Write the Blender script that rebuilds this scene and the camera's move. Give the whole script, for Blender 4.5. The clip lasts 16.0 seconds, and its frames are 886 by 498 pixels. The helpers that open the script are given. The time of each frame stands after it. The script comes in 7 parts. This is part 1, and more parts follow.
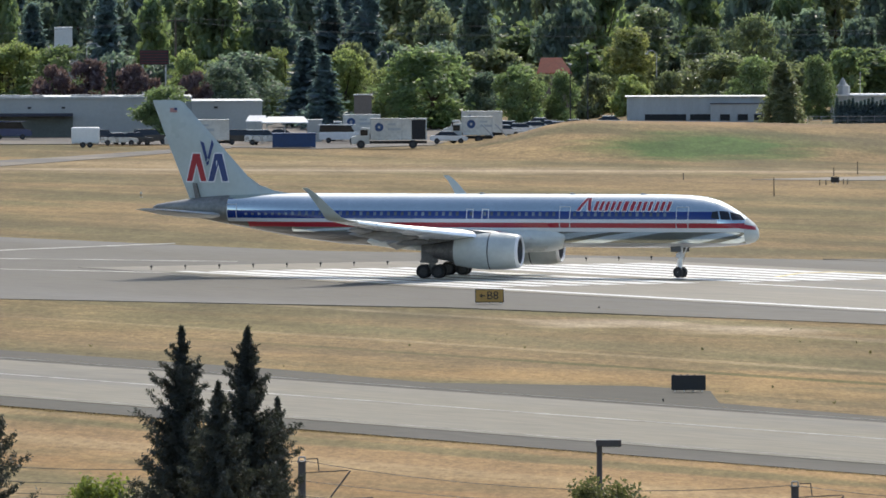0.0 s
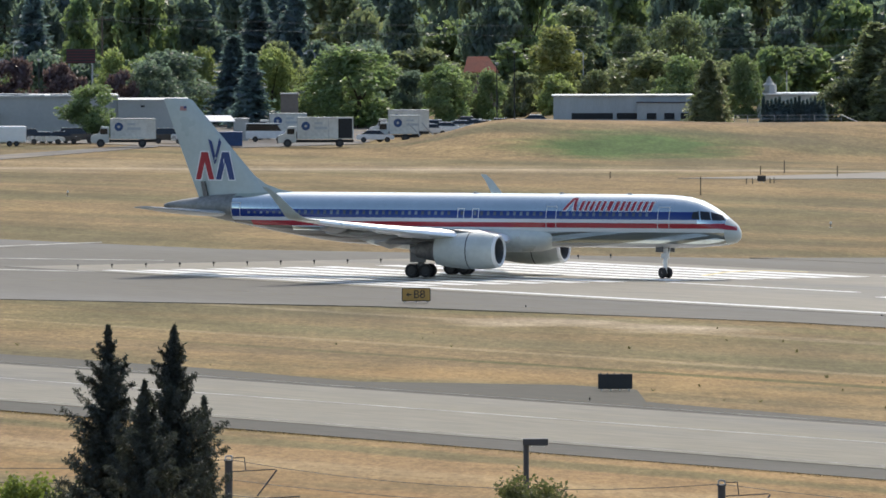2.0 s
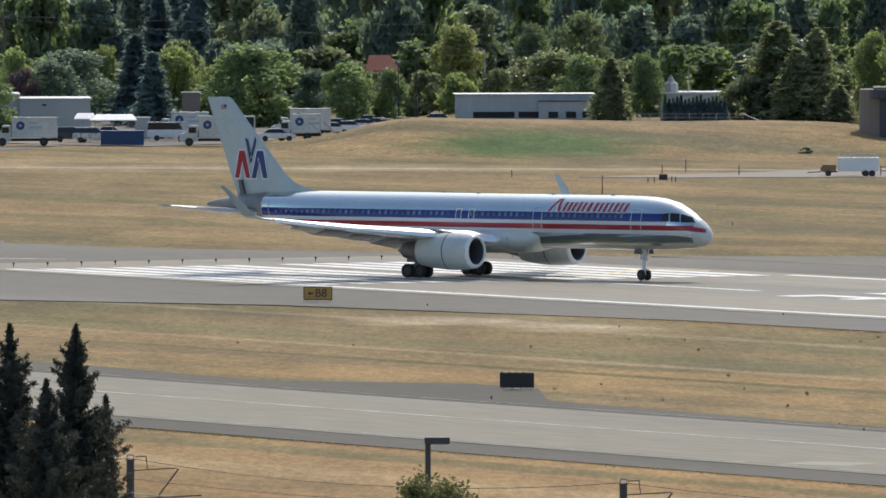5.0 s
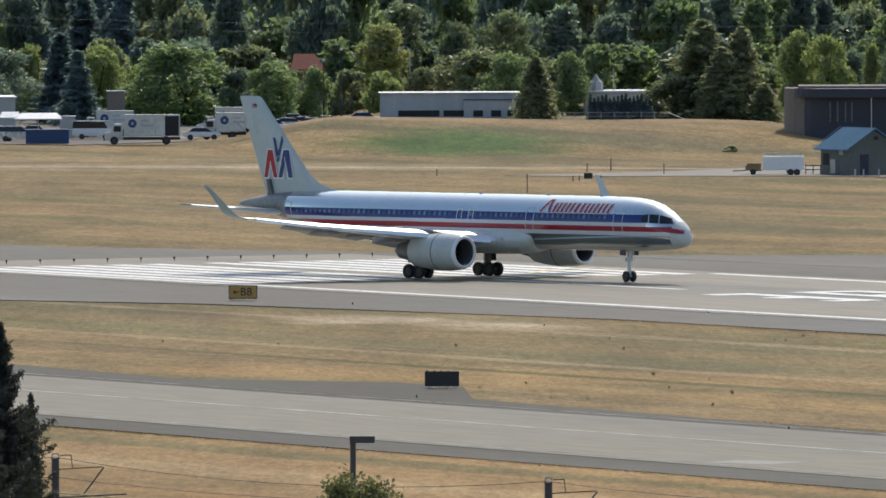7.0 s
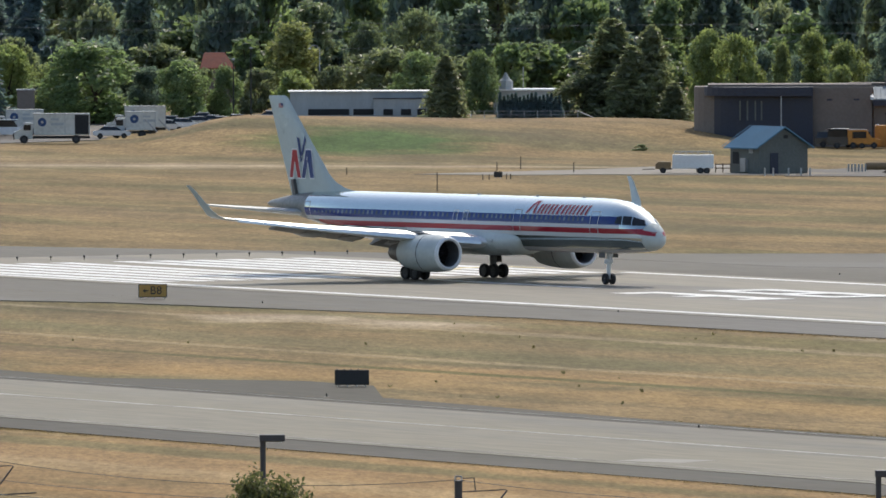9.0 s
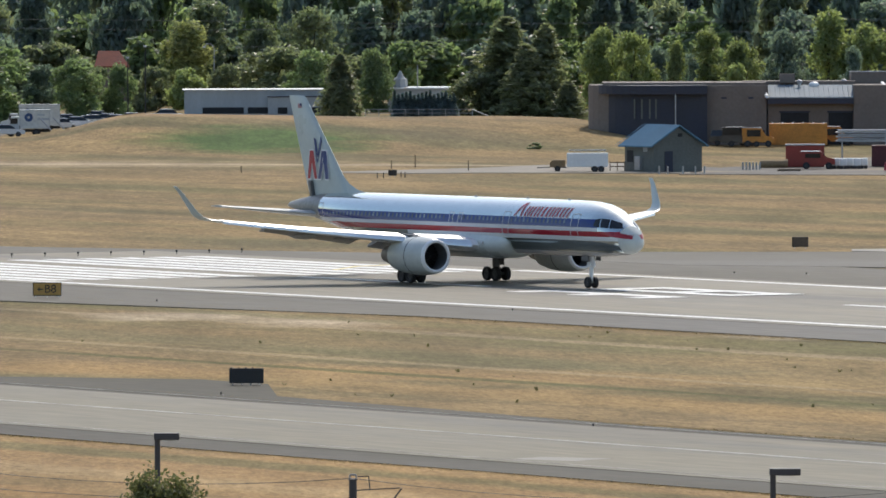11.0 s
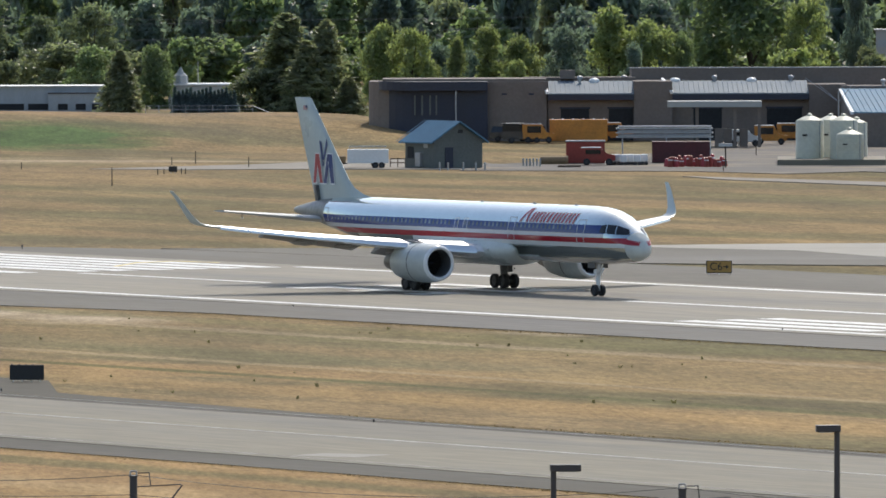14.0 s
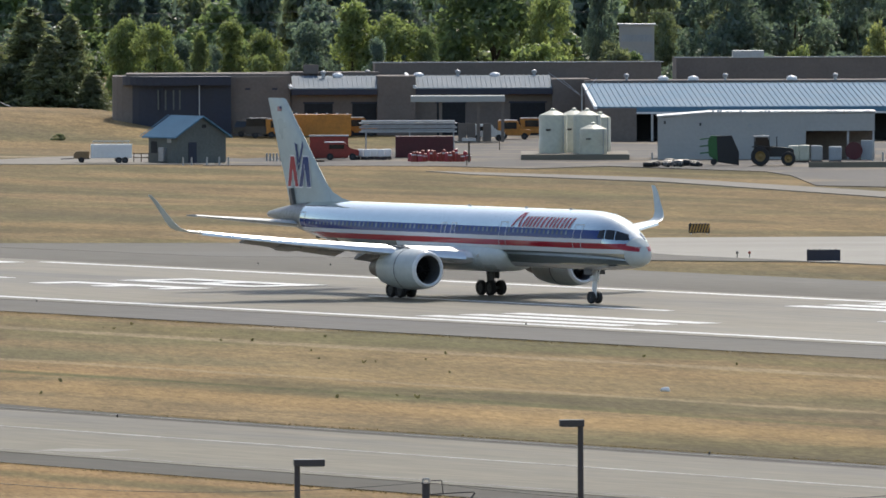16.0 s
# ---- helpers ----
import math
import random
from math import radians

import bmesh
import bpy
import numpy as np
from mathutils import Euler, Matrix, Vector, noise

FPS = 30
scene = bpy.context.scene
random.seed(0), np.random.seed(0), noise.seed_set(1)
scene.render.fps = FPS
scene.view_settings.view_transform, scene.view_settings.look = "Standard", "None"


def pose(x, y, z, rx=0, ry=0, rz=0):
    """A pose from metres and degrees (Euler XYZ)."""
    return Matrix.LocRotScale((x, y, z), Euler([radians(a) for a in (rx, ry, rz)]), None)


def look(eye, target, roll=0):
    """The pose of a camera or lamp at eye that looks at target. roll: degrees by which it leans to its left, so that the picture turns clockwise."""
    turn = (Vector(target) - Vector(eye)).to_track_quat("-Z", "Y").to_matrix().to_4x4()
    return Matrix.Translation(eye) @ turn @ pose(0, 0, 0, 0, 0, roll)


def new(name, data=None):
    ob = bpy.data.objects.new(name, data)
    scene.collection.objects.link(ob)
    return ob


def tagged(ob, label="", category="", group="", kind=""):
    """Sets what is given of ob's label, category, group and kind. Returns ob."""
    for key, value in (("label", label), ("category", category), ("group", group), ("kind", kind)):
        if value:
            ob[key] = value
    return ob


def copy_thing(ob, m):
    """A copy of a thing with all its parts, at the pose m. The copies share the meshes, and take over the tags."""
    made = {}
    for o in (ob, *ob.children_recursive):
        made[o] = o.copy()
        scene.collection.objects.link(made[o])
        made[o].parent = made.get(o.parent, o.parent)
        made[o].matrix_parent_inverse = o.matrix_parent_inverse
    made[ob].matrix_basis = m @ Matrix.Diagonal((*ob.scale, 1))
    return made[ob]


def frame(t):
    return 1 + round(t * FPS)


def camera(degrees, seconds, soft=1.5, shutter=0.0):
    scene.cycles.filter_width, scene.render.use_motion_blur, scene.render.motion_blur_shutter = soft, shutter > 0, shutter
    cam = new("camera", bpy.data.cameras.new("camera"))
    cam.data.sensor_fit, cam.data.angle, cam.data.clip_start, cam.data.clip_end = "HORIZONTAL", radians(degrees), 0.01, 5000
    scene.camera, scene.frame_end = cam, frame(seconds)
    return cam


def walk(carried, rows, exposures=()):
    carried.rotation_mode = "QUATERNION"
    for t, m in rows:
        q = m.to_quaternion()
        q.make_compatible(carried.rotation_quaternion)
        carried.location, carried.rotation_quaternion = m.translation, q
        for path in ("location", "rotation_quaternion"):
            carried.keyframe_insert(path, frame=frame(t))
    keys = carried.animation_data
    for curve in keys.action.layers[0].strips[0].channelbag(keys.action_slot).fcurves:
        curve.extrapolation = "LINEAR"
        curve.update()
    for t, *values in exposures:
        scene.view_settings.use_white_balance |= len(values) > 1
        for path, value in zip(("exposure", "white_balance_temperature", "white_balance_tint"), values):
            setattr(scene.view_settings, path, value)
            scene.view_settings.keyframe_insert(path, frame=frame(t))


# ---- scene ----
# Camera on a high roof, panning to the right with a long lens.
EYE = 28.05
# seconds, bearing to the right of the start, tilt (degrees)
PAN = [
    (0, 0.0, -1.6454), (0.5, 0.1015, -1.6487), (1, 0.1891, -1.6492), (1.5, 0.272, -1.6506), (2, 0.3511, -1.6521),
    (2.5, 0.4319, -1.6522), (3, 0.5082, -1.6532), (3.5, 0.5779, -1.6559), (6, 0.9976, -1.6616), (6.5, 1.0847, -1.6637),
    (7, 1.1806, -1.667), (7.5, 1.2877, -1.6682), (8, 1.3968, -1.671), (10.5, 1.9754, -1.6812), (11, 2.1174, -1.6844),
    (11.5, 2.2612, -1.6871), (12, 2.4151, -1.6885), (12.5, 2.5689, -1.6915), (13, 2.7367, -1.6957), (13.5, 2.9377, -1.7025),
    (14, 3.1685, -1.7053), (14.5, 3.4205, -1.7114), (15, 3.7094, -1.7172), (15.5, 4.0315, -1.7259), (16, 4.3964, -1.7338)
]
cam = camera(4.239, 16.0, soft=1.65)


def sight(bearing, tilt):
    b, e = radians(bearing), radians(tilt)
    way = Vector((math.sin(b) * math.cos(e), math.cos(b) * math.cos(e), math.sin(e)))
    return look((0, 0, EYE), Vector((0, 0, EYE)) + way * 100, -0.172)


walk(cam, [(t, sight(b, e)) for t, b, e in PAN], exposures=((0, -0.02), (3.5, -0.1), (7, -0.24), (11, -0.17), (16, -0.18)))

# ---- light ----
world = bpy.data.worlds.new("sky")
scene.world = world
world.use_nodes = True
wn = world.node_tree
sky = wn.nodes.new("ShaderNodeTexSky")
sky.sky_type, sky.sun_disc = "NISHITA", False
sky.sun_elevation, sky.sun_rotation = radians(44.5), radians(15)
sky.air_density, sky.dust_density = 1.0, 1.5
wn.links.new(sky.outputs[0], wn.nodes["Background"].inputs[0])
wn.nodes["Background"].inputs[1].default_value = 0.2
sun_data = bpy.data.lights.new("sun", "SUN")
sun_data.energy, sun_data.angle, sun_data.color = 3.25, radians(0.55), (1.0, 0.92, 0.79)
sun = new("sun", sun_data)
sun.matrix_world = look((3.5 * 50, 13 * 50, 13.27 * 50), (0, 0, 0))


# ---- materials ----
def mat(name, colour, rough=0.8, metal=0.0, spread=0.25, scale=1.0, fine=12.0, bump=0.0, stretch=(1, 1, 1), second=None,
        amount=0.5, per_object=0.0, coat=0.0, turn=0.0, spec=0.5):
    """A surface with broad stains and fine grain; second: a colour that shows in patches."""
    m = bpy.data.materials.new(name)
    m.use_nodes = True
    nt = m.node_tree
    b = nt.nodes["Principled BSDF"]
    b.inputs["Roughness"].default_value, b.inputs["Metallic"].default_value = rough, metal
    b.inputs["Specular IOR Level"].default_value = spec
    b.inputs["Coat Weight"].default_value = coat
    co = nt.nodes.new("ShaderNodeTexCoord")
    mp = nt.nodes.new("ShaderNodeMapping")
    mp.inputs["Scale"].default_value = stretch
    mp.inputs["Rotation"].default_value = (0, 0, turn)
    nt.links.new(co.outputs["Object"], mp.inputs[0])

    def field(s, detail):
        n = nt.nodes.new("ShaderNodeTexNoise")
        n.inputs["Scale"].default_value, n.inputs["Detail"].default_value = s, detail
        nt.links.new(mp.outputs[0], n.inputs["Vector"])
        return n.outputs["Fac"]

    def mix(mode, fac, a, c):
        x = nt.nodes.new("ShaderNodeMix")
        x.data_type, x.blend_type = "RGBA", mode
        for sock, val in ((x.inputs[0], fac), (x.inputs[6], a), (x.inputs[7], c)):
            if hasattr(val, "is_output"):
                nt.links.new(val, sock)
            else:
                sock.default_value = val if isinstance(val, float) else (*val, 1)
        return x.outputs[2]

    def ramp(fac, lo, hi, p0=0.3, p1=0.7):
        r = nt.nodes.new("ShaderNodeMapRange")
        r.inputs[1].default_value, r.inputs[2].default_value = p0, p1
        r.inputs[3].default_value, r.inputs[4].default_value = lo, hi
        nt.links.new(fac, r.inputs[0])
        return r.outputs[0]

    broad, grain = field(scale, 4), field(fine, 6)
    base = colour
    if second:
        base = mix("MIX", ramp(field(scale * 0.6 + 0.01, 5), 0.0, 1.0, 0.62 - 0.3 * amount, 0.78 - 0.3 * amount), colour, second)
    g = mix("MULTIPLY", 1.0, base, ramp(broad, 1 - spread, 1 + spread * 0.6))
    g = mix("MULTIPLY", 1.0, g, ramp(grain, 1 - spread * 0.8, 1 + spread * 0.6))
    if per_object:
        info = nt.nodes.new("ShaderNodeObjectInfo")
        g = mix("MULTIPLY", 1.0, g, ramp(info.outputs["Random"], 1 - per_object, 1 + per_object, 0, 1))
    nt.links.new(g, b.inputs["Base Color"])
    nt.links.new(ramp(broad, max(rough - 0.08, 0.02), min(rough + 0.08, 1)), b.inputs["Roughness"])
    if bump:
        bp = nt.nodes.new("ShaderNodeBump")
        bp.inputs["Strength"].default_value, bp.inputs["Distance"].default_value = 0.6, bump
        nt.links.new(grain, bp.inputs["Height"])
        nt.links.new(bp.outputs[0], b.inputs["Normal"])
    return m


# ---- building tools ----
def part(name, bm, material, parent=None, label="", smooth=False, m=None):
    """Links a bmesh as one mesh object under a thing."""
    me = bpy.data.meshes.new(name)
    bmesh.ops.recalc_face_normals(bm, faces=bm.faces)
    bm.to_mesh(me)
    bm.free()
    for one in (material if isinstance(material, (list, tuple)) else [material]):
        me.materials.append(one)
    if smooth:
        me.polygons.foreach_set("use_smooth", [True] * len(me.polygons))
        me.set_sharp_from_angle(angle=radians(38))
    ob = new(name, me)
    ob.parent = parent
    if m is not None:
        ob.matrix_basis = m
    if label:
        tagged(ob, label)
    return ob


def raw(name, verts, faces, material, parent=None, smooth=False):
    me = bpy.data.meshes.new(name)
    me.from_pydata(verts, [], faces)
    me.materials.append(material)
    if smooth:
        me.polygons.foreach_set("use_smooth", [True] * len(me.polygons))
    ob = new(name, me)
    ob.parent = parent
    return ob


def thing(name, m, label, category, group="", kind=""):
    ob = new(name)
    ob.matrix_basis = m
    return tagged(ob, label, category, group, kind)


def box(bm, x0, x1, y0, y1, z0, z1, bevel=0.0):
    g = bmesh.ops.create_cube(bm, size=1, matrix=Matrix.Translation(((x0 + x1) / 2, (y0 + y1) / 2, (z0 + z1) / 2))
                              @ Matrix.Diagonal((x1 - x0, y1 - y0, z1 - z0, 1)))
    if bevel:
        edges = {e for v in g["verts"] for e in v.link_edges}
        bmesh.ops.bevel(bm, geom=list(edges), offset=bevel, segments=2, profile=0.6, affect="EDGES")
    return bm


def loft(bm, rings, closed=True, cap0=True, cap1=True, mat_index=0):
    """Skins a row of rings of points."""
    rows = [[bm.verts.new(p) for p in ring] for ring in rings]
    n = len(rows[0])
    for a, b in zip(rows, rows[1:]):
        for i in range(n if closed else n - 1):
            j = (i + 1) % n
            bm.faces.new((a[i], a[j], b[j], b[i])).material_index = mat_index
    if closed and cap0:
        bm.faces.new(rows[0]).material_index = mat_index
    if closed and cap1:
        bm.faces.new(rows[-1]).material_index = mat_index
    return bm


def circle(c, axis, r, n=10, squash=1.0):
    axis = Vector(axis).normalized()
    u = axis.orthogonal().normalized() if abs(axis.x) < 0.9 else Vector((0, 1, 0))
    w = axis.cross(u)
    return [Vector(c) + u * math.cos(2 * math.pi * i / n) * r + w * math.sin(2 * math.pi * i / n) * r * squash for i in range(n)]


def rod(bm, p, q, r0, r1=None, n=8):
    p, q = Vector(p), Vector(q)
    return loft(bm, [circle(p, q - p, r0, n), circle(q, q - p, r0 if r1 is None else r1, n)])


def lathe(bm, axis_c, profile, n=24, axis="x", cap0=True, cap1=True):
    """profile: (along, radius) pairs round an axis through axis_c."""
    rings = []
    for s, r in profile:
        ring = []
        for i in range(n):
            a = 2 * math.pi * i / n
            u, v = math.cos(a) * r, math.sin(a) * r
            ring.append(Vector(axis_c) + Vector({"x": (s, u, v), "y": (u, s, v), "z": (u, v, s)}[axis]))
        rings.append(ring)
    return loft(bm, rings, True, cap0, cap1)


def slab(name, outline, top, depth, material, m=None, parent=None):
    """A flat piece of paving or paint with the given outline."""
    bm = bmesh.new()
    lower = [bm.verts.new((x, y, top - depth)) for x, y in outline]
    upper = [bm.verts.new((x, y, top)) for x, y in outline]
    bm.faces.new(upper)
    for i in range(len(outline)):
        j = (i + 1) % len(outline)
        bm.faces.new((lower[i], lower[j], upper[j], upper[i]))
    return part(name, bm, material, parent, m=m)


STEP = 1 / 21183


def site(u, r, z=0.0):
    """A place at range r, u steps of 0.0027 degrees to the right of the start bearing."""
    return Vector((r * math.sin(u * STEP), r * math.cos(u * STEP), z))


def drop(v, r):
    """The height of a line of sight v steps below the level, at range r."""
    return EYE - r * v * STEP


# ---- ground ----
HEADING = 61.44
RUNWAY = pose(0, 0, 0, 0, 0, -HEADING)
CA, SA = math.cos(radians(HEADING)), math.sin(radians(HEADING))


def smooth(a, b, x):
    t = min(max((x - a) / (b - a), 0), 1)
    return t * t * (3 - 2 * t)


def relief(x, y):
    """Height of the ground: flat airfield with a grassy bank behind it."""
    bank = smooth(2, 16, x) * (1 - smooth(66, 79, x)) * smooth(1298, 1378, y) * (1 - (0.82 - 0.27 * smooth(18, 22, x)) * smooth(1390, 1440, y))
    z = bank * (3.15 - 0.012 * x) + 0.25 * bank * noise.noise((x * 0.06, y * 0.03, 1.0))
    return z + 0.05 * noise.noise((x * 0.02, y * 0.02, 0))


def grass_mat():
    """Dry grass in long streaks, with greener stretches and one lush patch on the bank."""
    m = mat("dry_grass", (0.29, 0.201, 0.094), 0.95, spread=0.26, scale=0.05, fine=1.2, stretch=(0.35, 1.3, 1), bump=0.25,
            second=(0.182, 0.147, 0.068), amount=0.6, spec=0.1)
    nt = m.node_tree
    b = nt.nodes["Principled BSDF"]
    base = b.inputs["Base Color"].links[0].from_socket
    co = nt.nodes["Texture Coordinate"]
    rough = nt.nodes.new("ShaderNodeTexNoise")
    rough.inputs["Scale"].default_value, rough.inputs["Detail"].default_value = 0.09, 5
    nt.links.new(co.outputs["Object"], rough.inputs["Vector"])
    # centre along and across the runway, half lengths, colour
    for cx, cy, lx, ly, turn, colour, hard in ((29, 1330, 13.5, 24, 0, (0.07, 0.115, 0.03), 1.0), (60, 740, 60, 14, -28, (0.18, 0.158, 0.068), 0.4), (-8, 795, 30, 10, -20, (0.19, 0.165, 0.07), 0.4),
                                               (30, 700, 60, 10, -28, (0.36, 0.225, 0.095), 0.7), (5, 590, 90, 18, -61.44, (0.36, 0.222, 0.095), 0.8), (80, 660, 60, 12, -28, (0.37, 0.235, 0.10), 0.6), (12, 803, 6.5, 9, 0, (0.52, 0.41, 0.27), 0.85),
                                               (20.7, 789, 6.5, 9, 0, (0.52, 0.41, 0.27), 0.8), (-5, 1268, 62, 17, -17.5, (0.41, 0.31, 0.19), 0.55), (-5, 1268, 70, 4, -17.5, (0.46, 0.36, 0.23), 0.8), (-28, 1305, 34, 16, -10, (0.38, 0.285, 0.16), 0.5),
                                               (30, 1385, 36, 12, 0, (0.36, 0.235, 0.13), 0.5), (33, 723, 140, 10, -61.44, (0.21, 0.178, 0.082), 0.4), (37.8, 658, 130, 5, -61.44, (0.39, 0.25, 0.105), 0.6),
                                               (0.1, 614.9, 120, 2.2, -61.44, (0.15, 0.135, 0.06), 0.7), (-9.5, 609.6, 120, 3, -61.44, (0.4, 0.28, 0.14), 0.6), (-28.0, 599.6, 130, 4, -61.44, (0.17, 0.148, 0.065), 0.55), (-20.1, 603.9, 120, 3.5, -61.44, (0.35, 0.2, 0.08), 0.5), (55.0, 735.8, 200, 3, -61.44, (0.17, 0.15, 0.062), 0.6), (48.0, 732.0, 160, 1.6, -61.44, (0.39, 0.3, 0.18), 0.6), (25.1, 719.6, 150, 1.1, -61.44, (0.37, 0.28, 0.155), 0.6), (37.4, 726.2, 150, 3.5, -61.44, (0.25, 0.17, 0.075), 0.5), 
                                               (25.8, 699, 90, 1.1, -61.44, (0.11, 0.105, 0.038), 0.85), (60, 634, 50, 0.9, -61.44, (0.12, 0.115, 0.045), 0.7), (51.7, 763, 5, 8, 0, (0.50, 0.39, 0.25), 0.8)):
        mp = nt.nodes.new("ShaderNodeMapping")
        mp.vector_type = "TEXTURE"
        mp.inputs["Location"].default_value = (cx * CA - cy * SA, cx * SA + cy * CA, 0)
        mp.inputs["Rotation"].default_value = (0, 0, radians(HEADING + turn))
        mp.inputs["Scale"].default_value = (lx, ly, 1000)
        nt.links.new(co.outputs["Object"], mp.inputs[0])
        ln = nt.nodes.new("ShaderNodeVectorMath")
        ln.operation = "LENGTH"
        nt.links.new(mp.outputs[0], ln.inputs[0])
        ad = nt.nodes.new("ShaderNodeMath")
        ad.operation = "MULTIPLY_ADD"
        ad.inputs[1].default_value = 1.5
        nt.links.new(rough.outputs["Fac"], ad.inputs[0])
        nt.links.new(ln.outputs["Value"], ad.inputs[2])
        rg = nt.nodes.new("ShaderNodeMapRange")
        rg.inputs[1].default_value, rg.inputs[2].default_value = 1.25, 1.95
        rg.inputs[3].default_value, rg.inputs[4].default_value = hard, 0.0
        nt.links.new(ad.outputs[0], rg.inputs[0])
        mx = nt.nodes.new("ShaderNodeMix")
        mx.data_type = "RGBA"
        nt.links.new(rg.outputs[0], mx.inputs[0])
        nt.links.new(base, mx.inputs[6])
        mx.inputs[7].default_value = (*colour, 1)
        base = mx.outputs[2]
    # tufts seen as short dashes, and long streaks left by mowing along the runway
    for along, across, turn, lo, hi in ((1.6, 10, HEADING, 0.89, 1.09), (0.5, 3.2, HEADING, 0.80, 1.17), (0.22, 1.6, HEADING, 0.84, 1.13), (8, 50, HEADING, 0.83, 1.14), (30, 1.9, 0, 0.93, 1.06), (90, 7, 0, 0.88, 1.10)):
        mp = nt.nodes.new("ShaderNodeMapping")
        mp.vector_type = "TEXTURE"
        mp.inputs["Rotation"].default_value = (0, 0, radians(turn))
        mp.inputs["Scale"].default_value = (along, across, 1)
        nt.links.new(co.outputs["Object"], mp.inputs[0])
        tx = nt.nodes.new("ShaderNodeTexNoise")
        tx.inputs["Scale"].default_value, tx.inputs["Detail"].default_value, tx.inputs["Roughness"].default_value = 1.0, 6, 0.62
        nt.links.new(mp.outputs[0], tx.inputs["Vector"])
        rg = nt.nodes.new("ShaderNodeMapRange")
        rg.inputs[1].default_value, rg.inputs[2].default_value = 0.34, 0.66
        rg.inputs[3].default_value, rg.inputs[4].default_value = lo, hi
        nt.links.new(tx.outputs["Fac"], rg.inputs[0])
        mx = nt.nodes.new("ShaderNodeMix")
        mx.data_type, mx.blend_type = "RGBA", "MULTIPLY"
        mx.inputs[0].default_value = 1
        nt.links.new(base, mx.inputs[6])
        nt.links.new(rg.outputs[0], mx.inputs[7])
        base = mx.outputs[2]
    nt.links.new(base, b.inputs["Base Color"])
    return m


GRASS = grass_mat()
axis_a = [-7000, -5000, -3500, -2500, -2000, -1700, -1500, -1400] + list(range(-1340, -1020, 5)) + list(range(-1020, -380, 20)) + [-300, -100, 200, 800, 2000, 5000]
axis_n = [-4000, -2500, -1200, -600, -300, -100, 50, 150] + list(range(200, 560, 20)) + list(range(560, 820, 5)) + [850, 900, 1000, 1200, 1500, 2000, 3000, 5000]
verts, faces = [], []
for a in axis_a:
    for n in axis_n:
        verts.append((a, n, relief(a * CA + n * SA, -a * SA + n * CA) - 0.02))
w = len(axis_n)
for i in range(len(axis_a) - 1):
    for j in range(w - 1):
        faces.append((i * w + j, (i + 1) * w + j, (i + 1) * w + j + 1, i * w + j + 1))
ground = raw("ground", verts, faces, GRASS, smooth=True)
ground.matrix_basis = RUNWAY
tagged(ground, "dry yellow airfield grass with green patches", "grass field", kind="structure")

ASPHALT = mat("asphalt", (0.112, 0.102, 0.080), 0.8, spread=0.24, scale=0.08, fine=1.6, stretch=(0.12, 1, 1), second=(0.135, 0.126, 0.111), amount=0.4, spec=0.25)
CONCRETE = mat("runway_concrete", (0.228, 0.203, 0.152), 0.75, spread=0.24, scale=0.09, fine=1.2, stretch=(0.10, 1, 1), second=(0.165, 0.153, 0.132), amount=0.4, spec=0.25)
TAXICON = mat("taxiway_concrete", (0.212, 0.190, 0.140), 0.8, spread=0.22, scale=0.12, fine=1.5, stretch=(0.12, 1, 1), second=(0.158, 0.146, 0.124), amount=0.4, spec=0.25)
WORN2 = mat("pale_paint", (0.6, 0.58, 0.52), 0.7, spread=0.25, scale=0.3, fine=2, second=(0.4, 0.38, 0.33), amount=0.5)
PALECON = mat("new_concrete", (0.34, 0.315, 0.265), 0.8, spread=0.12, scale=0.08, fine=1.5, stretch=(0.25, 1, 1), second=(0.28, 0.26, 0.22), amount=0.4, spec=0.25)
SHOULDER = mat("dark_asphalt", (0.079, 0.072, 0.054), 0.85, spread=0.2, scale=0.06, fine=1.4, stretch=(0.25, 1, 1), second=(0.105, 0.095, 0.08), amount=0.5, spec=0.2)
WORN = mat("worn_paint", (0.42, 0.40, 0.35), 0.7, spread=0.3, scale=0.3, fine=2, second=(0.24, 0.225, 0.19), amount=0.6)
PAINT = mat("white_paint", (0.71, 0.70, 0.66), 0.6, spread=0.24, scale=0.5, fine=3, second=(0.62, 0.61, 0.57), amount=0.3)
YPAINT = mat("yellow_paint", (0.62, 0.50, 0.20), 0.6, spread=0.15, scale=0.5, fine=3)


def pave(name, outline, top, material, label, category="pavement", m=RUNWAY):
    return tagged(slab(name, outline, top, 0.3, material, m), label, category, kind="structure")


# shoulders and the turning area at the runway's end, then the runway itself
pave("pavement", [(900, 406), (-689, 407), (-732, 399), (-768, 380), (-812, 352), (-880, 330), (-1010, 330), (-1010, 444), (-915, 452), (-860, 455), (-812, 478), (-796, 487), (900, 484)],
     0.03, ASPHALT, "grey asphalt shoulder and turning area of the runway")
pave("runway", [(900, 418.5), (-828, 418.5), (-828, 464.5), (900, 464.5)], 0.06, CONCRETE, "pale worn concrete runway", "runway")
pave("taxiway_shoulder", [(900, 299.5), (-1200, 299.5), (-1200, 337), (-640, 337), (-617, 335), (-606, 343), (-598, 343), (-583, 335), (-540, 332.3), (900, 332.3)], 0.03, SHOULDER,
     "dark asphalt shoulders along the taxiway")
pave("taxiway", [(900, 305), (-1200, 305), (-1200, 329.4), (900, 329.4)], 0.06, TAXICON, "pale grey concrete taxiway", "taxiway")
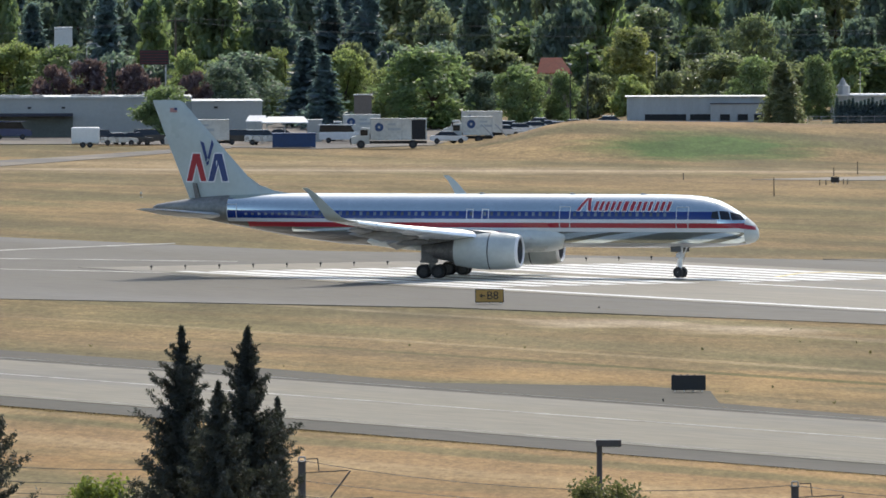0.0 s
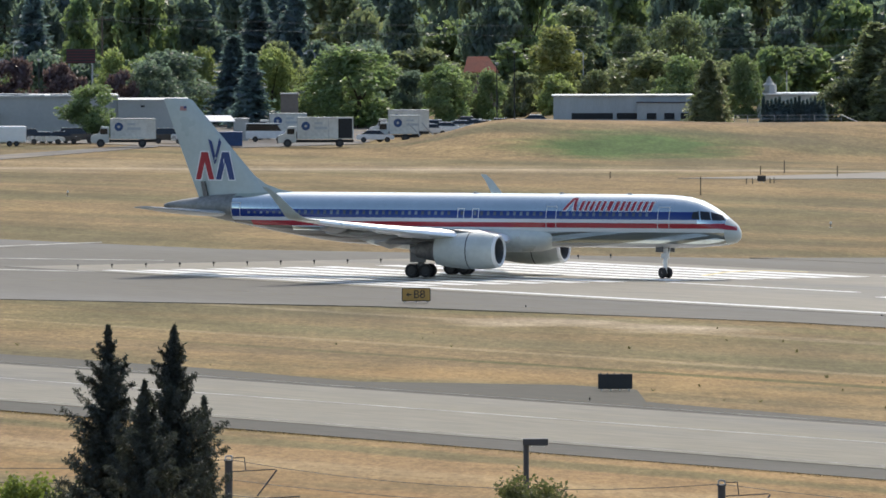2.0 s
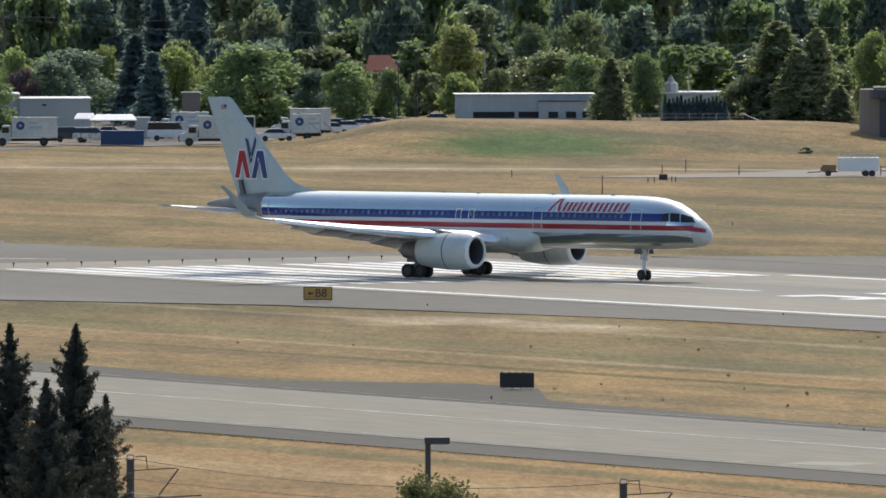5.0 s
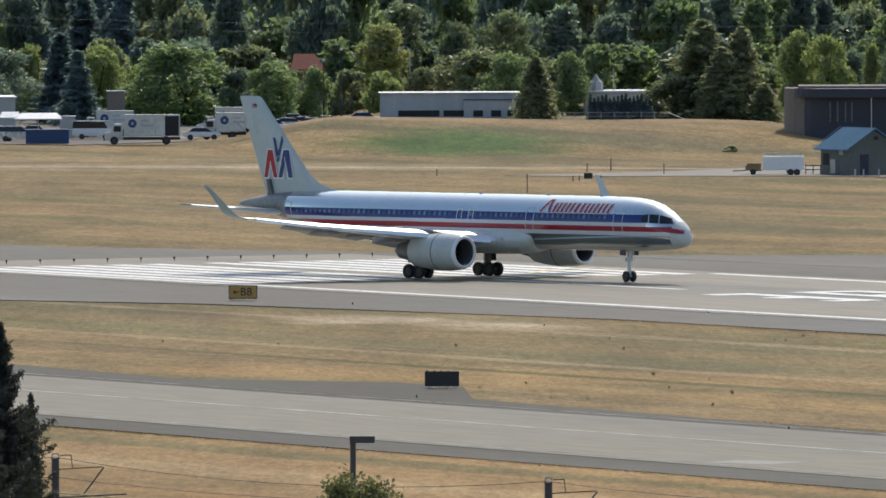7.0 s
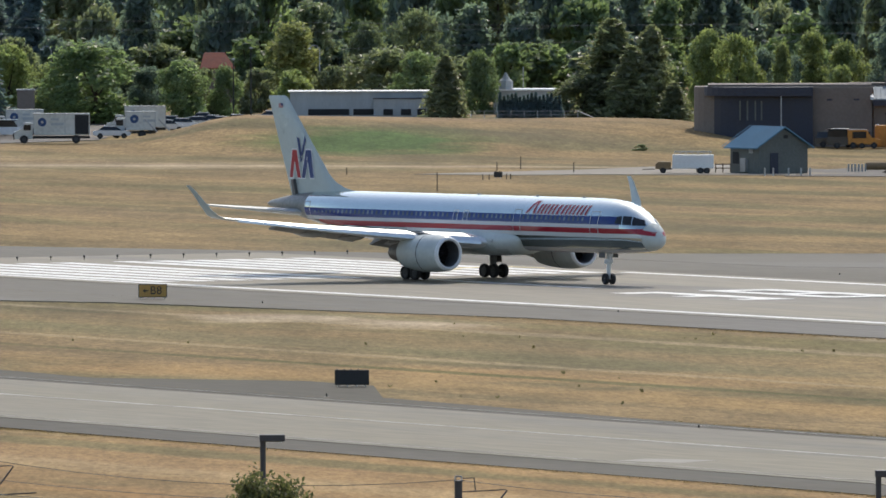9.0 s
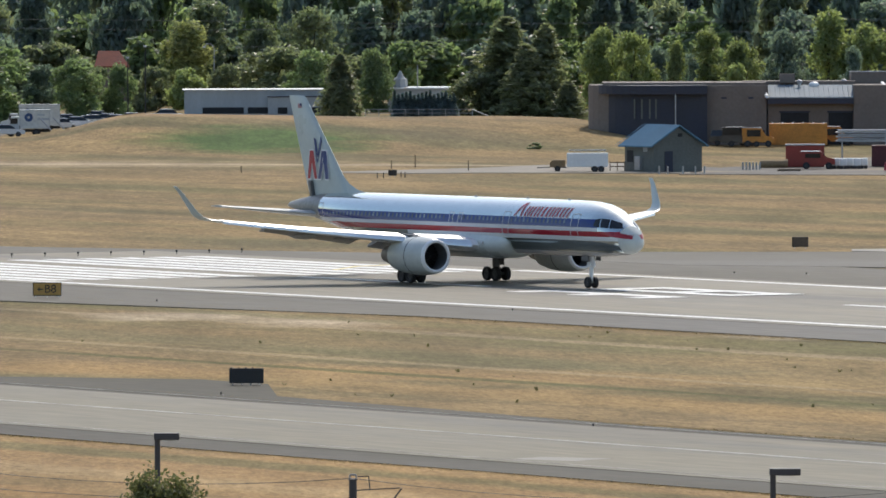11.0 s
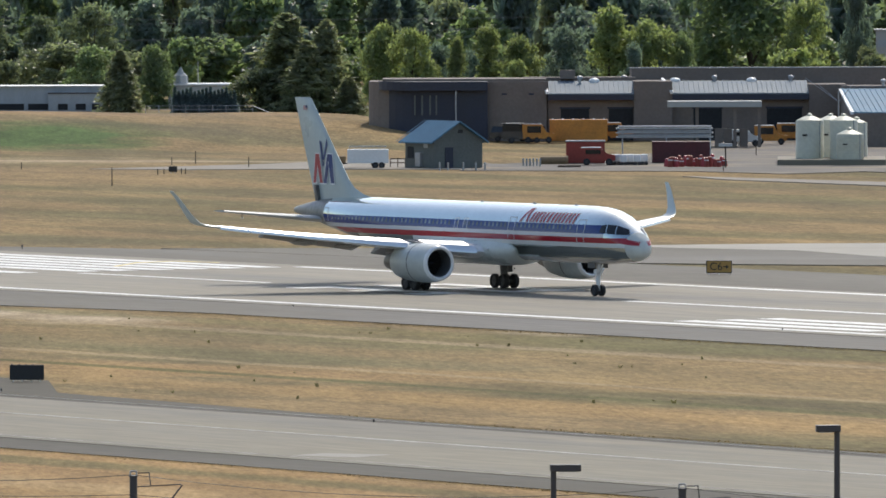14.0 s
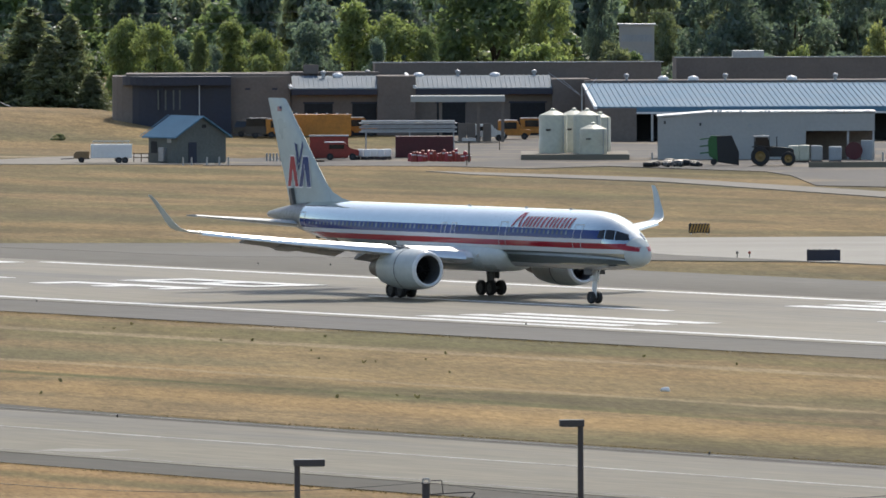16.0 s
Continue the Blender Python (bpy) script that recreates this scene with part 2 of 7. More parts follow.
pave("exit_shoulder", [(30, 945), (52, 908), (76, 896), (101, 884.5), (160, 860), (420, 770), (450, 850), (180, 950), (140, 962), (108, 950), (86, 939), (60, 941)], 0.04, ASPHALT,
     "grey asphalt beside the taxiway leaving the runway", "taxiway", Matrix())


def mark(name, a0, a1, n0, n1, material=PAINT, top=0.075, label="white painted runway marking"):
    return tagged(slab(name, [(a0, n0), (a1, n0), (a1, n1), (a0, n1)], top, 0.012, material, RUNWAY), label, "marking", "runway markings", "structure")


mark("edge_line", -815, 900, 420.3, 421.4)
mark("edge_line", -768, 900, 461.6, 462.7)
for side in (0, 1):
    for k in range(6):
        n0 = (422.3 + k * 3.1) if side == 0 else (443.3 + k * 3.1)
        mark("threshold_bar", -813.5, -768, n0, n0 + 1.85)
for side in (0, 1):
    for k in range(3):
        n0 = (423.2 + k * 3.3) if side == 0 else (452.3 + k * 3.3)
        mark("touchdown_bar", -656, -633, n0, n0 + 1.8)
for a0 in range(-690, 600, 61):
    mark("centre_line", a0, a0 + 36.5, 441.0, 441.9)
mark("taxi_edge_line", -1200, 900, 330.75, 330.88, WORN, label="thin white taxiway edge line")
mark("taxi_centre_line", -1200, 900, 319.25, 319.5, WORN2, label="worn pale taxiway centre line")
mark("taxi_edge_line", -1200, 900, 306.05, 306.2, WORN, label="thin white taxiway edge line")


# ---- the airliner ----
def skin_mat():
    """Polished bare metal: painted stripes along the windows, darker lower rear, pale strip coloured as reflected
    ground.
    """
    m = mat("polished_metal", (0.63, 0.69, 0.67), 0.13, metal=1.0, spread=0.035, scale=0.35, fine=2.5, stretch=(1.2, 1, 1))
    nt = m.node_tree
    b = nt.nodes["Principled BSDF"]
    base = b.inputs["Base Color"].links[0].from_socket
    co = nt.nodes["Texture Coordinate"]
    sep = nt.nodes.new("ShaderNodeSeparateXYZ")
    nt.links.new(co.outputs["Object"], sep.inputs[0])

    def test(sock, op, value):
        n = nt.nodes.new("ShaderNodeMath")
        n.operation = op
        n.inputs[1].default_value = value
        nt.links.new(sock, n.inputs[0])
        return n.outputs[0]

    def both(a, c):
        n = nt.nodes.new("ShaderNodeMath")
        n.operation = "MULTIPLY"
        nt.links.new(a, n.inputs[0])
        nt.links.new(c, n.inputs[1])
        return n.outputs[0]

    z, x = sep.outputs[2], sep.outputs[0]
    aft = both(test(x, "GREATER_THAN", -16.62), test(x, "LESS_THAN", 21.5))
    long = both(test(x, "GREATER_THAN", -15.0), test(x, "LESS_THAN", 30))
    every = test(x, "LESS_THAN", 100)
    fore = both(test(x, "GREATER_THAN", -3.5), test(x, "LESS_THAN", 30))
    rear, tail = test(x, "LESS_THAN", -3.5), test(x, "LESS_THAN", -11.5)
    # the pale row from 3.46 to 3.76 paints in the bright ground reflection
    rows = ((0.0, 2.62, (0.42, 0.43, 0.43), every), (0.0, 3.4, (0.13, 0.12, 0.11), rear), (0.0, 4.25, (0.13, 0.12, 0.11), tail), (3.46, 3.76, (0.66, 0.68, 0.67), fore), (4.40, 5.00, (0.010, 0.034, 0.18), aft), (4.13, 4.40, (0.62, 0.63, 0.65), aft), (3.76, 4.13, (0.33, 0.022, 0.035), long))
    metal_off = None
    for z0, z1, colour, span in rows:
        band = both(both(test(z, "GREATER_THAN", z0), test(z, "LESS_THAN", z1)), span)
        mx = nt.nodes.new("ShaderNodeMix")
        mx.data_type = "RGBA"
        nt.links.new(band, mx.inputs[0])
        nt.links.new(base, mx.inputs[6])
        mx.inputs[7].default_value = (*colour, 1)
        base = mx.outputs[2]
        if metal_off is None:
            metal_off = band
        else:
            ad = nt.nodes.new("ShaderNodeMath")
            nt.links.new(metal_off, ad.inputs[0])
            nt.links.new(band, ad.inputs[1])
            metal_off = ad.outputs[0]
    nt.links.new(base, b.inputs["Base Color"])
    inv = nt.nodes.new("ShaderNodeMath")
    inv.operation = "SUBTRACT"
    inv.inputs[0].default_value = 1
    inv.use_clamp = True
    nt.links.new(metal_off, inv.inputs[1])
    nt.links.new(inv.outputs[0], b.inputs["Metallic"])
    return m


SKIN = skin_mat()
BARE = mat("bare_metal", (0.70, 0.71, 0.72), 0.30, metal=1.0, spread=0.10, scale=0.5, fine=3)
GREYPAINT = mat("grey_aircraft_paint", (0.42, 0.44, 0.44), 0.35, spread=0.07, scale=0.4, fine=3)
WINGPAINT = mat("wing_paint", (0.80, 0.81, 0.80), 0.3, spread=0.07, scale=0.4, fine=3)
FINPAINT = mat("fin_paint", (0.46, 0.51, 0.485), 0.32, spread=0.06, scale=0.4, fine=3)
COWLPAINT = mat("cowl_paint", (0.52, 0.55, 0.52), 0.35, spread=0.08, scale=0.6, fine=3)
DARKMETAL = mat("dark_metal", (0.05, 0.05, 0.055), 0.45, metal=0.6, spread=0.2, scale=2, fine=8)
HUB = mat("wheel_hub", (0.05, 0.05, 0.052), 0.55, metal=0.2, spread=0.2, scale=4, fine=12)
RUBBER = mat("tyre_rubber", (0.022, 0.022, 0.024), 0.75, spread=0.2, scale=4, fine=20)
GLASSDARK = mat("dark_glass", (0.015, 0.018, 0.022), 0.08, spread=0.1, scale=2, fine=6)
WHITEPAINT = mat("gloss_white", (0.78, 0.78, 0.77), 0.35, spread=0.06, scale=0.5, fine=4)
RED = mat("gloss_red", (0.37, 0.022, 0.035), 0.35, spread=0.1, scale=1, fine=5)
FLAGRED = mat("faded_red", (0.42, 0.22, 0.22), 0.4, spread=0.1, scale=2, fine=8)
BLUE = mat("gloss_blue", (0.016, 0.04, 0.16), 0.35, spread=0.1, scale=1, fine=5)
STAINED = mat("stained_metal", (0.24, 0.235, 0.215), 0.45, metal=0.3, spread=0.3, scale=0.6, fine=4)
FAIRPAINT = mat("fairing_paint", (0.55, 0.59, 0.57), 0.32, spread=0.08, scale=0.5, fine=3)
DUCTPAINT = mat("duct_lining", (0.10, 0.105, 0.11), 0.5, spread=0.15, scale=1.5, fine=6)
GEARGREY = mat("gear_grey", (0.15, 0.15, 0.15), 0.45, metal=0.3, spread=0.25, scale=2, fine=8)
SLATWHITE = mat("slat_metal", (0.88, 0.88, 0.86), 0.34, metal=0.85, spread=0.04, scale=0.5, fine=3)
FLAPGREY = mat("flap_grey", (0.27, 0.27, 0.265), 0.4, spread=0.12, scale=0.5, fine=4)
DOORLINE = mat("door_line", (0.62, 0.64, 0.65), 0.35, spread=0.1, scale=1, fine=5)
COREMETAL = mat("core_metal", (0.16, 0.155, 0.15), 0.45, metal=0.6, spread=0.25, scale=1.5, fine=6)
NOSE_X = 24.35
# distance behind the nose, top, bottom, half width
HULL = [(0, 3.40, 3.14, 0.12), (0.1, 3.74, 2.90, 0.42), (0.35, 4.08, 2.70, 0.76), (0.9, 4.52, 2.54, 1.08), (1.5, 4.96, 2.45, 1.30),
        (2.2, 5.40, 2.41, 1.48), (3.0, 5.80, 2.34, 1.64), (4.0, 6.06, 2.29, 1.76), (5.2, 6.19, 2.26, 1.84), (6.6, 6.24, 2.25, 1.87),
        (8, 6.25, 2.25, 1.88), (14, 6.25, 2.25, 1.88), (20, 6.25, 2.25, 1.88), (26, 6.25, 2.25, 1.88), (29, 6.25, 2.27, 1.88), (32, 6.25, 2.42, 1.88),
        (35, 6.25, 2.78, 1.82), (38, 6.23, 3.3, 1.64), (41, 6.12, 3.86, 1.34), (43.5, 5.92, 4.36, 0.98), (45.5, 5.62, 4.70, 0.62), (46.7, 5.40, 4.90, 0.36), (47.1, 5.25, 5.0, 0.18)]


def hull_at(s):
    for a, b in zip(HULL, HULL[1:]):
        if s <= b[0]:
            t = (s - a[0]) / (b[0] - a[0])
            return [a[i] + (b[i] - a[i]) * t for i in range(1, 4)]
    return list(HULL[-1][1:])


def skin(s, z, side, off=0.012):
    top, bot, hw = hull_at(s)
    c, h = (top + bot) / 2, (top - bot) / 2
    k = min(max((z - c) / h, -0.98), 0.98)
    y = hw * math.sqrt(1 - k * k)
    nrm = Vector((0, y / hw ** 2, (z - c) / h ** 2)).normalized()
    return Vector((NOSE_X - s, side * (y + nrm.y * off), z + nrm.z * off))


def decal(bm, corners, side, nu=6, nv=3, off=0.012):
    """A patch on the hull; corners as (distance, height): lower aft, lower fore, upper fore, upper aft."""
    grid = []
    for j in range(nv + 1):
        row = []
        for i in range(nu + 1):
            u, v = i / nu, j / nv
            s = (corners[0][0] * (1 - u) + corners[1][0] * u) * (1 - v) + (corners[3][0] * (1 - u) + corners[2][0] * u) * v
            z = (corners[0][1] * (1 - u) + corners[1][1] * u) * (1 - v) + (corners[3][1] * (1 - u) + corners[2][1] * u) * v
            row.append(bm.verts.new(skin(s, z, side, off)))
        grid.append(row)
    for j in range(nv):
        for i in range(nu):
            bm.faces.new((grid[j][i], grid[j][i + 1], grid[j + 1][i + 1], grid[j + 1][i]))
    return bm


def airfoil(le, chord, thick, up, n=9):
    """A ring round a wing section from its leading edge back; up: the way its thickness goes."""
    pts = []
    up = Vector(up)
    xs = [0.5 * (1 - math.cos(math.pi * i / (n - 1))) for i in range(n)]
    half = [thick * chord * (1.48 * math.sqrt(x) - 0.63 * x - 1.76 * x * x + 1.42 * x ** 3 - 0.51 * x ** 4) for x in xs]
    for x, h in zip(xs, half):
        pts.append(Vector(le) + Vector((-x * chord, 0, 0)) + up * (h * 1.1))
    for x, h in list(zip(xs, half))[-2:0:-1]:
        pts.append(Vector(le) + Vector((-x * chord, 0, 0)) - up * (h * 0.9))
    return pts


def make_wheel(name, parent, m, r, width):
    bm = bmesh.new()
    h = width / 2
    lathe(bm, (0, 0, 0), [(-h * 0.55, r * 0.58), (-h * 0.9, r * 0.66), (-h, r * 0.84), (-h * 0.72, r * 0.97), (-h * 0.3, r), (h * 0.3, r),
                          (h * 0.72, r * 0.97), (h, r * 0.84), (h * 0.9, r * 0.66), (h * 0.55, r * 0.58)], 20, "y", False, False)
    k = len(bm.faces)
    lathe(bm, (0, 0, 0), [(-h * 0.5, r * 0.1), (-h * 0.75, r * 0.2), (-h * 0.5, r * 0.4), (-h * 0.6, r * 0.59), (h * 0.6, r * 0.59), (h * 0.5, r * 0.4), (h * 0.75, r * 0.2), (h * 0.5, r * 0.1)], 12, "y")
    bm.faces.ensure_lookup_table()
    for f in bm.faces[k:]:
        f.material_index = 1
    return part(name, bm, [RUBBER, HUB], parent, smooth=True, m=m)


def make_airliner():
    plane = thing("airliner", pose(0, 0, 0), "polished metal twin-engine airliner with red and blue stripes on the runway", "airplane")
    bm = bmesh.new()
    rings = []
    for s, top, bot, hw in HULL:
        c, h = (top + bot) / 2, (top - bot) / 2
        rings.append([(NOSE_X - s, hw * math.cos(2 * math.pi * i / 48), c + h * math.sin(2 * math.pi * i / 48)) for i in range(48)])
    loft(bm, rings)
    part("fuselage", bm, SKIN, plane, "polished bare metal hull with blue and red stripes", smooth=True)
    # radome and nose flash
    bm = bmesh.new()
    rings = []
    for s, top, bot, hw in HULL[:4]:
        c, h = (top + bot) / 2, (top - bot) / 2
        rings.append([(NOSE_X - s + 0.004, (hw + .012) * math.cos(2 * math.pi * i / 48), c + (h + .012) * math.sin(2 * math.pi * i / 48)) for i in range(48)])
    loft(bm, rings, cap1=False)
    part("radome", bm, COWLPAINT, plane, "pale grey nose cone", smooth=True)
    for side in (-1, 1):
        bm = bmesh.new()
        decal(bm, [(1.3, 3.76), (0.12, 3.60), (0.22, 3.88), (1.3, 4.13)], side, 12, 3, 0.03)
        part("nose_stripe", bm, RED, plane, "red stripe round the nose", smooth=True)
        # flight deck windows
        for c in ([(1.78, 4.38), (0.92, 4.36), (1.30, 4.74), (2.02, 4.98)], [(2.58, 4.42), (1.86, 4.39), (2.10, 4.99), (2.74, 5.04)], [(3.30, 4.50), (2.68, 4.43), (2.84, 5.04), (3.24, 4.98)]):
            bm = bmesh.new()
            decal(bm, c, side, 4, 3, 0.02)
            part("cockpit_window", bm, GLASSDARK, plane, "dark flight deck window", smooth=True)
        # doors: raised frames on the hull
        for s, z0, z1, wd in ((5.0, 3.62, 5.35, 0.95), (14.1, 3.62, 5.35, 0.85), (40.2, 4.2, 5.45, 0.8)):
            bm = bmesh.new()
            for c in ([(s + wd, z0), (s + wd - .05, z0), (s + wd - .05, z1), (s + wd, z1)], [(s + .05, z0), (s, z0), (s, z1), (s + .05, z1)],
                      [(s + wd, z1 - .05), (s, z1 - .05), (s, z1), (s + wd, z1)], [(s + wd, z0), (s, z0), (s, z0 + .05), (s + wd, z0 + .05)]):
                decal(bm, c, side, 2, 4, 0.022)
            part("door", bm, DOORLINE, plane, "pale outline of a cabin door")
        for s in (20.4, 21.6):
            bm = bmesh.new()
            for c in ([(s + .55, 4.2), (s + .49, 4.2), (s + .49, 5.15), (s + .55, 5.15)], [(s + .06, 4.2), (s, 4.2), (s, 5.15), (s + .06, 5.15)], [(s + .55, 5.09), (s, 5.09), (s, 5.15), (s + .55, 5.15)]):
                decal(bm, c, side, 2, 3, 0.022)
            part("overwing_exit", bm, DOORLINE, plane, "pale outline of an overwing exit")
        # cabin windows
        shared = None
        for k in range(62):
            s = 6.8 + k * 0.535
            if 13.8 < s < 15.2 or s > 39.6:
                continue
            if 20.2 < s < 22.4 and k % 2:
                continue
            if shared is None:
                bm = bmesh.new()
                o = skin(10, 4.78, side, 0)
                decal(bm, [(10.11, 4.64), (9.89, 4.64), (9.89, 4.92), (10.11, 4.92)], side, 1, 2, 0.016)
                for v in bm.verts:
                    v.co -= o
                first = part("cabin_window", bm, PANE, plane, "pale cabin window")
                shared = first.data
                first.location = skin(s, 4.78, side, 0)
            else:
                ob = new("cabin_window", shared)
                ob.parent = plane
                ob.location = skin(s, 4.78, side, 0) if s < 34 else skin(s, 4.78, side, 0) - Vector((0, side * .003 * (s - 34), 0))
        # title: plain slanted bars in place of the lettering
        s = 13.65 if side < 0 else 6.45
        for wd, hgt, shape in ((1.12, 0.90, "wedge"), (1.12, 0.68, "three"), (0.72, 0.68, "pair"), (0.50, 0.68, "bar"), (0.26, 0.68, "bar"), (0.72, 0.68, "pair"), (0.76, 0.68, "pair"), (0.76, 0.68, "pair")):
            s0 = s if side < 0 else s + wd
            s += (wd + 0.17) * side
            for nm, mt, grow, off in (("title_outline", WHITEPAINT, 0.055, 0.014), ("title_shape", RED, 0.0, 0.026)):
                bm = bmesh.new()
                k = 0.115 + grow

                def stroke(u0, v0, u1, v1, wide):
                    """A stroke between two places on the slanted box of one shape, widened along the hull."""
                    pts = []
                    for u, v in ((u0 - wide, v0), (u0 + wide, v0), (u1 + wide, v1), (u1 - wide, v1)):
                        pts.append((s0 - u - 0.24 * v, 5.04 + v))
                    decal(bm, pts, side, 2, 4, off)

                lo, hi = -grow, hgt + grow
                if shape == "wedge":
                    stroke(k, lo, wd / 2 - 0.02, hi, k)
                    stroke(wd - k, lo, wd / 2 + 0.15, hi, k)
                elif shape == "bar":
                    stroke(wd / 2 - 0.03, lo, wd / 2 - 0.03, hi, min(wd / 2, 0.15) + grow)
                else:
                    for u in ((0.14, wd - 0.14) if shape == "pair" else (0.14, wd / 2, wd - 0.14)):
                        stroke(u, lo, u, hi, k)
                part(nm, bm, mt, plane, "red slanted title shape" if mt is RED else "white edge of a title shape")
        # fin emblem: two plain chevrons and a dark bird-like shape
        for x0, mt, lb in ((-19.32 if side < 0 else -17.58, RED, "red chevron emblem"), (-17.58 if side < 0 else -19.32, BLUE, "blue chevron emblem")):
            for nm, mm, g, o, text in (("emblem_edge", WHITEPAINT, 0.09, 0.008, "white edge of a chevron"), ("emblem", mt, 0.0, 0.022, lb)):
                bm = bmesh.new()
                for w in (-1, 1):
                    q = [(0.80 + g, 7.14 - g), (0.36 - g, 7.14 - g), (0.0, 8.45 - 2.5 * g), (0.0, 9.22 + g), (0.27 + g, 9.22 + g)]
                    loft(bm, [[(x0 + w * a, side * (fin_half(x0 + w * a, b) + e), b) for a, b in q] for e in (0.0, o)])
                part(nm, bm, mm, plane, text)
        bm = bmesh.new()
        for q in ([(-19.02, 10.2), (-18.72, 10.05), (-18.44, 8.9), (-18.56, 8.55)], [(-18.12, 10.3), (-17.95, 9.95), (-18.28, 8.75), (-18.43, 8.89)], [(-18.55, 8.54), (-18.29, 8.72), (-18.36, 8.4), (-18.5, 8.3)]):
            loft(bm, [[(a, side * fin_half(a, b) + side * o, b) for a, b in q] for o in (0.0, 0.02)])
        part("emblem", bm, BLUE, plane, "blue winged emblem")
        bm = bmesh.new()
        q = [(-21.4, 12.35), (-20.85, 12.35), (-20.85, 12.68), (-21.4, 12.68)]
        loft(bm, [[(a, side * fin_half(a, b) + side * o, b) for a, b in q] for o in (0.0, 0.015)])
        part("flag", bm, FLAGRED, plane, "small faded red flag patch")
        bm = bmesh.new()
        q = [(-21.08, 12.52), (-20.85, 12.52), (-20.85, 12.69), (-21.08, 12.69)]
        loft(bm, [[(a, side * fin_half(a, b) + side * o, b) for a, b in q] for o in (0.0, 0.025)])
        part("flag_corner", bm, BLUE, plane, "blue corner of the flag")

        # wing, from the root out: y, leading edge x, chord, height, thickness
        stations = [(1.0, 7.9, 9.6, 2.75, 0.125), (1.88, 6.9, 8.6, 2.82, 0.125), (4.0, 5.6, 7.35, 3.02, 0.12), (6.5, 4.3, 6.15, 3.27, 0.115), (9.5, 2.75, 5.0, 3.58, 0.11),
                    (13, 0.95, 3.75, 3.97, 0.105), (16.5, -0.85, 2.6, 4.38, 0.10), (18.7, -1.98, 1.85, 4.66, 0.10)]
        bm = bmesh.new()
        loft(bm, [airfoil((x, side * yy, z), c, t, (0, 0, 1)) for yy, x, c, z, t in stations])
        part("wing", bm, WINGPAINT, plane, "grey swept wing", smooth=True)
        # drooped slats, with a gap over the engine
        for cuts in ((2.7, 4.0, 5.75), (6.95, 9.5, 13, 16.5, 18.6)):
            bm = bmesh.new()
            rings = []
            for yy in cuts:
                for st in zip(stations, stations[1:]):
                    if st[0][0] <= yy <= st[1][0]:
                        t = (yy - st[0][0]) / (st[1][0] - st[0][0])
                        x, c, z, th = (st[0][i] + (st[1][i] - st[0][i]) * t for i in (1, 2, 3, 4))
                rings.append([(x + .30, side * yy, z - .16), (x + .26, side * yy, z + .02), (x + .02, side * yy, z + c * th * .36), (x - .17 * c, side * yy, z + c * th * .64),
                              (x - .17 * c, side * yy, z + c * th * .60), (x + .06, side * yy, z - c * th * .1), (x + .22, side * yy, z - .19)])
            loft(bm, rings)
            part("slat", bm, SLATWHITE, plane, "polished metal leading edge slat, drooped", smooth=True)
        # raked, lowered flaps behind the wing
        for y0, y1 in ((2.2, 5.6), (7.2, 14.4)):
            bm = bmesh.new()
            rings = []
            for yy in (y0, y1):
                for st in zip(stations, stations[1:]):
                    if st[0][0] <= yy <= st[1][0]:
                        t = (yy - st[0][0]) / (st[1][0] - st[0][0])
                        x, c, z = (st[0][i] + (st[1][i] - st[0][i]) * t for i in (1, 2, 3))
                fc = 0.24 * c
                te = x - c
                rings.append([(te + 0.35 * fc, side * yy, z - 0.05), (te - 0.2 * fc, side * yy, z - 0.02), (te - 0.75 * fc, side * yy, z - 0.34 * fc), (te - 0.7 * fc, side * yy, z - 0.40 * fc), (te + 0.2 * fc, side * yy, z - 0.2)])
            loft(bm, rings)
            part("flap", bm, FLAPGREY, plane, "lowered grey trailing edge flap", smooth=True)
        for yy, x, z in ((4.6, -1.2, 2.75), (8.6, -1.6, 3.2), (11.6, -2.1, 3.5)):
            bm = bmesh.new()
            lathe(bm, (x, side * yy, z), [(1.9, 0.05), (1.3, 0.2), (0.2, 0.3), (-1.2, 0.24), (-2.2, 0.04)], 10)
            part("flap_fairing", bm, FLAPGREY, plane, "grey canoe fairing", smooth=True)
        bm = bmesh.new()
        lathe(bm, (7.25, side * 2.16, 3.02), [(0.0, 0.13), (0.05, 0.12), (0.08, 0.05)], 12)
        part("wing_light", bm, BARE, plane, "round landing light in the wing root", smooth=True)
        # winglet curving up from the tip
        bm = bmesh.new()
        loft(bm, [airfoil((-1.98, side * 18.7, 4.66), 1.85, 0.10, (0, 0, 1)), airfoil((-2.28, side * 19.3, 4.75), 1.62, 0.09, (0, -side * .25, .95)),
                  airfoil((-2.62, side * 19.72, 4.95), 1.34, 0.08, (0, -side * .7, .7)), airfoil((-3.05, side * 19.97, 5.35), 1.08, 0.08, (0, -side, .3)),
                  airfoil((-3.75, side * 20.2, 6.05), 0.82, 0.08, (0, -side, .25)), airfoil((-4.40, side * 20.42, 6.72), 0.62, 0.08, (0, -side, .25)),
                  airfoil((-4.98, side * 20.56, 7.14), 0.46, 0.08, (0, -side, .25))])
        part("winglet", bm, FINPAINT, plane, "tall upswept winglet", smooth=True)
        # stabiliser
        bm = bmesh.new()
        loft(bm, [airfoil((-16.6, side * 0.6, 4.55), 4.9, 0.10, (0, 0, 1)), airfoil((-17.4, side * 1.4, 4.62), 4.4, 0.10, (0, 0, 1)), airfoil((-20.45, side * 7.3, 5.18), 1.6, 0.09, (0, 0, 1))])
        part("stabiliser", bm, GREYPAINT, plane, "grey horizontal tail surface", smooth=True)
        # engine
        e = thing("engine", pose(0, 0, 0), "", "")
        e.parent = plane
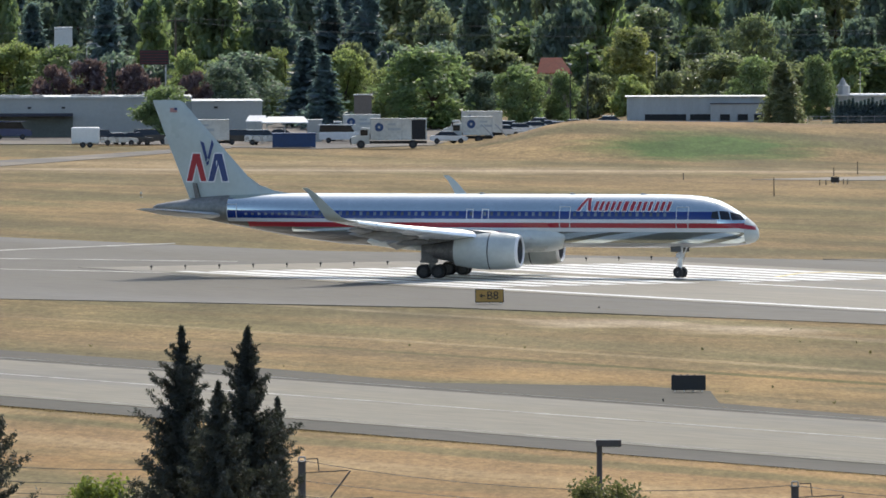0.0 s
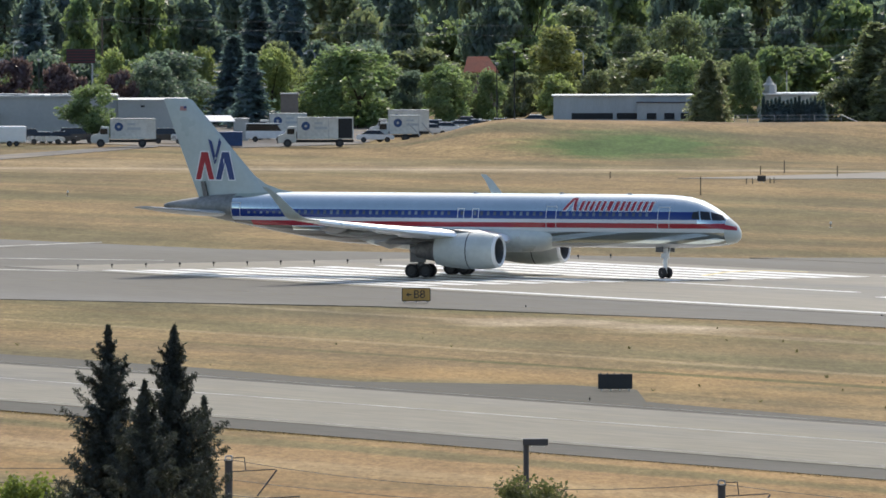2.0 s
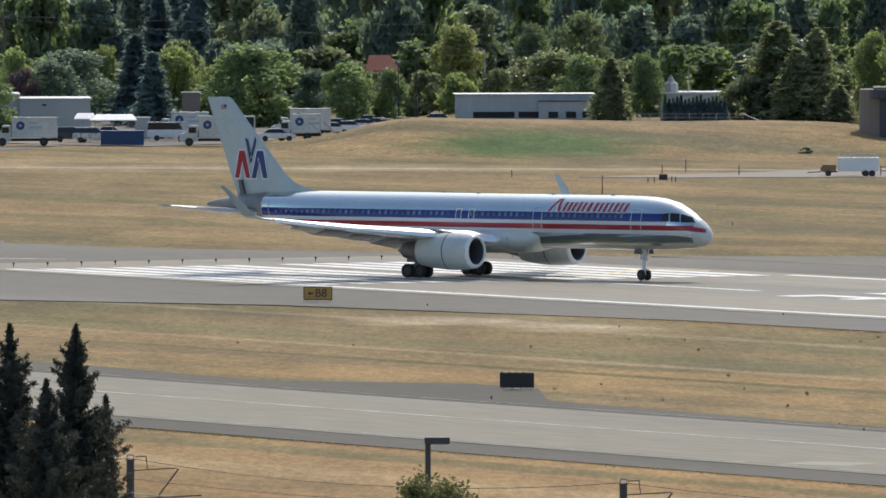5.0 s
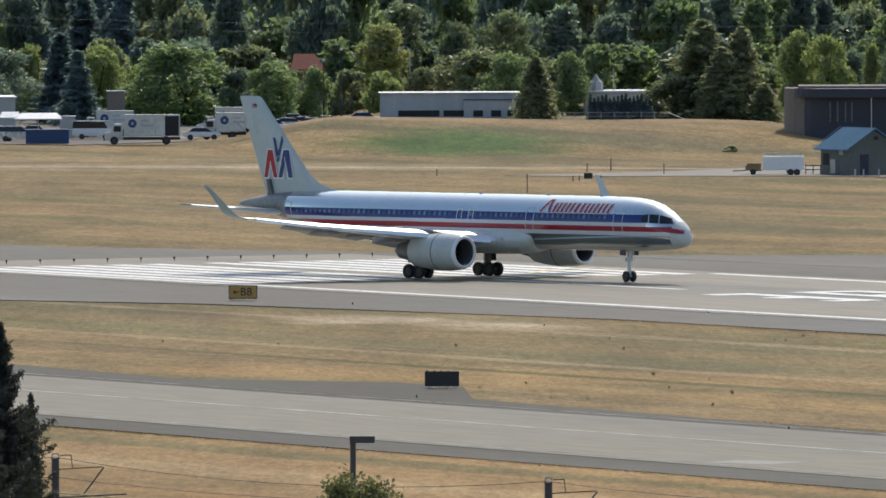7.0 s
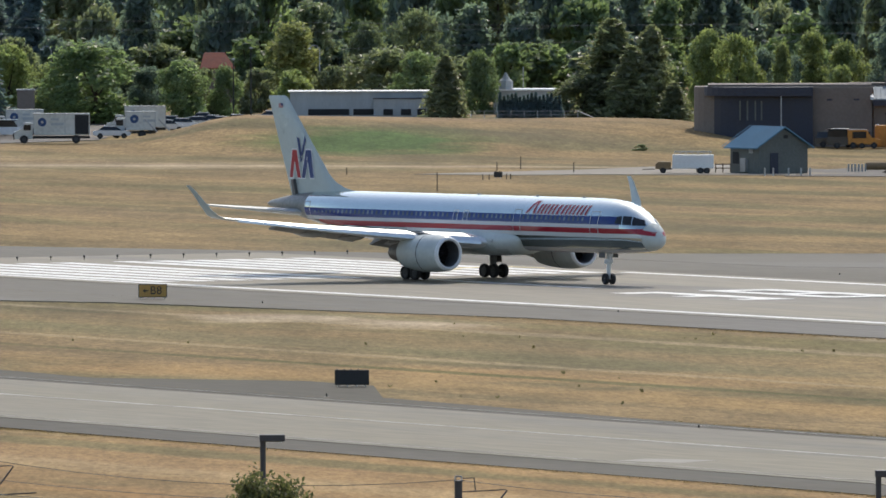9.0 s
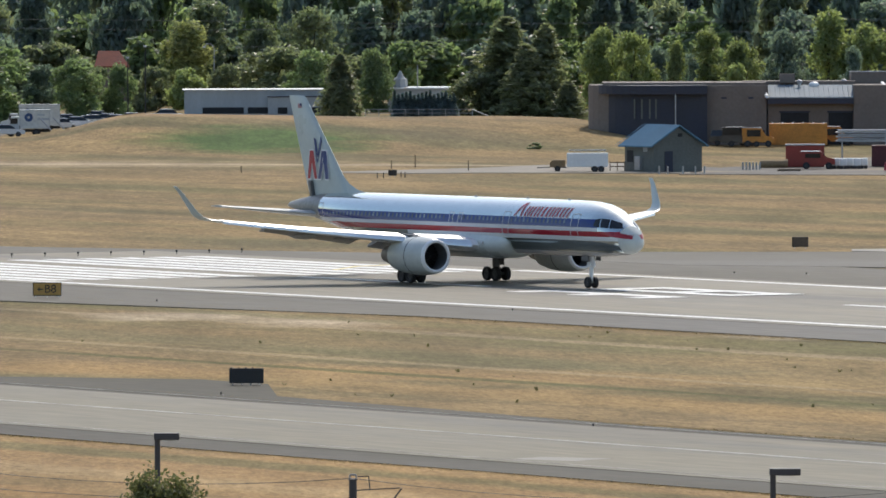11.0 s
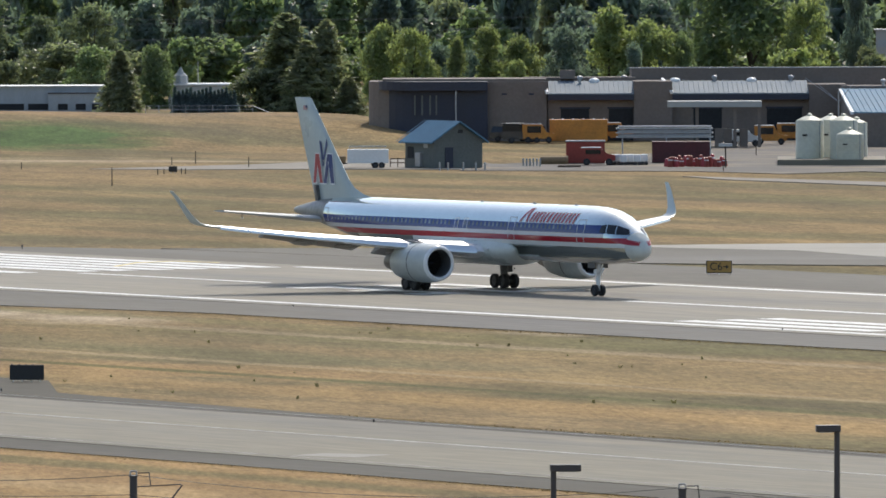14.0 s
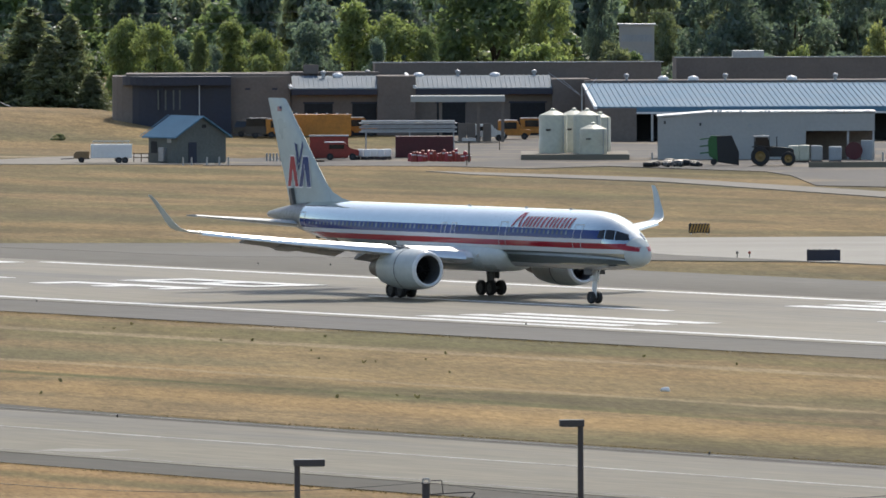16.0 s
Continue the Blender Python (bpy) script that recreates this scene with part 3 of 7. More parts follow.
        ey, ez = side * 6.3, 2.12
        bm = bmesh.new()
        lathe(bm, (0, ey, ez), [(7.35, 1.25), (6.9, 1.33), (6.0, 1.39), (4.8, 1.38), (3.6, 1.27), (2.6, 1.1), (2.6, 1.0), (4.0, 1.02)], 32, "x", False, False)
        part("cowl", bm, COWLPAINT, e, "pale grey engine cowling", smooth=True)
        bm = bmesh.new()
        lathe(bm, (0, ey, ez), [(5.35, 1.394), (5.27, 1.394)], 32, "x", False, False)
        part("panel_joint", bm, DARKMETAL, e, "dark joint between cowl panels", smooth=True)
        bm = bmesh.new()
        lathe(bm, (0, ey, ez), [(7.36, 1.252), (7.5, 1.2), (7.58, 1.1), (7.56, 1.01), (7.46, 0.96)], 32, "x", False, False)
        part("inlet_lip", bm, WINGPAINT, e, "pale inlet lip", smooth=True)
        bm = bmesh.new()
        lathe(bm, (0, ey, ez), [(7.46, 0.962), (7.3, 0.94), (6.9, 0.93), (6.4, 0.97), (5.9, 1.05)], 32, "x", False, False)
        part("inlet_duct", bm, DUCTPAINT, e, "dark inlet duct wall", smooth=True)
        bm = bmesh.new()
        lathe(bm, (0, ey, ez), [(5.92, 1.03), (5.9, 0.3)], 32, "x", False, True)
        for k in range(24):
            a = 2 * math.pi * k / 24
            d0, d1 = Vector((0, math.cos(a), math.sin(a))), Vector((0, math.cos(a + .16), math.sin(a + .16)))
            o = Vector((0, ey, ez))
            bm.faces.new([bm.verts.new(o + d0 * .3 + Vector((6.15, 0, 0))), bm.verts.new(o + d0 * 1.0 + Vector((6.2, 0, 0))), bm.verts.new(o + d1 * 1.0 + Vector((6.0, 0, 0))), bm.verts.new(o + d1 * .3 + Vector((5.98, 0, 0)))])
        part("fan", bm, DARKMETAL, e, "dark engine fan")
        bm = bmesh.new()
        lathe(bm, (0, ey, ez), [(6.75, 0.02), (6.6, 0.14), (6.3, 0.27), (5.95, 0.33)], 16)
        part("spinner", bm, DARKMETAL, e, smooth=True)
        bm = bmesh.new()
        lathe(bm, (0, ey, ez), [(3.4, 0.88), (2.4, 0.84), (1.4, 0.66), (0.9, 0.56), (0.9, 0.45), (0.3, 0.12), (0.2, 0.02)], 20)
        part("exhaust", bm, COREMETAL, e, "stained metal exhaust", smooth=True)
        bm = bmesh.new()
        loft(bm, [[(6.2, ey - .12, 3.42), (6.2, ey + .12, 3.42), (3.3, ey + .25, 3.72), (0.6, ey + .12, 3.3), (0.6, ey - .12, 3.3), (3.3, ey - .25, 3.72)],
                  [(6.4, ey - .12, 3.2), (6.4, ey + .12, 3.2), (3.0, ey + .25, 2.9), (0.4, ey + .1, 2.75), (0.4, ey - .1, 2.75), (3.0, ey - .25, 2.9)]])
        part("pylon", bm, GEARGREY, e, "dark grey engine pylon")
        # main gear
        gear = thing("main_gear", pose(0, side * 3.66, 0), "", "")
        gear.parent = plane
        bm = bmesh.new()
        rod(bm, (0, 0, 0.55), (0.05, -side * .2, 3.0), 0.26, 0.32, 12)
        rod(bm, (0, 0, 1.5), (-0.1, -side * 1.6, 2.7), 0.09, 0.09)
        rod(bm, (0.1, 0, 1.4), (1.3, 0, 2.8), 0.08, 0.08)
        part("strut", bm, GEARGREY, gear, "metal main gear strut", smooth=True)
        bm = bmesh.new()
        rod(bm, (-0.62, 0, 0.53), (0.62, 0, 0.53), 0.12, 0.12)
        for ax in (-0.57, 0.57):
            rod(bm, (ax, -0.5, 0.52), (ax, 0.5, 0.52), 0.09, 0.09)
        part("bogie", bm, GEARGREY, gear, smooth=True)
        bm = bmesh.new()
        box(bm, -0.75, 0.55, side * .28, side * .34, 1.15, 2.75, 0.02)
        part("gear_door", bm, GEARGREY, gear, "grey gear door panel")
        for ax in (-0.57, 0.57):
            for ay in (-0.43, 0.43):
                WHEELS.append((make_wheel("wheel", gear, pose(ax, ay, 0.52), 0.52, 0.38), (ax, ay, 0.52), 0.52))
    # stained metal tail cone
    bm = bmesh.new()
    tail = [h for h in HULL if h[0] >= 41]
    loft(bm, [[(NOSE_X - s_, (hw + .005) * math.cos(2 * math.pi * i / 48), (top + bot) / 2 + ((top - bot) / 2 + .005) * math.sin(2 * math.pi * i / 48)) for i in range(48)] for s_, top, bot, hw in tail], cap0=False)
    part("tail_cone", bm, STAINED, plane, "stained darker metal tail cone", smooth=True)
    # belly fairing
    bm = bmesh.new()
    loft(bm, [[(x + 0.55 * (hh * math.sin(2 * math.pi * i / 28)), hw * math.cos(2 * math.pi * i / 28), 2.95 + hh * math.sin(2 * math.pi * i / 28)) for i in range(28)] for x, hw, hh in
              ((9.75, 1.5, 0.6), (9.5, 1.78, 0.85), (8.9, 1.98, 1.02), (7.0, 2.16, 1.12), (1, 2.24, 1.12), (-2.2, 2.1, 0.95), (-4.6, 1.7, 0.7), (-6.4, 0.9, 0.35))])
    part("wing_fairing", bm, FAIRPAINT, plane, "grey wing root fairing", smooth=True)
    # fin
    bm = bmesh.new()
    loft(bm, [airfoil((FIN[i][1], 0, FIN[i][0]), FIN[i][2], FIN[i][3], (0, 1, 0)) for i in range(len(FIN))])
    part("fin", bm, FINPAINT, plane, "pale grey tail fin", smooth=True)
    bm = bmesh.new()
    loft(bm, [[(-11.9, 0, 6.22), (-11.9, 0.02, 6.2), (-11.9, -0.02, 6.2)], [(-13.2, 0, 6.42), (-13.2, 0.1, 6.15), (-13.2, -0.1, 6.15)], [(-14.4, 0, 6.85), (-14.6, 0.2, 6.1), (-14.6, -0.2, 6.1)], [(-15.85, 0, 7.9), (-16, 0.3, 6.1), (-16, -0.3, 6.1)]])
    part("dorsal_fillet", bm, FINPAINT, plane, smooth=True)
    bm = bmesh.new()
    loft(bm, [[(-18.95, sd * .36, 5.6), (-19.35, sd * .35, 5.65), (-19.6, sd * .37, 7.0), (-19.3, sd * .38, 7.0)] for sd in (1, -1)])
    part("rudder_root", bm, COREMETAL, plane, "dark slot at the foot of the rudder")
    # nose gear
    ng = thing("nose_gear", pose(18.29, 0, 0), "", "")
    ng.parent = plane
    bm = bmesh.new()
    rod(bm, (0, 0, 0.42), (0.05, 0, 2.6), 0.13, 0.19, 10)
    rod(bm, (0, -0.34, 0.42), (0, 0.34, 0.42), 0.06, 0.06)
    rod(bm, (0.1, 0, 1.3), (0.75, 0, 2.5), 0.05, 0.05)
    rod(bm, (-0.16, 0.0, 0.75), (-0.3, 0, 1.15), 0.04, 0.04)
    rod(bm, (-0.3, 0, 1.15), (-0.08, 0, 1.5), 0.04, 0.04)
    box(bm, -.2, .18, -.26, .26, 1.5, 1.85, 0.03)
    part("strut", bm, WHITEPAINT, ng, "white nose gear strut", smooth=True)
    for sd in (-1, 1):
        bm = bmesh.new()
        lathe(bm, (0.16, sd * 0.13, 1.65), [(0.0, 0.09), (0.06, 0.09), (0.075, 0.07)], 12)
        part("landing_light", bm, BARE, ng, "round landing light", smooth=True)
        bm = bmesh.new()
        box(bm, -0.5, 0.45, sd * .5, sd * .55, 1.95, 2.4, 0.02)
        part("gear_door", bm, GEARGREY, ng, "grey nose gear door")
        WHEELS.append((make_wheel("wheel", ng, pose(0, sd * 0.27, 0.41), 0.41, 0.28), (0, sd * 0.27, 0.41), 0.41))
    for x, z in ((15.5, 6.24), (10, 6.25), (3, 6.25)):
        bm = bmesh.new()
        loft(bm, [[(x + .25, 0, z), (x, .03, z), (x - .25, 0, z), (x, -.03, z)], [(x + .0, 0, z + .1), (x - .1, .015, z + .1), (x - .22, 0, z + .1), (x - .1, -.015, z + .1)]])
        part("antenna", bm, GREYPAINT, plane)
    return plane, ng


# height, leading edge x, chord, thickness
FIN = [(5.4, -13.45, 6.3, 0.105), (6.4, -14.3, 5.85, 0.105), (9.8, -17.4, 4.1, 0.10), (13.15, -20.42, 2.36, 0.09), (13.27, -20.75, 2.0, 0.05)]


def fin_half(x, z):
    """Half the fin's thickness at a place on it."""
    for a, b in zip(FIN, FIN[1:]):
        if z <= b[0]:
            t = (z - a[0]) / (b[0] - a[0])
            le, c, th = (a[i] + (b[i] - a[i]) * t for i in (1, 2, 3))
            u = min(max((le - x) / c, 0.02), 1)
            return 1.1 * th * c * (1.48 * math.sqrt(u) - 0.63 * u - 1.76 * u * u + 1.42 * u ** 3 - 0.51 * u ** 4) + 0.01
    return 0.05


PANE = mat("cabin_pane", (0.13, 0.16, 0.19), 0.08, spread=0.2, scale=1, fine=4, per_object=0.5)
WHEELS = []
airliner, nose_gear = make_airliner()


# ---- trees ----
def leaf_mat(name, colour, glow=0.45, through_tint=(1.65, 1.65, 1.1, 1), gloss=0.8):
    m = mat(name, colour, 0.48, spread=0.2, scale=0.25, fine=2.0, per_object=0.16, spec=gloss)
    nt = m.node_tree
    b = nt.nodes["Principled BSDF"]
    out = nt.nodes["Material Output"]
    col = b.inputs["Base Color"].links[0].from_socket
    geo = nt.nodes.new("ShaderNodeNewGeometry")
    rng = nt.nodes.new("ShaderNodeMapRange")
    rng.inputs[3].default_value, rng.inputs[4].default_value = 0.75, 1.25
    nt.links.new(geo.outputs["Random Per Island"], rng.inputs[0])
    mul = nt.nodes.new("ShaderNodeMix")
    mul.data_type, mul.blend_type = "RGBA", "MULTIPLY"
    mul.inputs[0].default_value = 1
    nt.links.new(col, mul.inputs[6])
    nt.links.new(rng.outputs[0], mul.inputs[7])
    nt.links.new(mul.outputs[2], b.inputs["Base Color"])
    tr = nt.nodes.new("ShaderNodeBsdfTranslucent")
    warm = nt.nodes.new("ShaderNodeMix")
    warm.data_type, warm.blend_type = "RGBA", "MULTIPLY"
    warm.inputs[0].default_value = 1
    warm.inputs[7].default_value = through_tint
    nt.links.new(mul.outputs[2], warm.inputs[6])
    nt.links.new(warm.outputs[2], tr.inputs[0])
    mx = nt.nodes.new("ShaderNodeMixShader")
    mx.inputs[0].default_value = glow
    nt.links.new(b.outputs[0], mx.inputs[1])
    nt.links.new(tr.outputs[0], mx.inputs[2])
    nt.links.new(mx.outputs[0], out.inputs["Surface"])
    return m


BARK = mat("bark", (0.075, 0.055, 0.04), 0.9, spread=0.3, scale=2, fine=14, bump=0.02)
# background leaf colours are lightened, several also blued, to paint in distance haze
LEAF = {"mid": leaf_mat("hazed_mid_leaves", (0.172, 0.232, 0.125), 0.58), "light": leaf_mat("light_green_leaves", (0.237, 0.286, 0.132), 0.58),
        "dark": leaf_mat("hazed_dark_leaves", (0.145, 0.198, 0.18), 0.58), "olive": leaf_mat("olive_leaves", (0.187, 0.218, 0.14), 0.58),
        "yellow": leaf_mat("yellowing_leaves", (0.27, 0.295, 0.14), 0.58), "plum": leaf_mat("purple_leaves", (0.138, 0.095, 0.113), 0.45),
        "pale": leaf_mat("grey_green_leaves", (0.192, 0.238, 0.145), 0.5), "needle": leaf_mat("hazed_needles", (0.127, 0.185, 0.222), 0.55),
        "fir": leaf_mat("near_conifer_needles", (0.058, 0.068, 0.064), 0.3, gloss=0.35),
        "cedar": leaf_mat("hazed_olive_sprays", (0.205, 0.23, 0.15), 0.6),
        "bush": leaf_mat("near_bush_leaves", (0.115, 0.125, 0.062), 0.45, gloss=0.3), "sprig": leaf_mat("near_bright_leaves", (0.15, 0.185, 0.05), 0.5, gloss=0.3),
        "holm": leaf_mat("near_dark_leaves", (0.055, 0.07, 0.042), 0.4, gloss=0.3)}
LEAFWORD = {"mid": "mid-green leafy", "light": "bright yellow-green leafy", "dark": "dark green leafy", "olive": "olive-green dense", "yellow": "yellowing leafy",
            "plum": "purple-leaved", "pale": "grey-green leafy", "needle": "dark needled", "fir": "dark needled", "cedar": "olive-green soft"}


def leaf_quads(rng, centres, outward, size, aspect=1.6):
    """Small pointed leaves or sprays at the given places, facing roughly outward."""
    n = len(centres)
    nrm = outward + rng.normal(0, 0.75, (n, 3))
    nrm /= np.linalg.norm(nrm, axis=1)[:, None] + 1e-6
    t = np.cross(nrm, rng.normal(0, 1, (n, 3)))
    t /= np.linalg.norm(t, axis=1)[:, None] + 1e-6
    b = np.cross(nrm, t)
    s = size * rng.uniform(0.6, 1.35, (n, 1))
    bend = nrm * s * 0.25
    v = np.stack([centres - t * s * aspect * 0.5 - bend, centres - b * s * 0.5, centres + t * s * aspect * 0.5 - bend, centres + b * s * 0.5], 1)
    return v.reshape(-1, 3), np.arange(4 * n).reshape(n, 4)


def broadleaf_data(seed, n=7600, lobes=30, wide=0.42, top=1.0, low=0.0, size=0.030, cone=0.0):
    """Crown of a leafy tree of height 1: leaf clumps on the shells of overlapping lobes; and its limbs."""
    rng = np.random.default_rng(seed)
    cs, rs = [], []
    for k in range(lobes):
        h = rng.uniform(low + 0.10, top - 0.08)
        f = (h - low) / (top - low)
        span = wide * (math.sin(math.pi * min(max(f * 0.9 + 0.08, 0), 1)) ** 0.6) * (1 - cone * f)
        a = rng.uniform(0, 2 * math.pi)
        d = span * rng.uniform(0.25, 0.8)
        cs.append((math.cos(a) * d, math.sin(a) * d, h))
        rs.append(rng.uniform(0.07, 0.19) * (1.15 - 0.4 * f) * (wide / 0.42) ** 0.5)
    cs.append((0, 0, top - 0.12))
    rs.append(0.12)
    cs, rs = np.array(cs), np.array(rs)
    pick = rng.choice(len(rs), n, p=rs ** 2 / (rs ** 2).sum())
    d = rng.normal(0, 1, (n, 3))
    d /= np.linalg.norm(d, axis=1)[:, None]
    bump = 1 + 0.26 * np.sin(d[:, 0] * 9 + pick) * np.sin(d[:, 1] * 8 + pick * 2) + 0.12 * np.sin(d[:, 2] * 11 + pick)
    p = cs[pick] + d * (rs[pick] * bump * rng.uniform(0.62, 1.14, n))[:, None] * np.array([1, 1, 0.85])
    p = p[p[:, 2] > low * 0.6]
    out = d[:len(p)]
    return leaf_quads(rng, p, out, size), cs


def conifer_data(seed, n=2600, wide=0.17, low=0.06, size=0.035, whorls=26, power=0.9):
    """Crown of a conifer of height 1: sprays hung along whorls of drooping branches."""
    rng = np.random.default_rng(seed)
    pts, out, branches = [], [], []
    per = max(int(n / (whorls * 7)), 4)
    for k in range(whorls):
        f = k / (whorls - 1)
        h = low + (0.985 - low) * f
        reach = wide * (1 - f) ** power * rng.uniform(0.75, 1.15) + 0.012
        for j in range(7):
            a = rng.uniform(0, 2 * math.pi)
            ln = reach * rng.uniform(0.6, 1.15)
            tip = (math.cos(a) * ln, math.sin(a) * ln, h - 0.25 * ln + 0.02)
            branches.append(((0, 0, h), tip))
            for i in range(per):
                u = rng.uniform(0.15, 1.0)
                q = np.array([math.cos(a) * ln * u, math.sin(a) * ln * u, h - 0.25 * ln * u * u + 0.02 * u])
                pts.append(q + rng.normal(0, 0.12 * reach + 0.004, 3) * np.array([1, 1, 0.7]))
                out.append((math.cos(a), math.sin(a), 0.5))
    return leaf_quads(rng, np.array(pts), np.array(out), size, 2.2), branches


TREES = {}


def tree_kind(kind, leaf, seed):
    """A tree one metre high, kept as a pattern; the copies take their own size."""
    key = (kind, leaf, seed)
    if key in TREES:
        return TREES[key]
    bm = bmesh.new()
    if kind == "broad":
        (v, f), cs = broadleaf_data(seed) if seed < 10 else broadleaf_data(seed, n=2300, size=0.062)
        rod(bm, (0, 0, -0.01), (0.01, 0, 0.45), 0.022, 0.012, 7)
        for c in cs[:9]:
            rod(bm, (0.005, 0, 0.18 + 0.25 * (c[2] - 0.2)), c, 0.010, 0.003, 5)
    elif kind == "tall":
        (v, f), cs = broadleaf_data(seed, n=6400, lobes=30, wide=0.25, low=0.0, size=0.024, cone=0.68) if seed < 10 else broadleaf_data(seed, n=2300, lobes=20, wide=0.25, low=0.05, size=0.042, cone=0.68)
        rod(bm, (0, 0, -0.01), (0.0, 0, 0.8), 0.018, 0.005, 7)
        for c in cs[:9]:
            rod(bm, (0, 0, max(c[2] - 0.15, 0.1)), c, 0.007, 0.002, 5)
    elif kind == "shrub":
        (v, f), cs = broadleaf_data(seed, n=3000, lobes=14, wide=0.62, low=0.0, size=0.056)
        rod(bm, (0, 0, -0.01), (0.01, 0, 0.5), 0.03, 0.01, 6)
        for c in cs[:6]:
            rod(bm, (0, 0, 0.1), c, 0.014, 0.004, 5)
    else:
        (v, f), br = conifer_data(seed) if kind == "conifer" else conifer_data(seed, n=7800, wide=0.21, low=0.02, size=0.021, whorls=46, power=0.62)
        rod(bm, (0, 0, -0.01), (0, 0, 0.98), 0.016, 0.002, 7)
        for a, b in br[::6]:
            rod(bm, a, b, 0.004, 0.001, 4)
    ob = thing("tree", pose(0, 0, 0), "", "tree")
    part("trunk", bm, BARK, ob)
    raw("crown", v.tolist(), f.tolist(), LEAF[leaf], ob)
    ob["used"] = 0
    TREES[key] = ob
    return ob


def plant(kind, leaf, u, r, height, width=None, base=0.0, seed=0, note="in the woods behind the airfield", group="background trees"):
    """A tree at a bearing and range, of a given height and width in metres."""
    pattern = tree_kind(kind, leaf, seed)
    natural = {"broad": 0.8, "tall": 0.45, "shrub": 1.2, "conifer": 0.30, "cypress": 0.40}[kind]
    s = (width or natural * height) / natural
    p = site(u, r, base)
    m = pose(p.x, p.y, p.z, 0, 0, (u * 37 + r * 11) % 360) @ Matrix.Diagonal((s, s, height, 1))
    if pattern["used"]:
        k = pattern.scale
        ob = copy_thing(pattern, m @ Matrix.Diagonal((1 / k.x, 1 / k.y, 1 / k.z, 1)))
    else:
        ob = pattern
        ob.matrix_basis = m
        pattern["used"] = 1
    word = {"broad": "tree", "tall": "tall narrow tree", "shrub": "shrub", "conifer": "conifer", "cypress": "cone-shaped tree"}[kind]
    ob.name = "shrub" if kind == "shrub" else "tree"
    return tagged(ob, LEAFWORD[leaf] + " " + word + " " + note, "shrub" if kind == "shrub" else "tree", group)


def grow(kind, leaf, x, top, width, r, seed=0, base=0.0, **more):
    """A tree by bearing (counted from the picture of the start), the sight line to its top, and its breadth in the same steps."""
    return plant(kind, leaf, x - 784, r, drop(top + 167, r) - base, width * r * STEP, base, seed, **more)


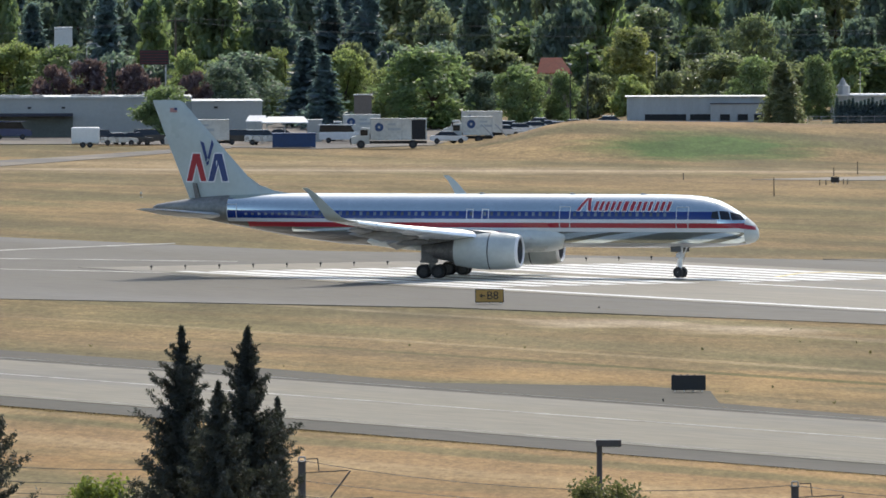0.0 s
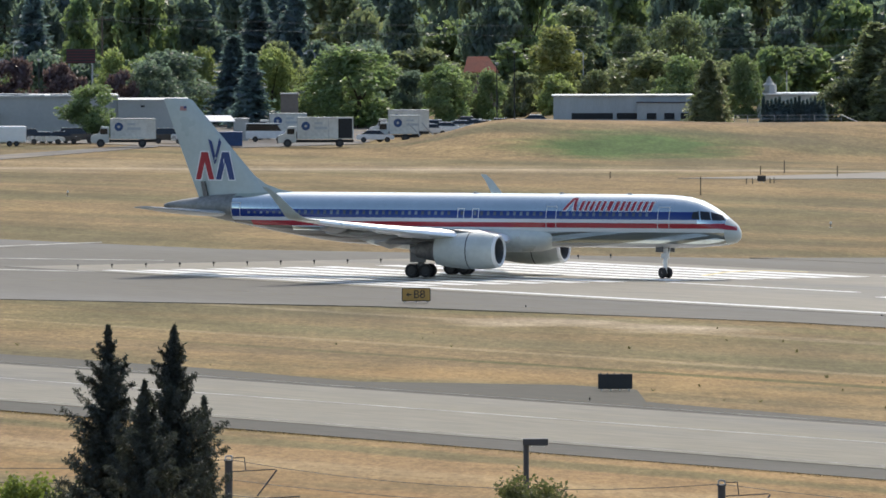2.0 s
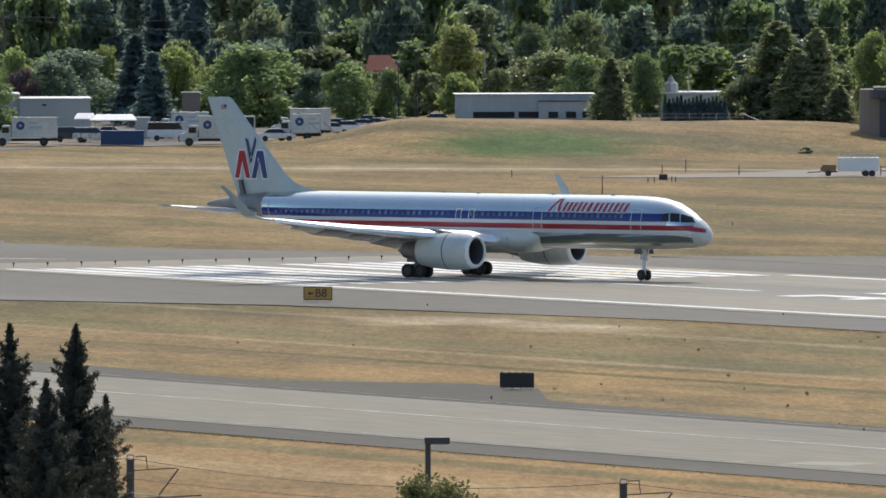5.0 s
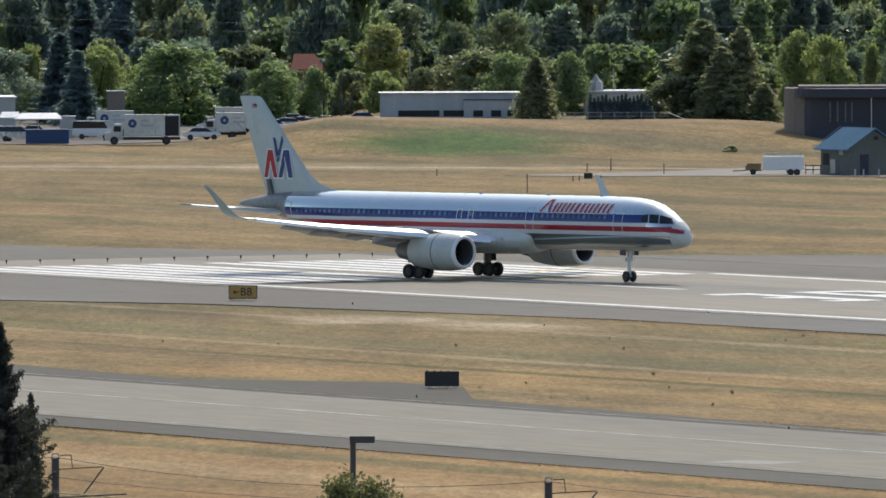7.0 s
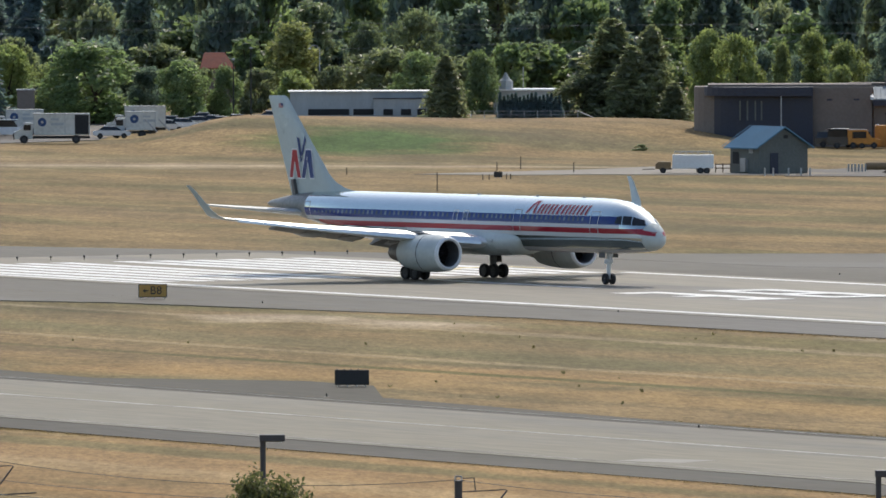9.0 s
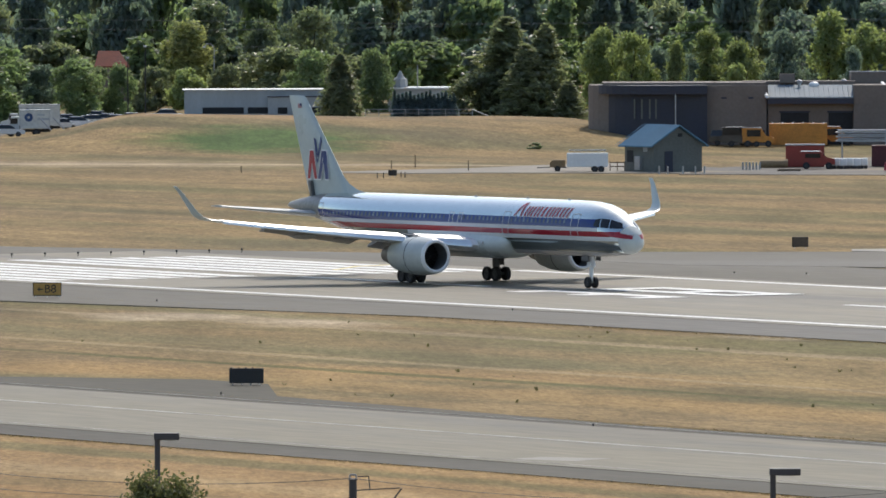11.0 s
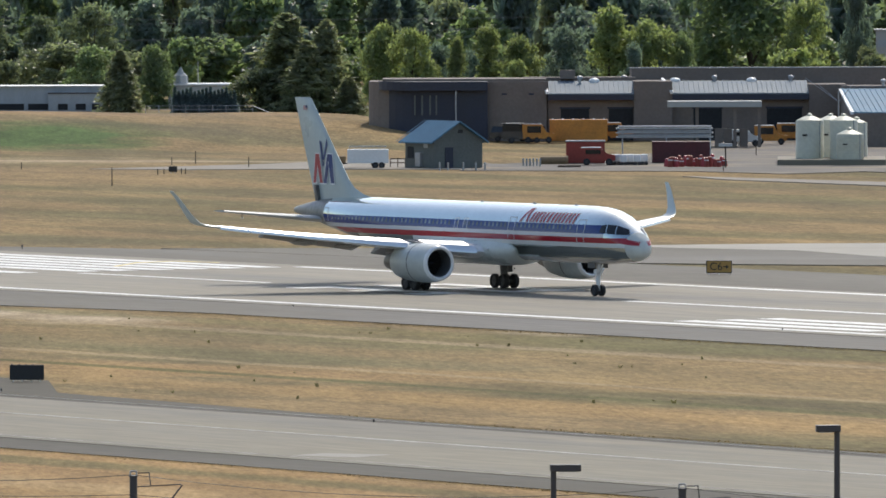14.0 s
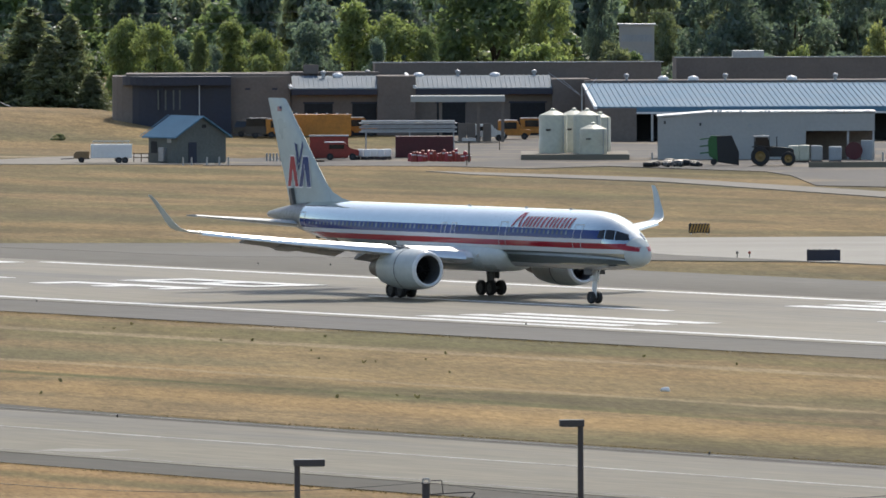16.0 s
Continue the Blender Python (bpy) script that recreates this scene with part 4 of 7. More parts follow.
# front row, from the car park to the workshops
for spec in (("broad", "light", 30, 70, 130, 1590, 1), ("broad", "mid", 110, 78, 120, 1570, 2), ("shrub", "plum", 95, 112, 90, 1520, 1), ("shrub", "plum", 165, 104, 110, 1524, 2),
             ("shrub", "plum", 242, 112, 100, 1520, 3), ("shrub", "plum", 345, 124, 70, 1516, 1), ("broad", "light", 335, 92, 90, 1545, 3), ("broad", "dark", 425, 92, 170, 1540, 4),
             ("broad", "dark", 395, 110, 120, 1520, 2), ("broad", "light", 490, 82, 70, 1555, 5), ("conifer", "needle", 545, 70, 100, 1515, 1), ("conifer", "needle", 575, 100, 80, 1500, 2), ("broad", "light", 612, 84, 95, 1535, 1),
             ("broad", "mid", 765, 86, 190, 1500, 3), ("broad", "light", 690, 120, 90, 1510, 2), ("broad", "mid", 918, 114, 110, 1490, 1), ("broad", "dark", 862, 128, 80, 1505, 4),
             ("tall", "yellow", 1118, 46, 110, 1570, 1), ("tall", "light", 1085, 80, 70, 1575, 2), ("shrub", "olive", 1000, 124, 90, 1530, 1), ("shrub", "olive", 1055, 132, 90, 1526, 2),
             ("shrub", "light", 1120, 134, 100, 1522, 3), ("shrub", "olive", 1180, 126, 90, 1528, 1), ("tall", "pale", 1150, 12, 110, 1620, 3), ("broad", "pale", 1246, 46, 90, 1600, 1),
             ("broad", "pale", 1338, 26, 120, 1590, 2), ("broad", "olive", 1262, 98, 170, 1545, 3), ("broad", "mid", 1332, 102, 110, 1535, 4), ("cypress", "cedar", 1386, 112, 92, 1452, 1),
             ("broad", "mid", 1446, 98, 80, 1500, 5), ("cypress", "cedar", 1680, 48, 170, 1455, 2), ("cypress", "cedar", 1750, 60, 120, 1450, 3), ("broad", "olive", 1628, 142, 110, 1452, 1),
             ("cypress", "cedar", 1715, 96, 120, 1447, 1), ("cypress", "cedar", 1790, 160, 80, 1444, 1),
             ("broad", "light", 1853, 62, 90, 1500, 1), ("broad", "light", 1900, 72, 90, 1495, 2), ("broad", "dark", 1945, 100, 70, 1500, 4), ("tall", "light", 1981, 84, 40, 1490, 1),
             ("tall", "light", 2036, 66, 70, 1500, 2), ("broad", "light", 2098, 90, 90, 1495, 3), ("shrub", "light", 2080, 130, 70, 1470, 2), ("broad", "dark", 2010, 110, 60, 1510, 2), ("broad", "dark", 2170, 70, 90, 1530, 4),
             ("tall", "light", 2250, 34, 90, 1500, 3), ("broad", "light", 2318, 56, 130, 1500, 1), ("broad", "dark", 2290, 100, 60, 1490, 4), ("broad", "mid", 2380, 80, 60, 1500, 5),
             ("broad", "mid", 2500, -30, 230, 1520, 3), ("broad", "light", 2600, 20, 110, 1510, 2), ("shrub", "light", 2590, 110, 140, 1480, 3), ("broad", "dark", 2688, -10, 60, 1570, 4), ("broad", "pale", 2795, 50, 70, 1620, 2),
             ("broad", "dark", 2900, -30, 180, 1530, 2), ("broad", "dark", 3030, -30, 170, 1540, 4), ("shrub", "light", 3042, 114, 70, 1480, 1), ("broad", "yellow", 3180, 80, 70, 1500, 3),
             ("broad", "dark", 3150, -10, 140, 1560, 2), ("shrub", "olive", 2730, 120, 90, 1500, 2), ("shrub", "dark", 2960, 122, 140, 1490, 3), ("shrub", "dark", 3110, 126, 140, 1490, 1)):
    kind, leaf, x, top, width, r, seed = spec
    grow(kind, leaf, x, top, width, r, seed)
# narrow hedge conifers beside the small white building
for k in range(16):
    grow("conifer", "needle", 1482 + k * 7, 176 + (k * 7) % 9, 17, 1440, 1 + k % 2, base=1.4, group="hedge conifers", note="in a narrow row behind the bank")
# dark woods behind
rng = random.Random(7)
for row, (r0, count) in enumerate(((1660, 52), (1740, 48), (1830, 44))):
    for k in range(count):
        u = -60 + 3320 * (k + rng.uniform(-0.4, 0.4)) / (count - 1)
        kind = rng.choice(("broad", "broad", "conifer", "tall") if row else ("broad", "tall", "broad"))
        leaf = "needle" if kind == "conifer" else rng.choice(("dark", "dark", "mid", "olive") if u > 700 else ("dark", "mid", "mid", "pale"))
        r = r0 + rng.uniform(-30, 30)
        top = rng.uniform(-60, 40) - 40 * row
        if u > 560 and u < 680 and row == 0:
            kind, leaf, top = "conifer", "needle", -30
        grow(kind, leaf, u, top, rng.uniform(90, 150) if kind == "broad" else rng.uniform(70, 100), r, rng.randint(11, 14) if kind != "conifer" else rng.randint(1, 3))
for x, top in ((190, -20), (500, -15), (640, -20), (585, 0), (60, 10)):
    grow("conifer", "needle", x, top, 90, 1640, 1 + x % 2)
# lower growth that closes the gaps between the trunks
for k in range(46):
    u = -60 + 3320 * (k + rng.uniform(-0.4, 0.4)) / 45
    if 2690 < u < 2830 or 930 < u < 1010 or 10 < u < 160:
        continue
    grow("broad", rng.choice(("dark", "dark", "mid", "olive")), u, rng.uniform(70, 125), rng.uniform(90, 140), 1600 + rng.uniform(-12, 25), rng.randint(11, 14))
# the far edge of the woods, one dense belt
gen = np.random.default_rng(11)
n = 26000
bear = gen.uniform(-900, 2560, n) * STEP
rr = gen.uniform(1960, 2040, n)
hh = gen.uniform(0, 1, n) ** 0.8 * (24 + 3 * np.sin(bear * 260) + 2 * np.sin(bear * 710))
cen = np.stack([rr * np.sin(bear), rr * np.cos(bear), hh], 1)
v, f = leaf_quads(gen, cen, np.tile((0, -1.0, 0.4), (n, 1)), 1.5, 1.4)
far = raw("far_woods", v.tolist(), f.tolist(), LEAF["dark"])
tagged(far, "dense dark green woods in the distance", "woods", kind="stuff")


# ---- near conifers and shrubs below the camera's roof ----
def near_fir(u, top_v, r, height, seed, wide):
    """A conifer close by, of which only the top is seen; fine sprays on drooping branches."""
    gen = np.random.default_rng(seed)
    ob = thing("conifer", pose(*site(u, r)), "dark needled conifer with ragged branches standing below the roof", "tree", "near conifers")
    ob.location.z = 0
    z1 = drop(top_v, r)
    bm = bmesh.new()
    rod(bm, (0, 0, -0.1), (0, 0, z1 - 0.15), 0.28, 0.012, 9)
    pts, out = [], []
    h = z1 - 0.02
    k = 0
    while h > z1 - height:
        down = z1 - h
        reach = wide * (1 - math.exp(-(down / 2.3) ** 1.3)) + 0.02
        for j in range(5):
            a = gen.uniform(0, 2 * math.pi)
            ln = reach * (gen.uniform(0.4, 1.15) if gen.uniform() < 0.85 else gen.uniform(1.2, 1.6))
            rise = gen.uniform(0.5, 1.1) * ln
            tip = Vector((math.cos(a) * ln, math.sin(a) * ln, h + rise * 0.55))
            rod(bm, (0, 0, h - 0.1), tip, 0.012 + 0.008 * ln, 0.004, 4)
            m = int(16 + 165 * ln)
            t = gen.uniform(0.12, 1.05, m)
            q = np.stack([math.cos(a) * ln * t, math.sin(a) * ln * t, h - 0.1 + (rise * 0.55 + 0.1) * t ** 1.4], 1)
            pts.append(q + gen.normal(0, 1, (m, 3)) * (0.016 + 0.085 * ln * (1 - t[:, None] * 0.7)))
            out.append(np.tile((math.cos(a), math.sin(a), 0.6), (m, 1)))
        h -= 0.085 + 0.03 * down / height
    v, f = leaf_quads(gen, np.concatenate(pts), np.concatenate(out), 0.036, 4.2)
    part("trunk", bm, BARK, ob)
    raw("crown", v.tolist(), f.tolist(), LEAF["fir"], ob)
    return ob


near_fir(320 - 784, 578 + 167, 300, 5.2, 3, 1.08)
near_fir(437 - 784, 578 + 167, 302, 5.2, 5, 1.08)
near_fir(385 - 784, 676 + 167, 297, 3.6, 8, 1.1)
near_fir(490 - 784, 705 + 167, 304, 3.2, 10, 0.55)
near_fir(-40 - 784, 640 + 167, 300, 4.5, 12, 1.3)


def near_bush(u, top_v, r, wide, leaf, seed, label):
    gen = np.random.default_rng(seed)
    p = site(u, r)
    z1 = drop(top_v, r)
    ob = thing("tree", pose(p.x, p.y, 0), label, "tree", "near trees")
    bm = bmesh.new()
    rod(bm, (0, 0, -0.1), (0, 0, z1 - wide), 0.16, 0.08, 8)
    pts, out = [], []
    for k in range(130):
        a = gen.uniform(0, 2 * math.pi)
        ln = wide * gen.uniform(0.3, 1.0)
        tip = np.array([math.cos(a) * ln * 0.8, math.sin(a) * ln * 0.8, z1 - 0.15 - 0.75 * ln ** 1.5 / wide ** 0.5 + gen.uniform(-.25, .12) - gen.uniform(0, 0.7) * wide])
        rod(bm, (0, 0, z1 - wide * 1.2), tip, 0.03, 0.006, 4)
        m = 70
        t = gen.uniform(0.5, 1.08, m)[:, None]
        q = np.array([0, 0, z1 - wide * 1.2]) * (1 - t) + tip * t
        pts.append(q + gen.normal(0, 0.11, (m, 3)))
        out.append(np.tile(tip - np.array([0, 0, z1 - wide]), (m, 1)))
    v, f = leaf_quads(gen, np.concatenate(pts), np.concatenate(out) / wide, 0.085, 1.7)
    part("trunk", bm, BARK, ob)
    raw("crown", v.tolist(), f.tolist(), LEAF[leaf], ob)
    return ob


near_bush(1066 - 784, 818 + 167, 345, 1.75, "bush", 4, "grey-green leafy tree top behind a lamp post")
near_bush(180 - 784, 818 + 167, 330, 1.5, "sprig", 6, "bright green leafy tree top beside the conifers")
near_bush(250 - 784, 840 + 167, 322, 1.3, "holm", 9, "dark green leafy tree top beside the conifers")

# shrubs before the small house and the distant office
for spec in (("shrub", "olive", 968, 132, 60, 1500, 2), ("broad", "mid", 1000, 128, 64, 1498, 3), ("broad", "olive", 2704, 106, 60, 1530, 2), ("broad", "mid", 2745, 126, 60, 1530, 4), ("broad", "mid", 295, 150, 108, 1442, 2)):
    grow(*spec)


# ---- yards and roads beyond the runway ----
def flat(x, y):
    """A ground place by bearing and sight line, counted from the picture of the start."""
    p = site(x - 784, EYE / ((y + 167) * STEP))
    return p.x, p.y


def lot(x, r, z=0.0, yaw=0.0):
    """A frame on the ground there: x to the right, y away from the camera."""
    p = site(x - 784, r, z)
    return pose(p.x, p.y, p.z, 0, 0, -math.degrees((x - 784) * STEP) + yaw)


YARD = mat("yard_asphalt", (0.085, 0.074, 0.061), 0.85, spread=0.25, scale=0.08, fine=1.5, second=(0.19, 0.145, 0.092), amount=0.5)
ROADGREY = mat("pale_road", (0.25, 0.22, 0.175), 0.9, spread=0.15, scale=0.1, fine=1.5)
pave("car_park", [flat(*p) for p in ((-80, 254), (150, 254), (300, 256), (420, 261), (560, 264), (770, 258), (830, 240), (830, 205), (-80, 205))], 0.05, YARD, "worn grey asphalt car park", m=Matrix())
pave("service_road", [flat(*p) for p in ((-80, 298), (70, 288), (270, 273), (410, 262), (410, 257), (270, 266), (70, 279), (-80, 286))], 0.04, YARD, "grey service road curving off the car park", "road", Matrix())
pave("service_road", [flat(*p) for p in ((1330, 320.5), (1480, 317), (1640, 313), (1760, 308), (1860, 305), (2005, 305), (2005, 324), (1860, 323), (1640, 322), (1500, 322.5))], 0.06, ROADGREY, "pale grey service road", "road", Matrix())
pave("yard", [flat(*p) for p in ((1985, 325.5), (2000, 312), (2060, 314), (2300, 300), (2420, 280), (2440, 255), (3400, 255), (3400, 372), (3070, 364), (3025, 346), (2980, 339), (2700, 329), (2560, 333), (2400, 328))], 0.05, YARD, "grey asphalt workshop yard", m=Matrix())
pave("service_road", [flat(*p) for p in ((2380, 337), (2455, 339), (2800, 350), (3200, 376), (3400, 390), (3400, 402), (3200, 386), (2800, 357), (2455, 343))], 0.07, ROADGREY, "pale grey perimeter road", "road", Matrix())
pave("taxiway_exit", [flat(*p) for p in ((2290, 459), (2580, 456.5), (2833, 456), (3193, 455), (3600, 455), (3600, 516), (3193, 505), (2833, 488), (2580, 469), (2290, 462))], 0.055, PALECON, "pale concrete taxiway leaving the runway", "taxiway", Matrix())
pave("pavement_patch", [flat(*p) for p in ((1682, 831), (1740, 827), (1868, 830), (1800, 835))], 0.066, PALECON, "pale worn patch on the taxiway", m=Matrix())
# runway numerals and taxi lines
for i, (a0, a1, n0, n1) in enumerate(((-728, -725.6, 437.0, 440.6), (-728, -709.5, 439.2, 440.9), (-719.5, -717, 436.9, 440.9), (-711.8, -709.5, 436.9, 440.9), (-728, -709.5, 444.2, 445.9), (-728, -709.5, 448.6, 450.4), (-728, -725.7, 444.2, 450.4),
                       (-719.5, -717.2, 444.2, 450.4), (-711.8, -709.5, 444.2, 450.4))):
    mark("runway_numeral", a0, a1, n0, n1, top=0.075 + 0.004 * i)
mark("lead_line", -765, -738, 441.2, 441.9)
for pts in ([(0, 441), (310, 430), (310, 431.3), (0, 442.6)], [(0, 474.5), (330, 483), (330, 484), (0, 476)], [(0, 456), (420, 463), (420, 464), (0, 457)]):
    tagged(slab("pavement_line", [flat(*p) for p in pts], 0.05, 0.015, WORN), "faded white line on the turning area", "marking", "runway markings", "structure")
tagged(slab("taxi_line", [flat(*p) for p in ((1370, 494), (1410, 487.5), (1480, 485), (1560, 488), (1560, 488.8), (1480, 486), (1415, 488.6), (1376, 495))], 0.09, 0.012, YPAINT), "yellow taxi lead-in line", "marking", "runway markings", "structure")

# ---- shared materials ----
TANWALL = mat("brown_block_wall", (0.20, 0.165, 0.14), 0.9, spread=0.12, scale=0.3, fine=3)
WHITEWALL = mat("dirty_white_wall", (0.42, 0.42, 0.40), 0.85, spread=0.06, scale=0.25, fine=3)
GREYWALL = mat("grey_metal_wall", (0.38, 0.41, 0.43), 0.7, spread=0.12, scale=0.3, fine=4, stretch=(3, 1, 0.4))
GREENWALL = mat("grey_green_wall", (0.14, 0.15, 0.135), 0.85, spread=0.15, scale=0.5, fine=4)
BLUEROOF = mat("blue_metal_roof", (0.115, 0.225, 0.32), 0.65, spec=0.12, spread=0.1, scale=0.3, fine=3)
PALEROOF = mat("pale_blue_roof", (0.17, 0.215, 0.25), 0.65, spec=0.12, spread=0.1, scale=0.3, fine=3)
TRUCKWHITE = mat("truck_white", (0.58, 0.58, 0.54), 0.45, spread=0.16, scale=0.4, fine=3)
NAVY = mat("navy_trim", (0.03, 0.034, 0.055), 0.6, spread=0.15, scale=0.5, fine=4)
# near-black that paints in the shade inside doorways and other openings
DARK = mat("opening_shade", (0.02, 0.022, 0.025), 0.8, spread=0.3, scale=0.5, fine=4)
TANKWHITE = mat("cream_plastic", (0.58, 0.565, 0.44), 0.5, spread=0.1, scale=0.5, fine=3)
ORANGE = mat("orange_paint", (0.55, 0.22, 0.03), 0.5, spread=0.18, scale=0.7, fine=4)
BRICKRED = mat("dull_red_paint", (0.30, 0.045, 0.03), 0.6, spread=0.2, scale=0.7, fine=4)
MAROON = mat("maroon_paint", (0.10, 0.02, 0.025), 0.6, spread=0.2, scale=0.7, fine=4)
BLUEBIN = mat("blue_bin_paint", (0.02, 0.06, 0.17), 0.55, spread=0.2, scale=0.7, fine=4)
CARS = {"white": mat("white_car_paint", (0.72, 0.72, 0.72), 0.25, spread=0.05, coat=0.5), "silver": mat("silver_car_paint", (0.45, 0.46, 0.47), 0.28, metal=0.5, spread=0.05, coat=0.5),
        "dark": mat("dark_car_paint", (0.03, 0.033, 0.04), 0.22, spread=0.1, coat=0.5), "blue": mat("blue_car_paint", (0.03, 0.05, 0.13), 0.22, spread=0.1, coat=0.5)}
GALV = mat("galvanised_steel", (0.42, 0.43, 0.44), 0.45, metal=0.6, spread=0.15, scale=1, fine=6)
BLACK = mat("black_paint", (0.018, 0.018, 0.02), 0.55, spread=0.25, scale=1, fine=6)
SIGNYELLOW = mat("sign_yellow", (0.52, 0.29, 0.07), 0.5, spread=0.08, scale=2, fine=10)
WOOD = mat("weathered_pole_wood", (0.13, 0.10, 0.075), 0.9, spread=0.25, scale=1, fine=8)
TANLOAD = mat("tan_load", (0.28, 0.19, 0.10), 0.8, spread=0.2, scale=1, fine=5)
GREENPAINT = mat("mower_green", (0.02, 0.13, 0.03), 0.4, spread=0.15, scale=1, fine=5)
YELLOWRIM = mat("yellow_rim", (0.22, 0.14, 0.04), 0.5, spread=0.15, scale=1, fine=5)
LENS = mat("glass_lens", (0.55, 0.56, 0.55), 0.12, spread=0.1)
REDROOF = mat("red_tile_roof", (0.30, 0.085, 0.05), 0.8, spread=0.2, scale=0.8, fine=5)


def piece(name, parent, material, x0, x1, y0, y1, z0, z1, label="", bevel=0.0):
    return part(name, box(bmesh.new(), x0, x1, y0, y1, z0, z1, bevel), material, parent, label)


def prism(bm, outline, y0, y1):
    """Extrudes an outline of (x, z) from y0 to y1."""
    return loft(bm, [[(x, y0, z) for x, z in outline], [(x, y1, z) for x, z in outline]])


# ---- the workshops ----
def wave_roof(parent, x0, x1, y0, z0, y1, z1, material, label, step=0.55):
    """A sloping standing-seam roof from its eave to its ridge."""
    bm = bmesh.new()
    loft(bm, [[(x, y0, z0), (x, y1, z1), (x, y1, z1 - 0.2), (x, y0, z0 - 0.12)] for x in (x0, x1)])
    roof = part("roof", bm, material, parent, label)
    x = x0 + step / 2
    me = None
    while x < x1:
        if me is None:
            bm = bmesh.new()
            loft(bm, [[(-0.05, y0, z0), (0.05, y0, z0), (0.04, y0, z0 + 0.09), (-0.04, y0, z0 + 0.09)], [(-0.05, y1, z1), (0.05, y1, z1), (0.04, y1, z1 + 0.09), (-0.04, y1, z1 + 0.09)]])
            ob = part("seam", bm, material, roof)
            me = ob.data
        else:
            ob = new("seam", me)
            ob.parent = roof
        ob.location.x = x
        x += step
    return roof


def roof_vent(parent, x, y, z, dome=True):
    bm = bmesh.new()
    if dome:
        lathe(bm, (x, y, z), [(-0.3, 0.62), (0.02, 0.6), (0.16, 0.46), (0.25, 0.22), (0.27, 0.02)], 14, "z")
    else:
        lathe(bm, (x, y, z), [(-0.3, 0.18), (0.1, 0.18), (0.14, 0.29), (0.36, 0.32), (0.5, 0.2), (0.54, 0.03)], 12, "z")
    part("roof_vent", bm, WHITEPAINT if dome else GALV, parent, "white roof dome" if dome else "metal turbine vent", smooth=True)


K = 1350 * STEP
shop = thing("workshop_building", lot(1825, 1350), "long brown workshop building with blue metal roofs and open bays", "building")


def wx(x):
    return (x - 1825) * K


# rounded end with a deep dark fascia, its shade put into the navy
bm = bmesh.new()
arc = [(wx(1825) + 6.5 * (1 - math.cos(a)) , 6.0 * (1 - math.sin(a)) + 0.4) for a in [i * math.pi / 16 for i in range(9)]]
plan = [(x, y) for x, y in arc] + [(wx(2140), 0.4), (wx(2140), 14), (0.2, 14)]
loft(bm, [[(x, y, 0) for x, y in plan], [(x, y, 6.7) for x, y in plan]])
part("wall", bm, TANWALL, shop, "rounded brown wall in shade")
bm = bmesh.new()
arc2 = [(wx(1842) + 5.5 * (1 - math.cos(a)) , 5.2 * (1 - math.sin(a)) - 1.6) for a in [i * math.pi / 16 for i in range(9)]]
plan = arc2 + [(wx(2035), -1.6), (wx(2035), 5), (wx(1842), 5)]
loft(bm, [[(x, y, 5.75) for x, y in plan], [(x, y, 6.75) for x, y in plan]])
part("fascia", bm, NAVY, shop, "deep overhanging fascia, darkened as shade")
# dark glass front; its navy also paints in the deep shade under the overhang
bm = bmesh.new()
plan = [(x + .3, y + 1.1) for x, y in arc2] + [(wx(2035), -.5), (wx(2035), 3), (wx(1842) + .3, 3)]
loft(bm, [[(x, y, 0) for x, y in plan], [(x, y, 5.76) for x, y in plan]])
part("glazing", bm, NAVY, shop, "dark glazed front, its navy holding the overhang shade")
piece("parapet", shop, TANWALL, wx(1850), wx(2140), 1.5, 13, 6.7, 7.0)
for x in (1905, 1918, 1932, 1943):
    piece("window", shop, GREENWALL, wx(x), wx(x) + 0.18, -0.56, -0.4, 3.0, 5.2, "pale window strip")
piece("post", shop, GALV, wx(1978), wx(1978) + 0.12, -1.5, -1.38, 0, 5.8)
for x in (2060, 2108):
    piece("wall_vent", shop, NAVY, wx(x), wx(x) + 0.6, 0.36, 0.5, 5.2, 5.4)


def bay(x0, x1, doors):
    """A lower bay between blocks: recessed wall, navy fascia, sloping blue roof with a white rake."""
    piece("wall", shop, TANWALL, wx(x0), wx(x1), 1.0, 1.4, 0, 4.7)
    piece("fascia", shop, NAVY, wx(x0), wx(x1), -0.35, -0.1, 4.62, 5.35, "navy eave fascia")
    wave_roof(shop, wx(x0) + 0.1, wx(x1), -0.4, 5.36, 7.0, 6.65, PALEROOF, "pale blue standing-seam roof")
    bm = bmesh.new()
    loft(bm, [[(wx(x0) - 0.25, -0.5, 5.3), (wx(x0) + 0.1, -0.5, 5.3), (wx(x0) + 0.1, -0.5, 5.6), (wx(x0) - 0.25, -0.5, 5.6)], [(wx(x0) - 1.1, 7, 6.8), (wx(x0) - 0.8, 7, 6.8), (wx(x0) - 0.8, 7, 7.0), (wx(x0) - 1.1, 7, 7.0)]])
    part("rake", bm, WHITEPAINT, shop, "white roof edge trim")
    for d0, d1 in doors:
        # solid black panel in place of the shaded interior
        piece("bay_door", shop, DARK, wx(d0), wx(d1), 0.9, 1.1, 0, 3.6, "open workshop doorway, a black panel for its inner shade")
        piece("door_frame", shop, NAVY, wx(d0) - .15, wx(d1) + .15, 0.95, 1.0, 3.6, 3.8)


bay(2142, 2294, ((2165, 2215), (2250, 2293)))
bay(2362, 2604, ((2400, 2450), (2530, 2592)))
piece("wall", shop, TANWALL, wx(2294), wx(2362), 0, 12, 0, 6.7, "brown block between the bays")
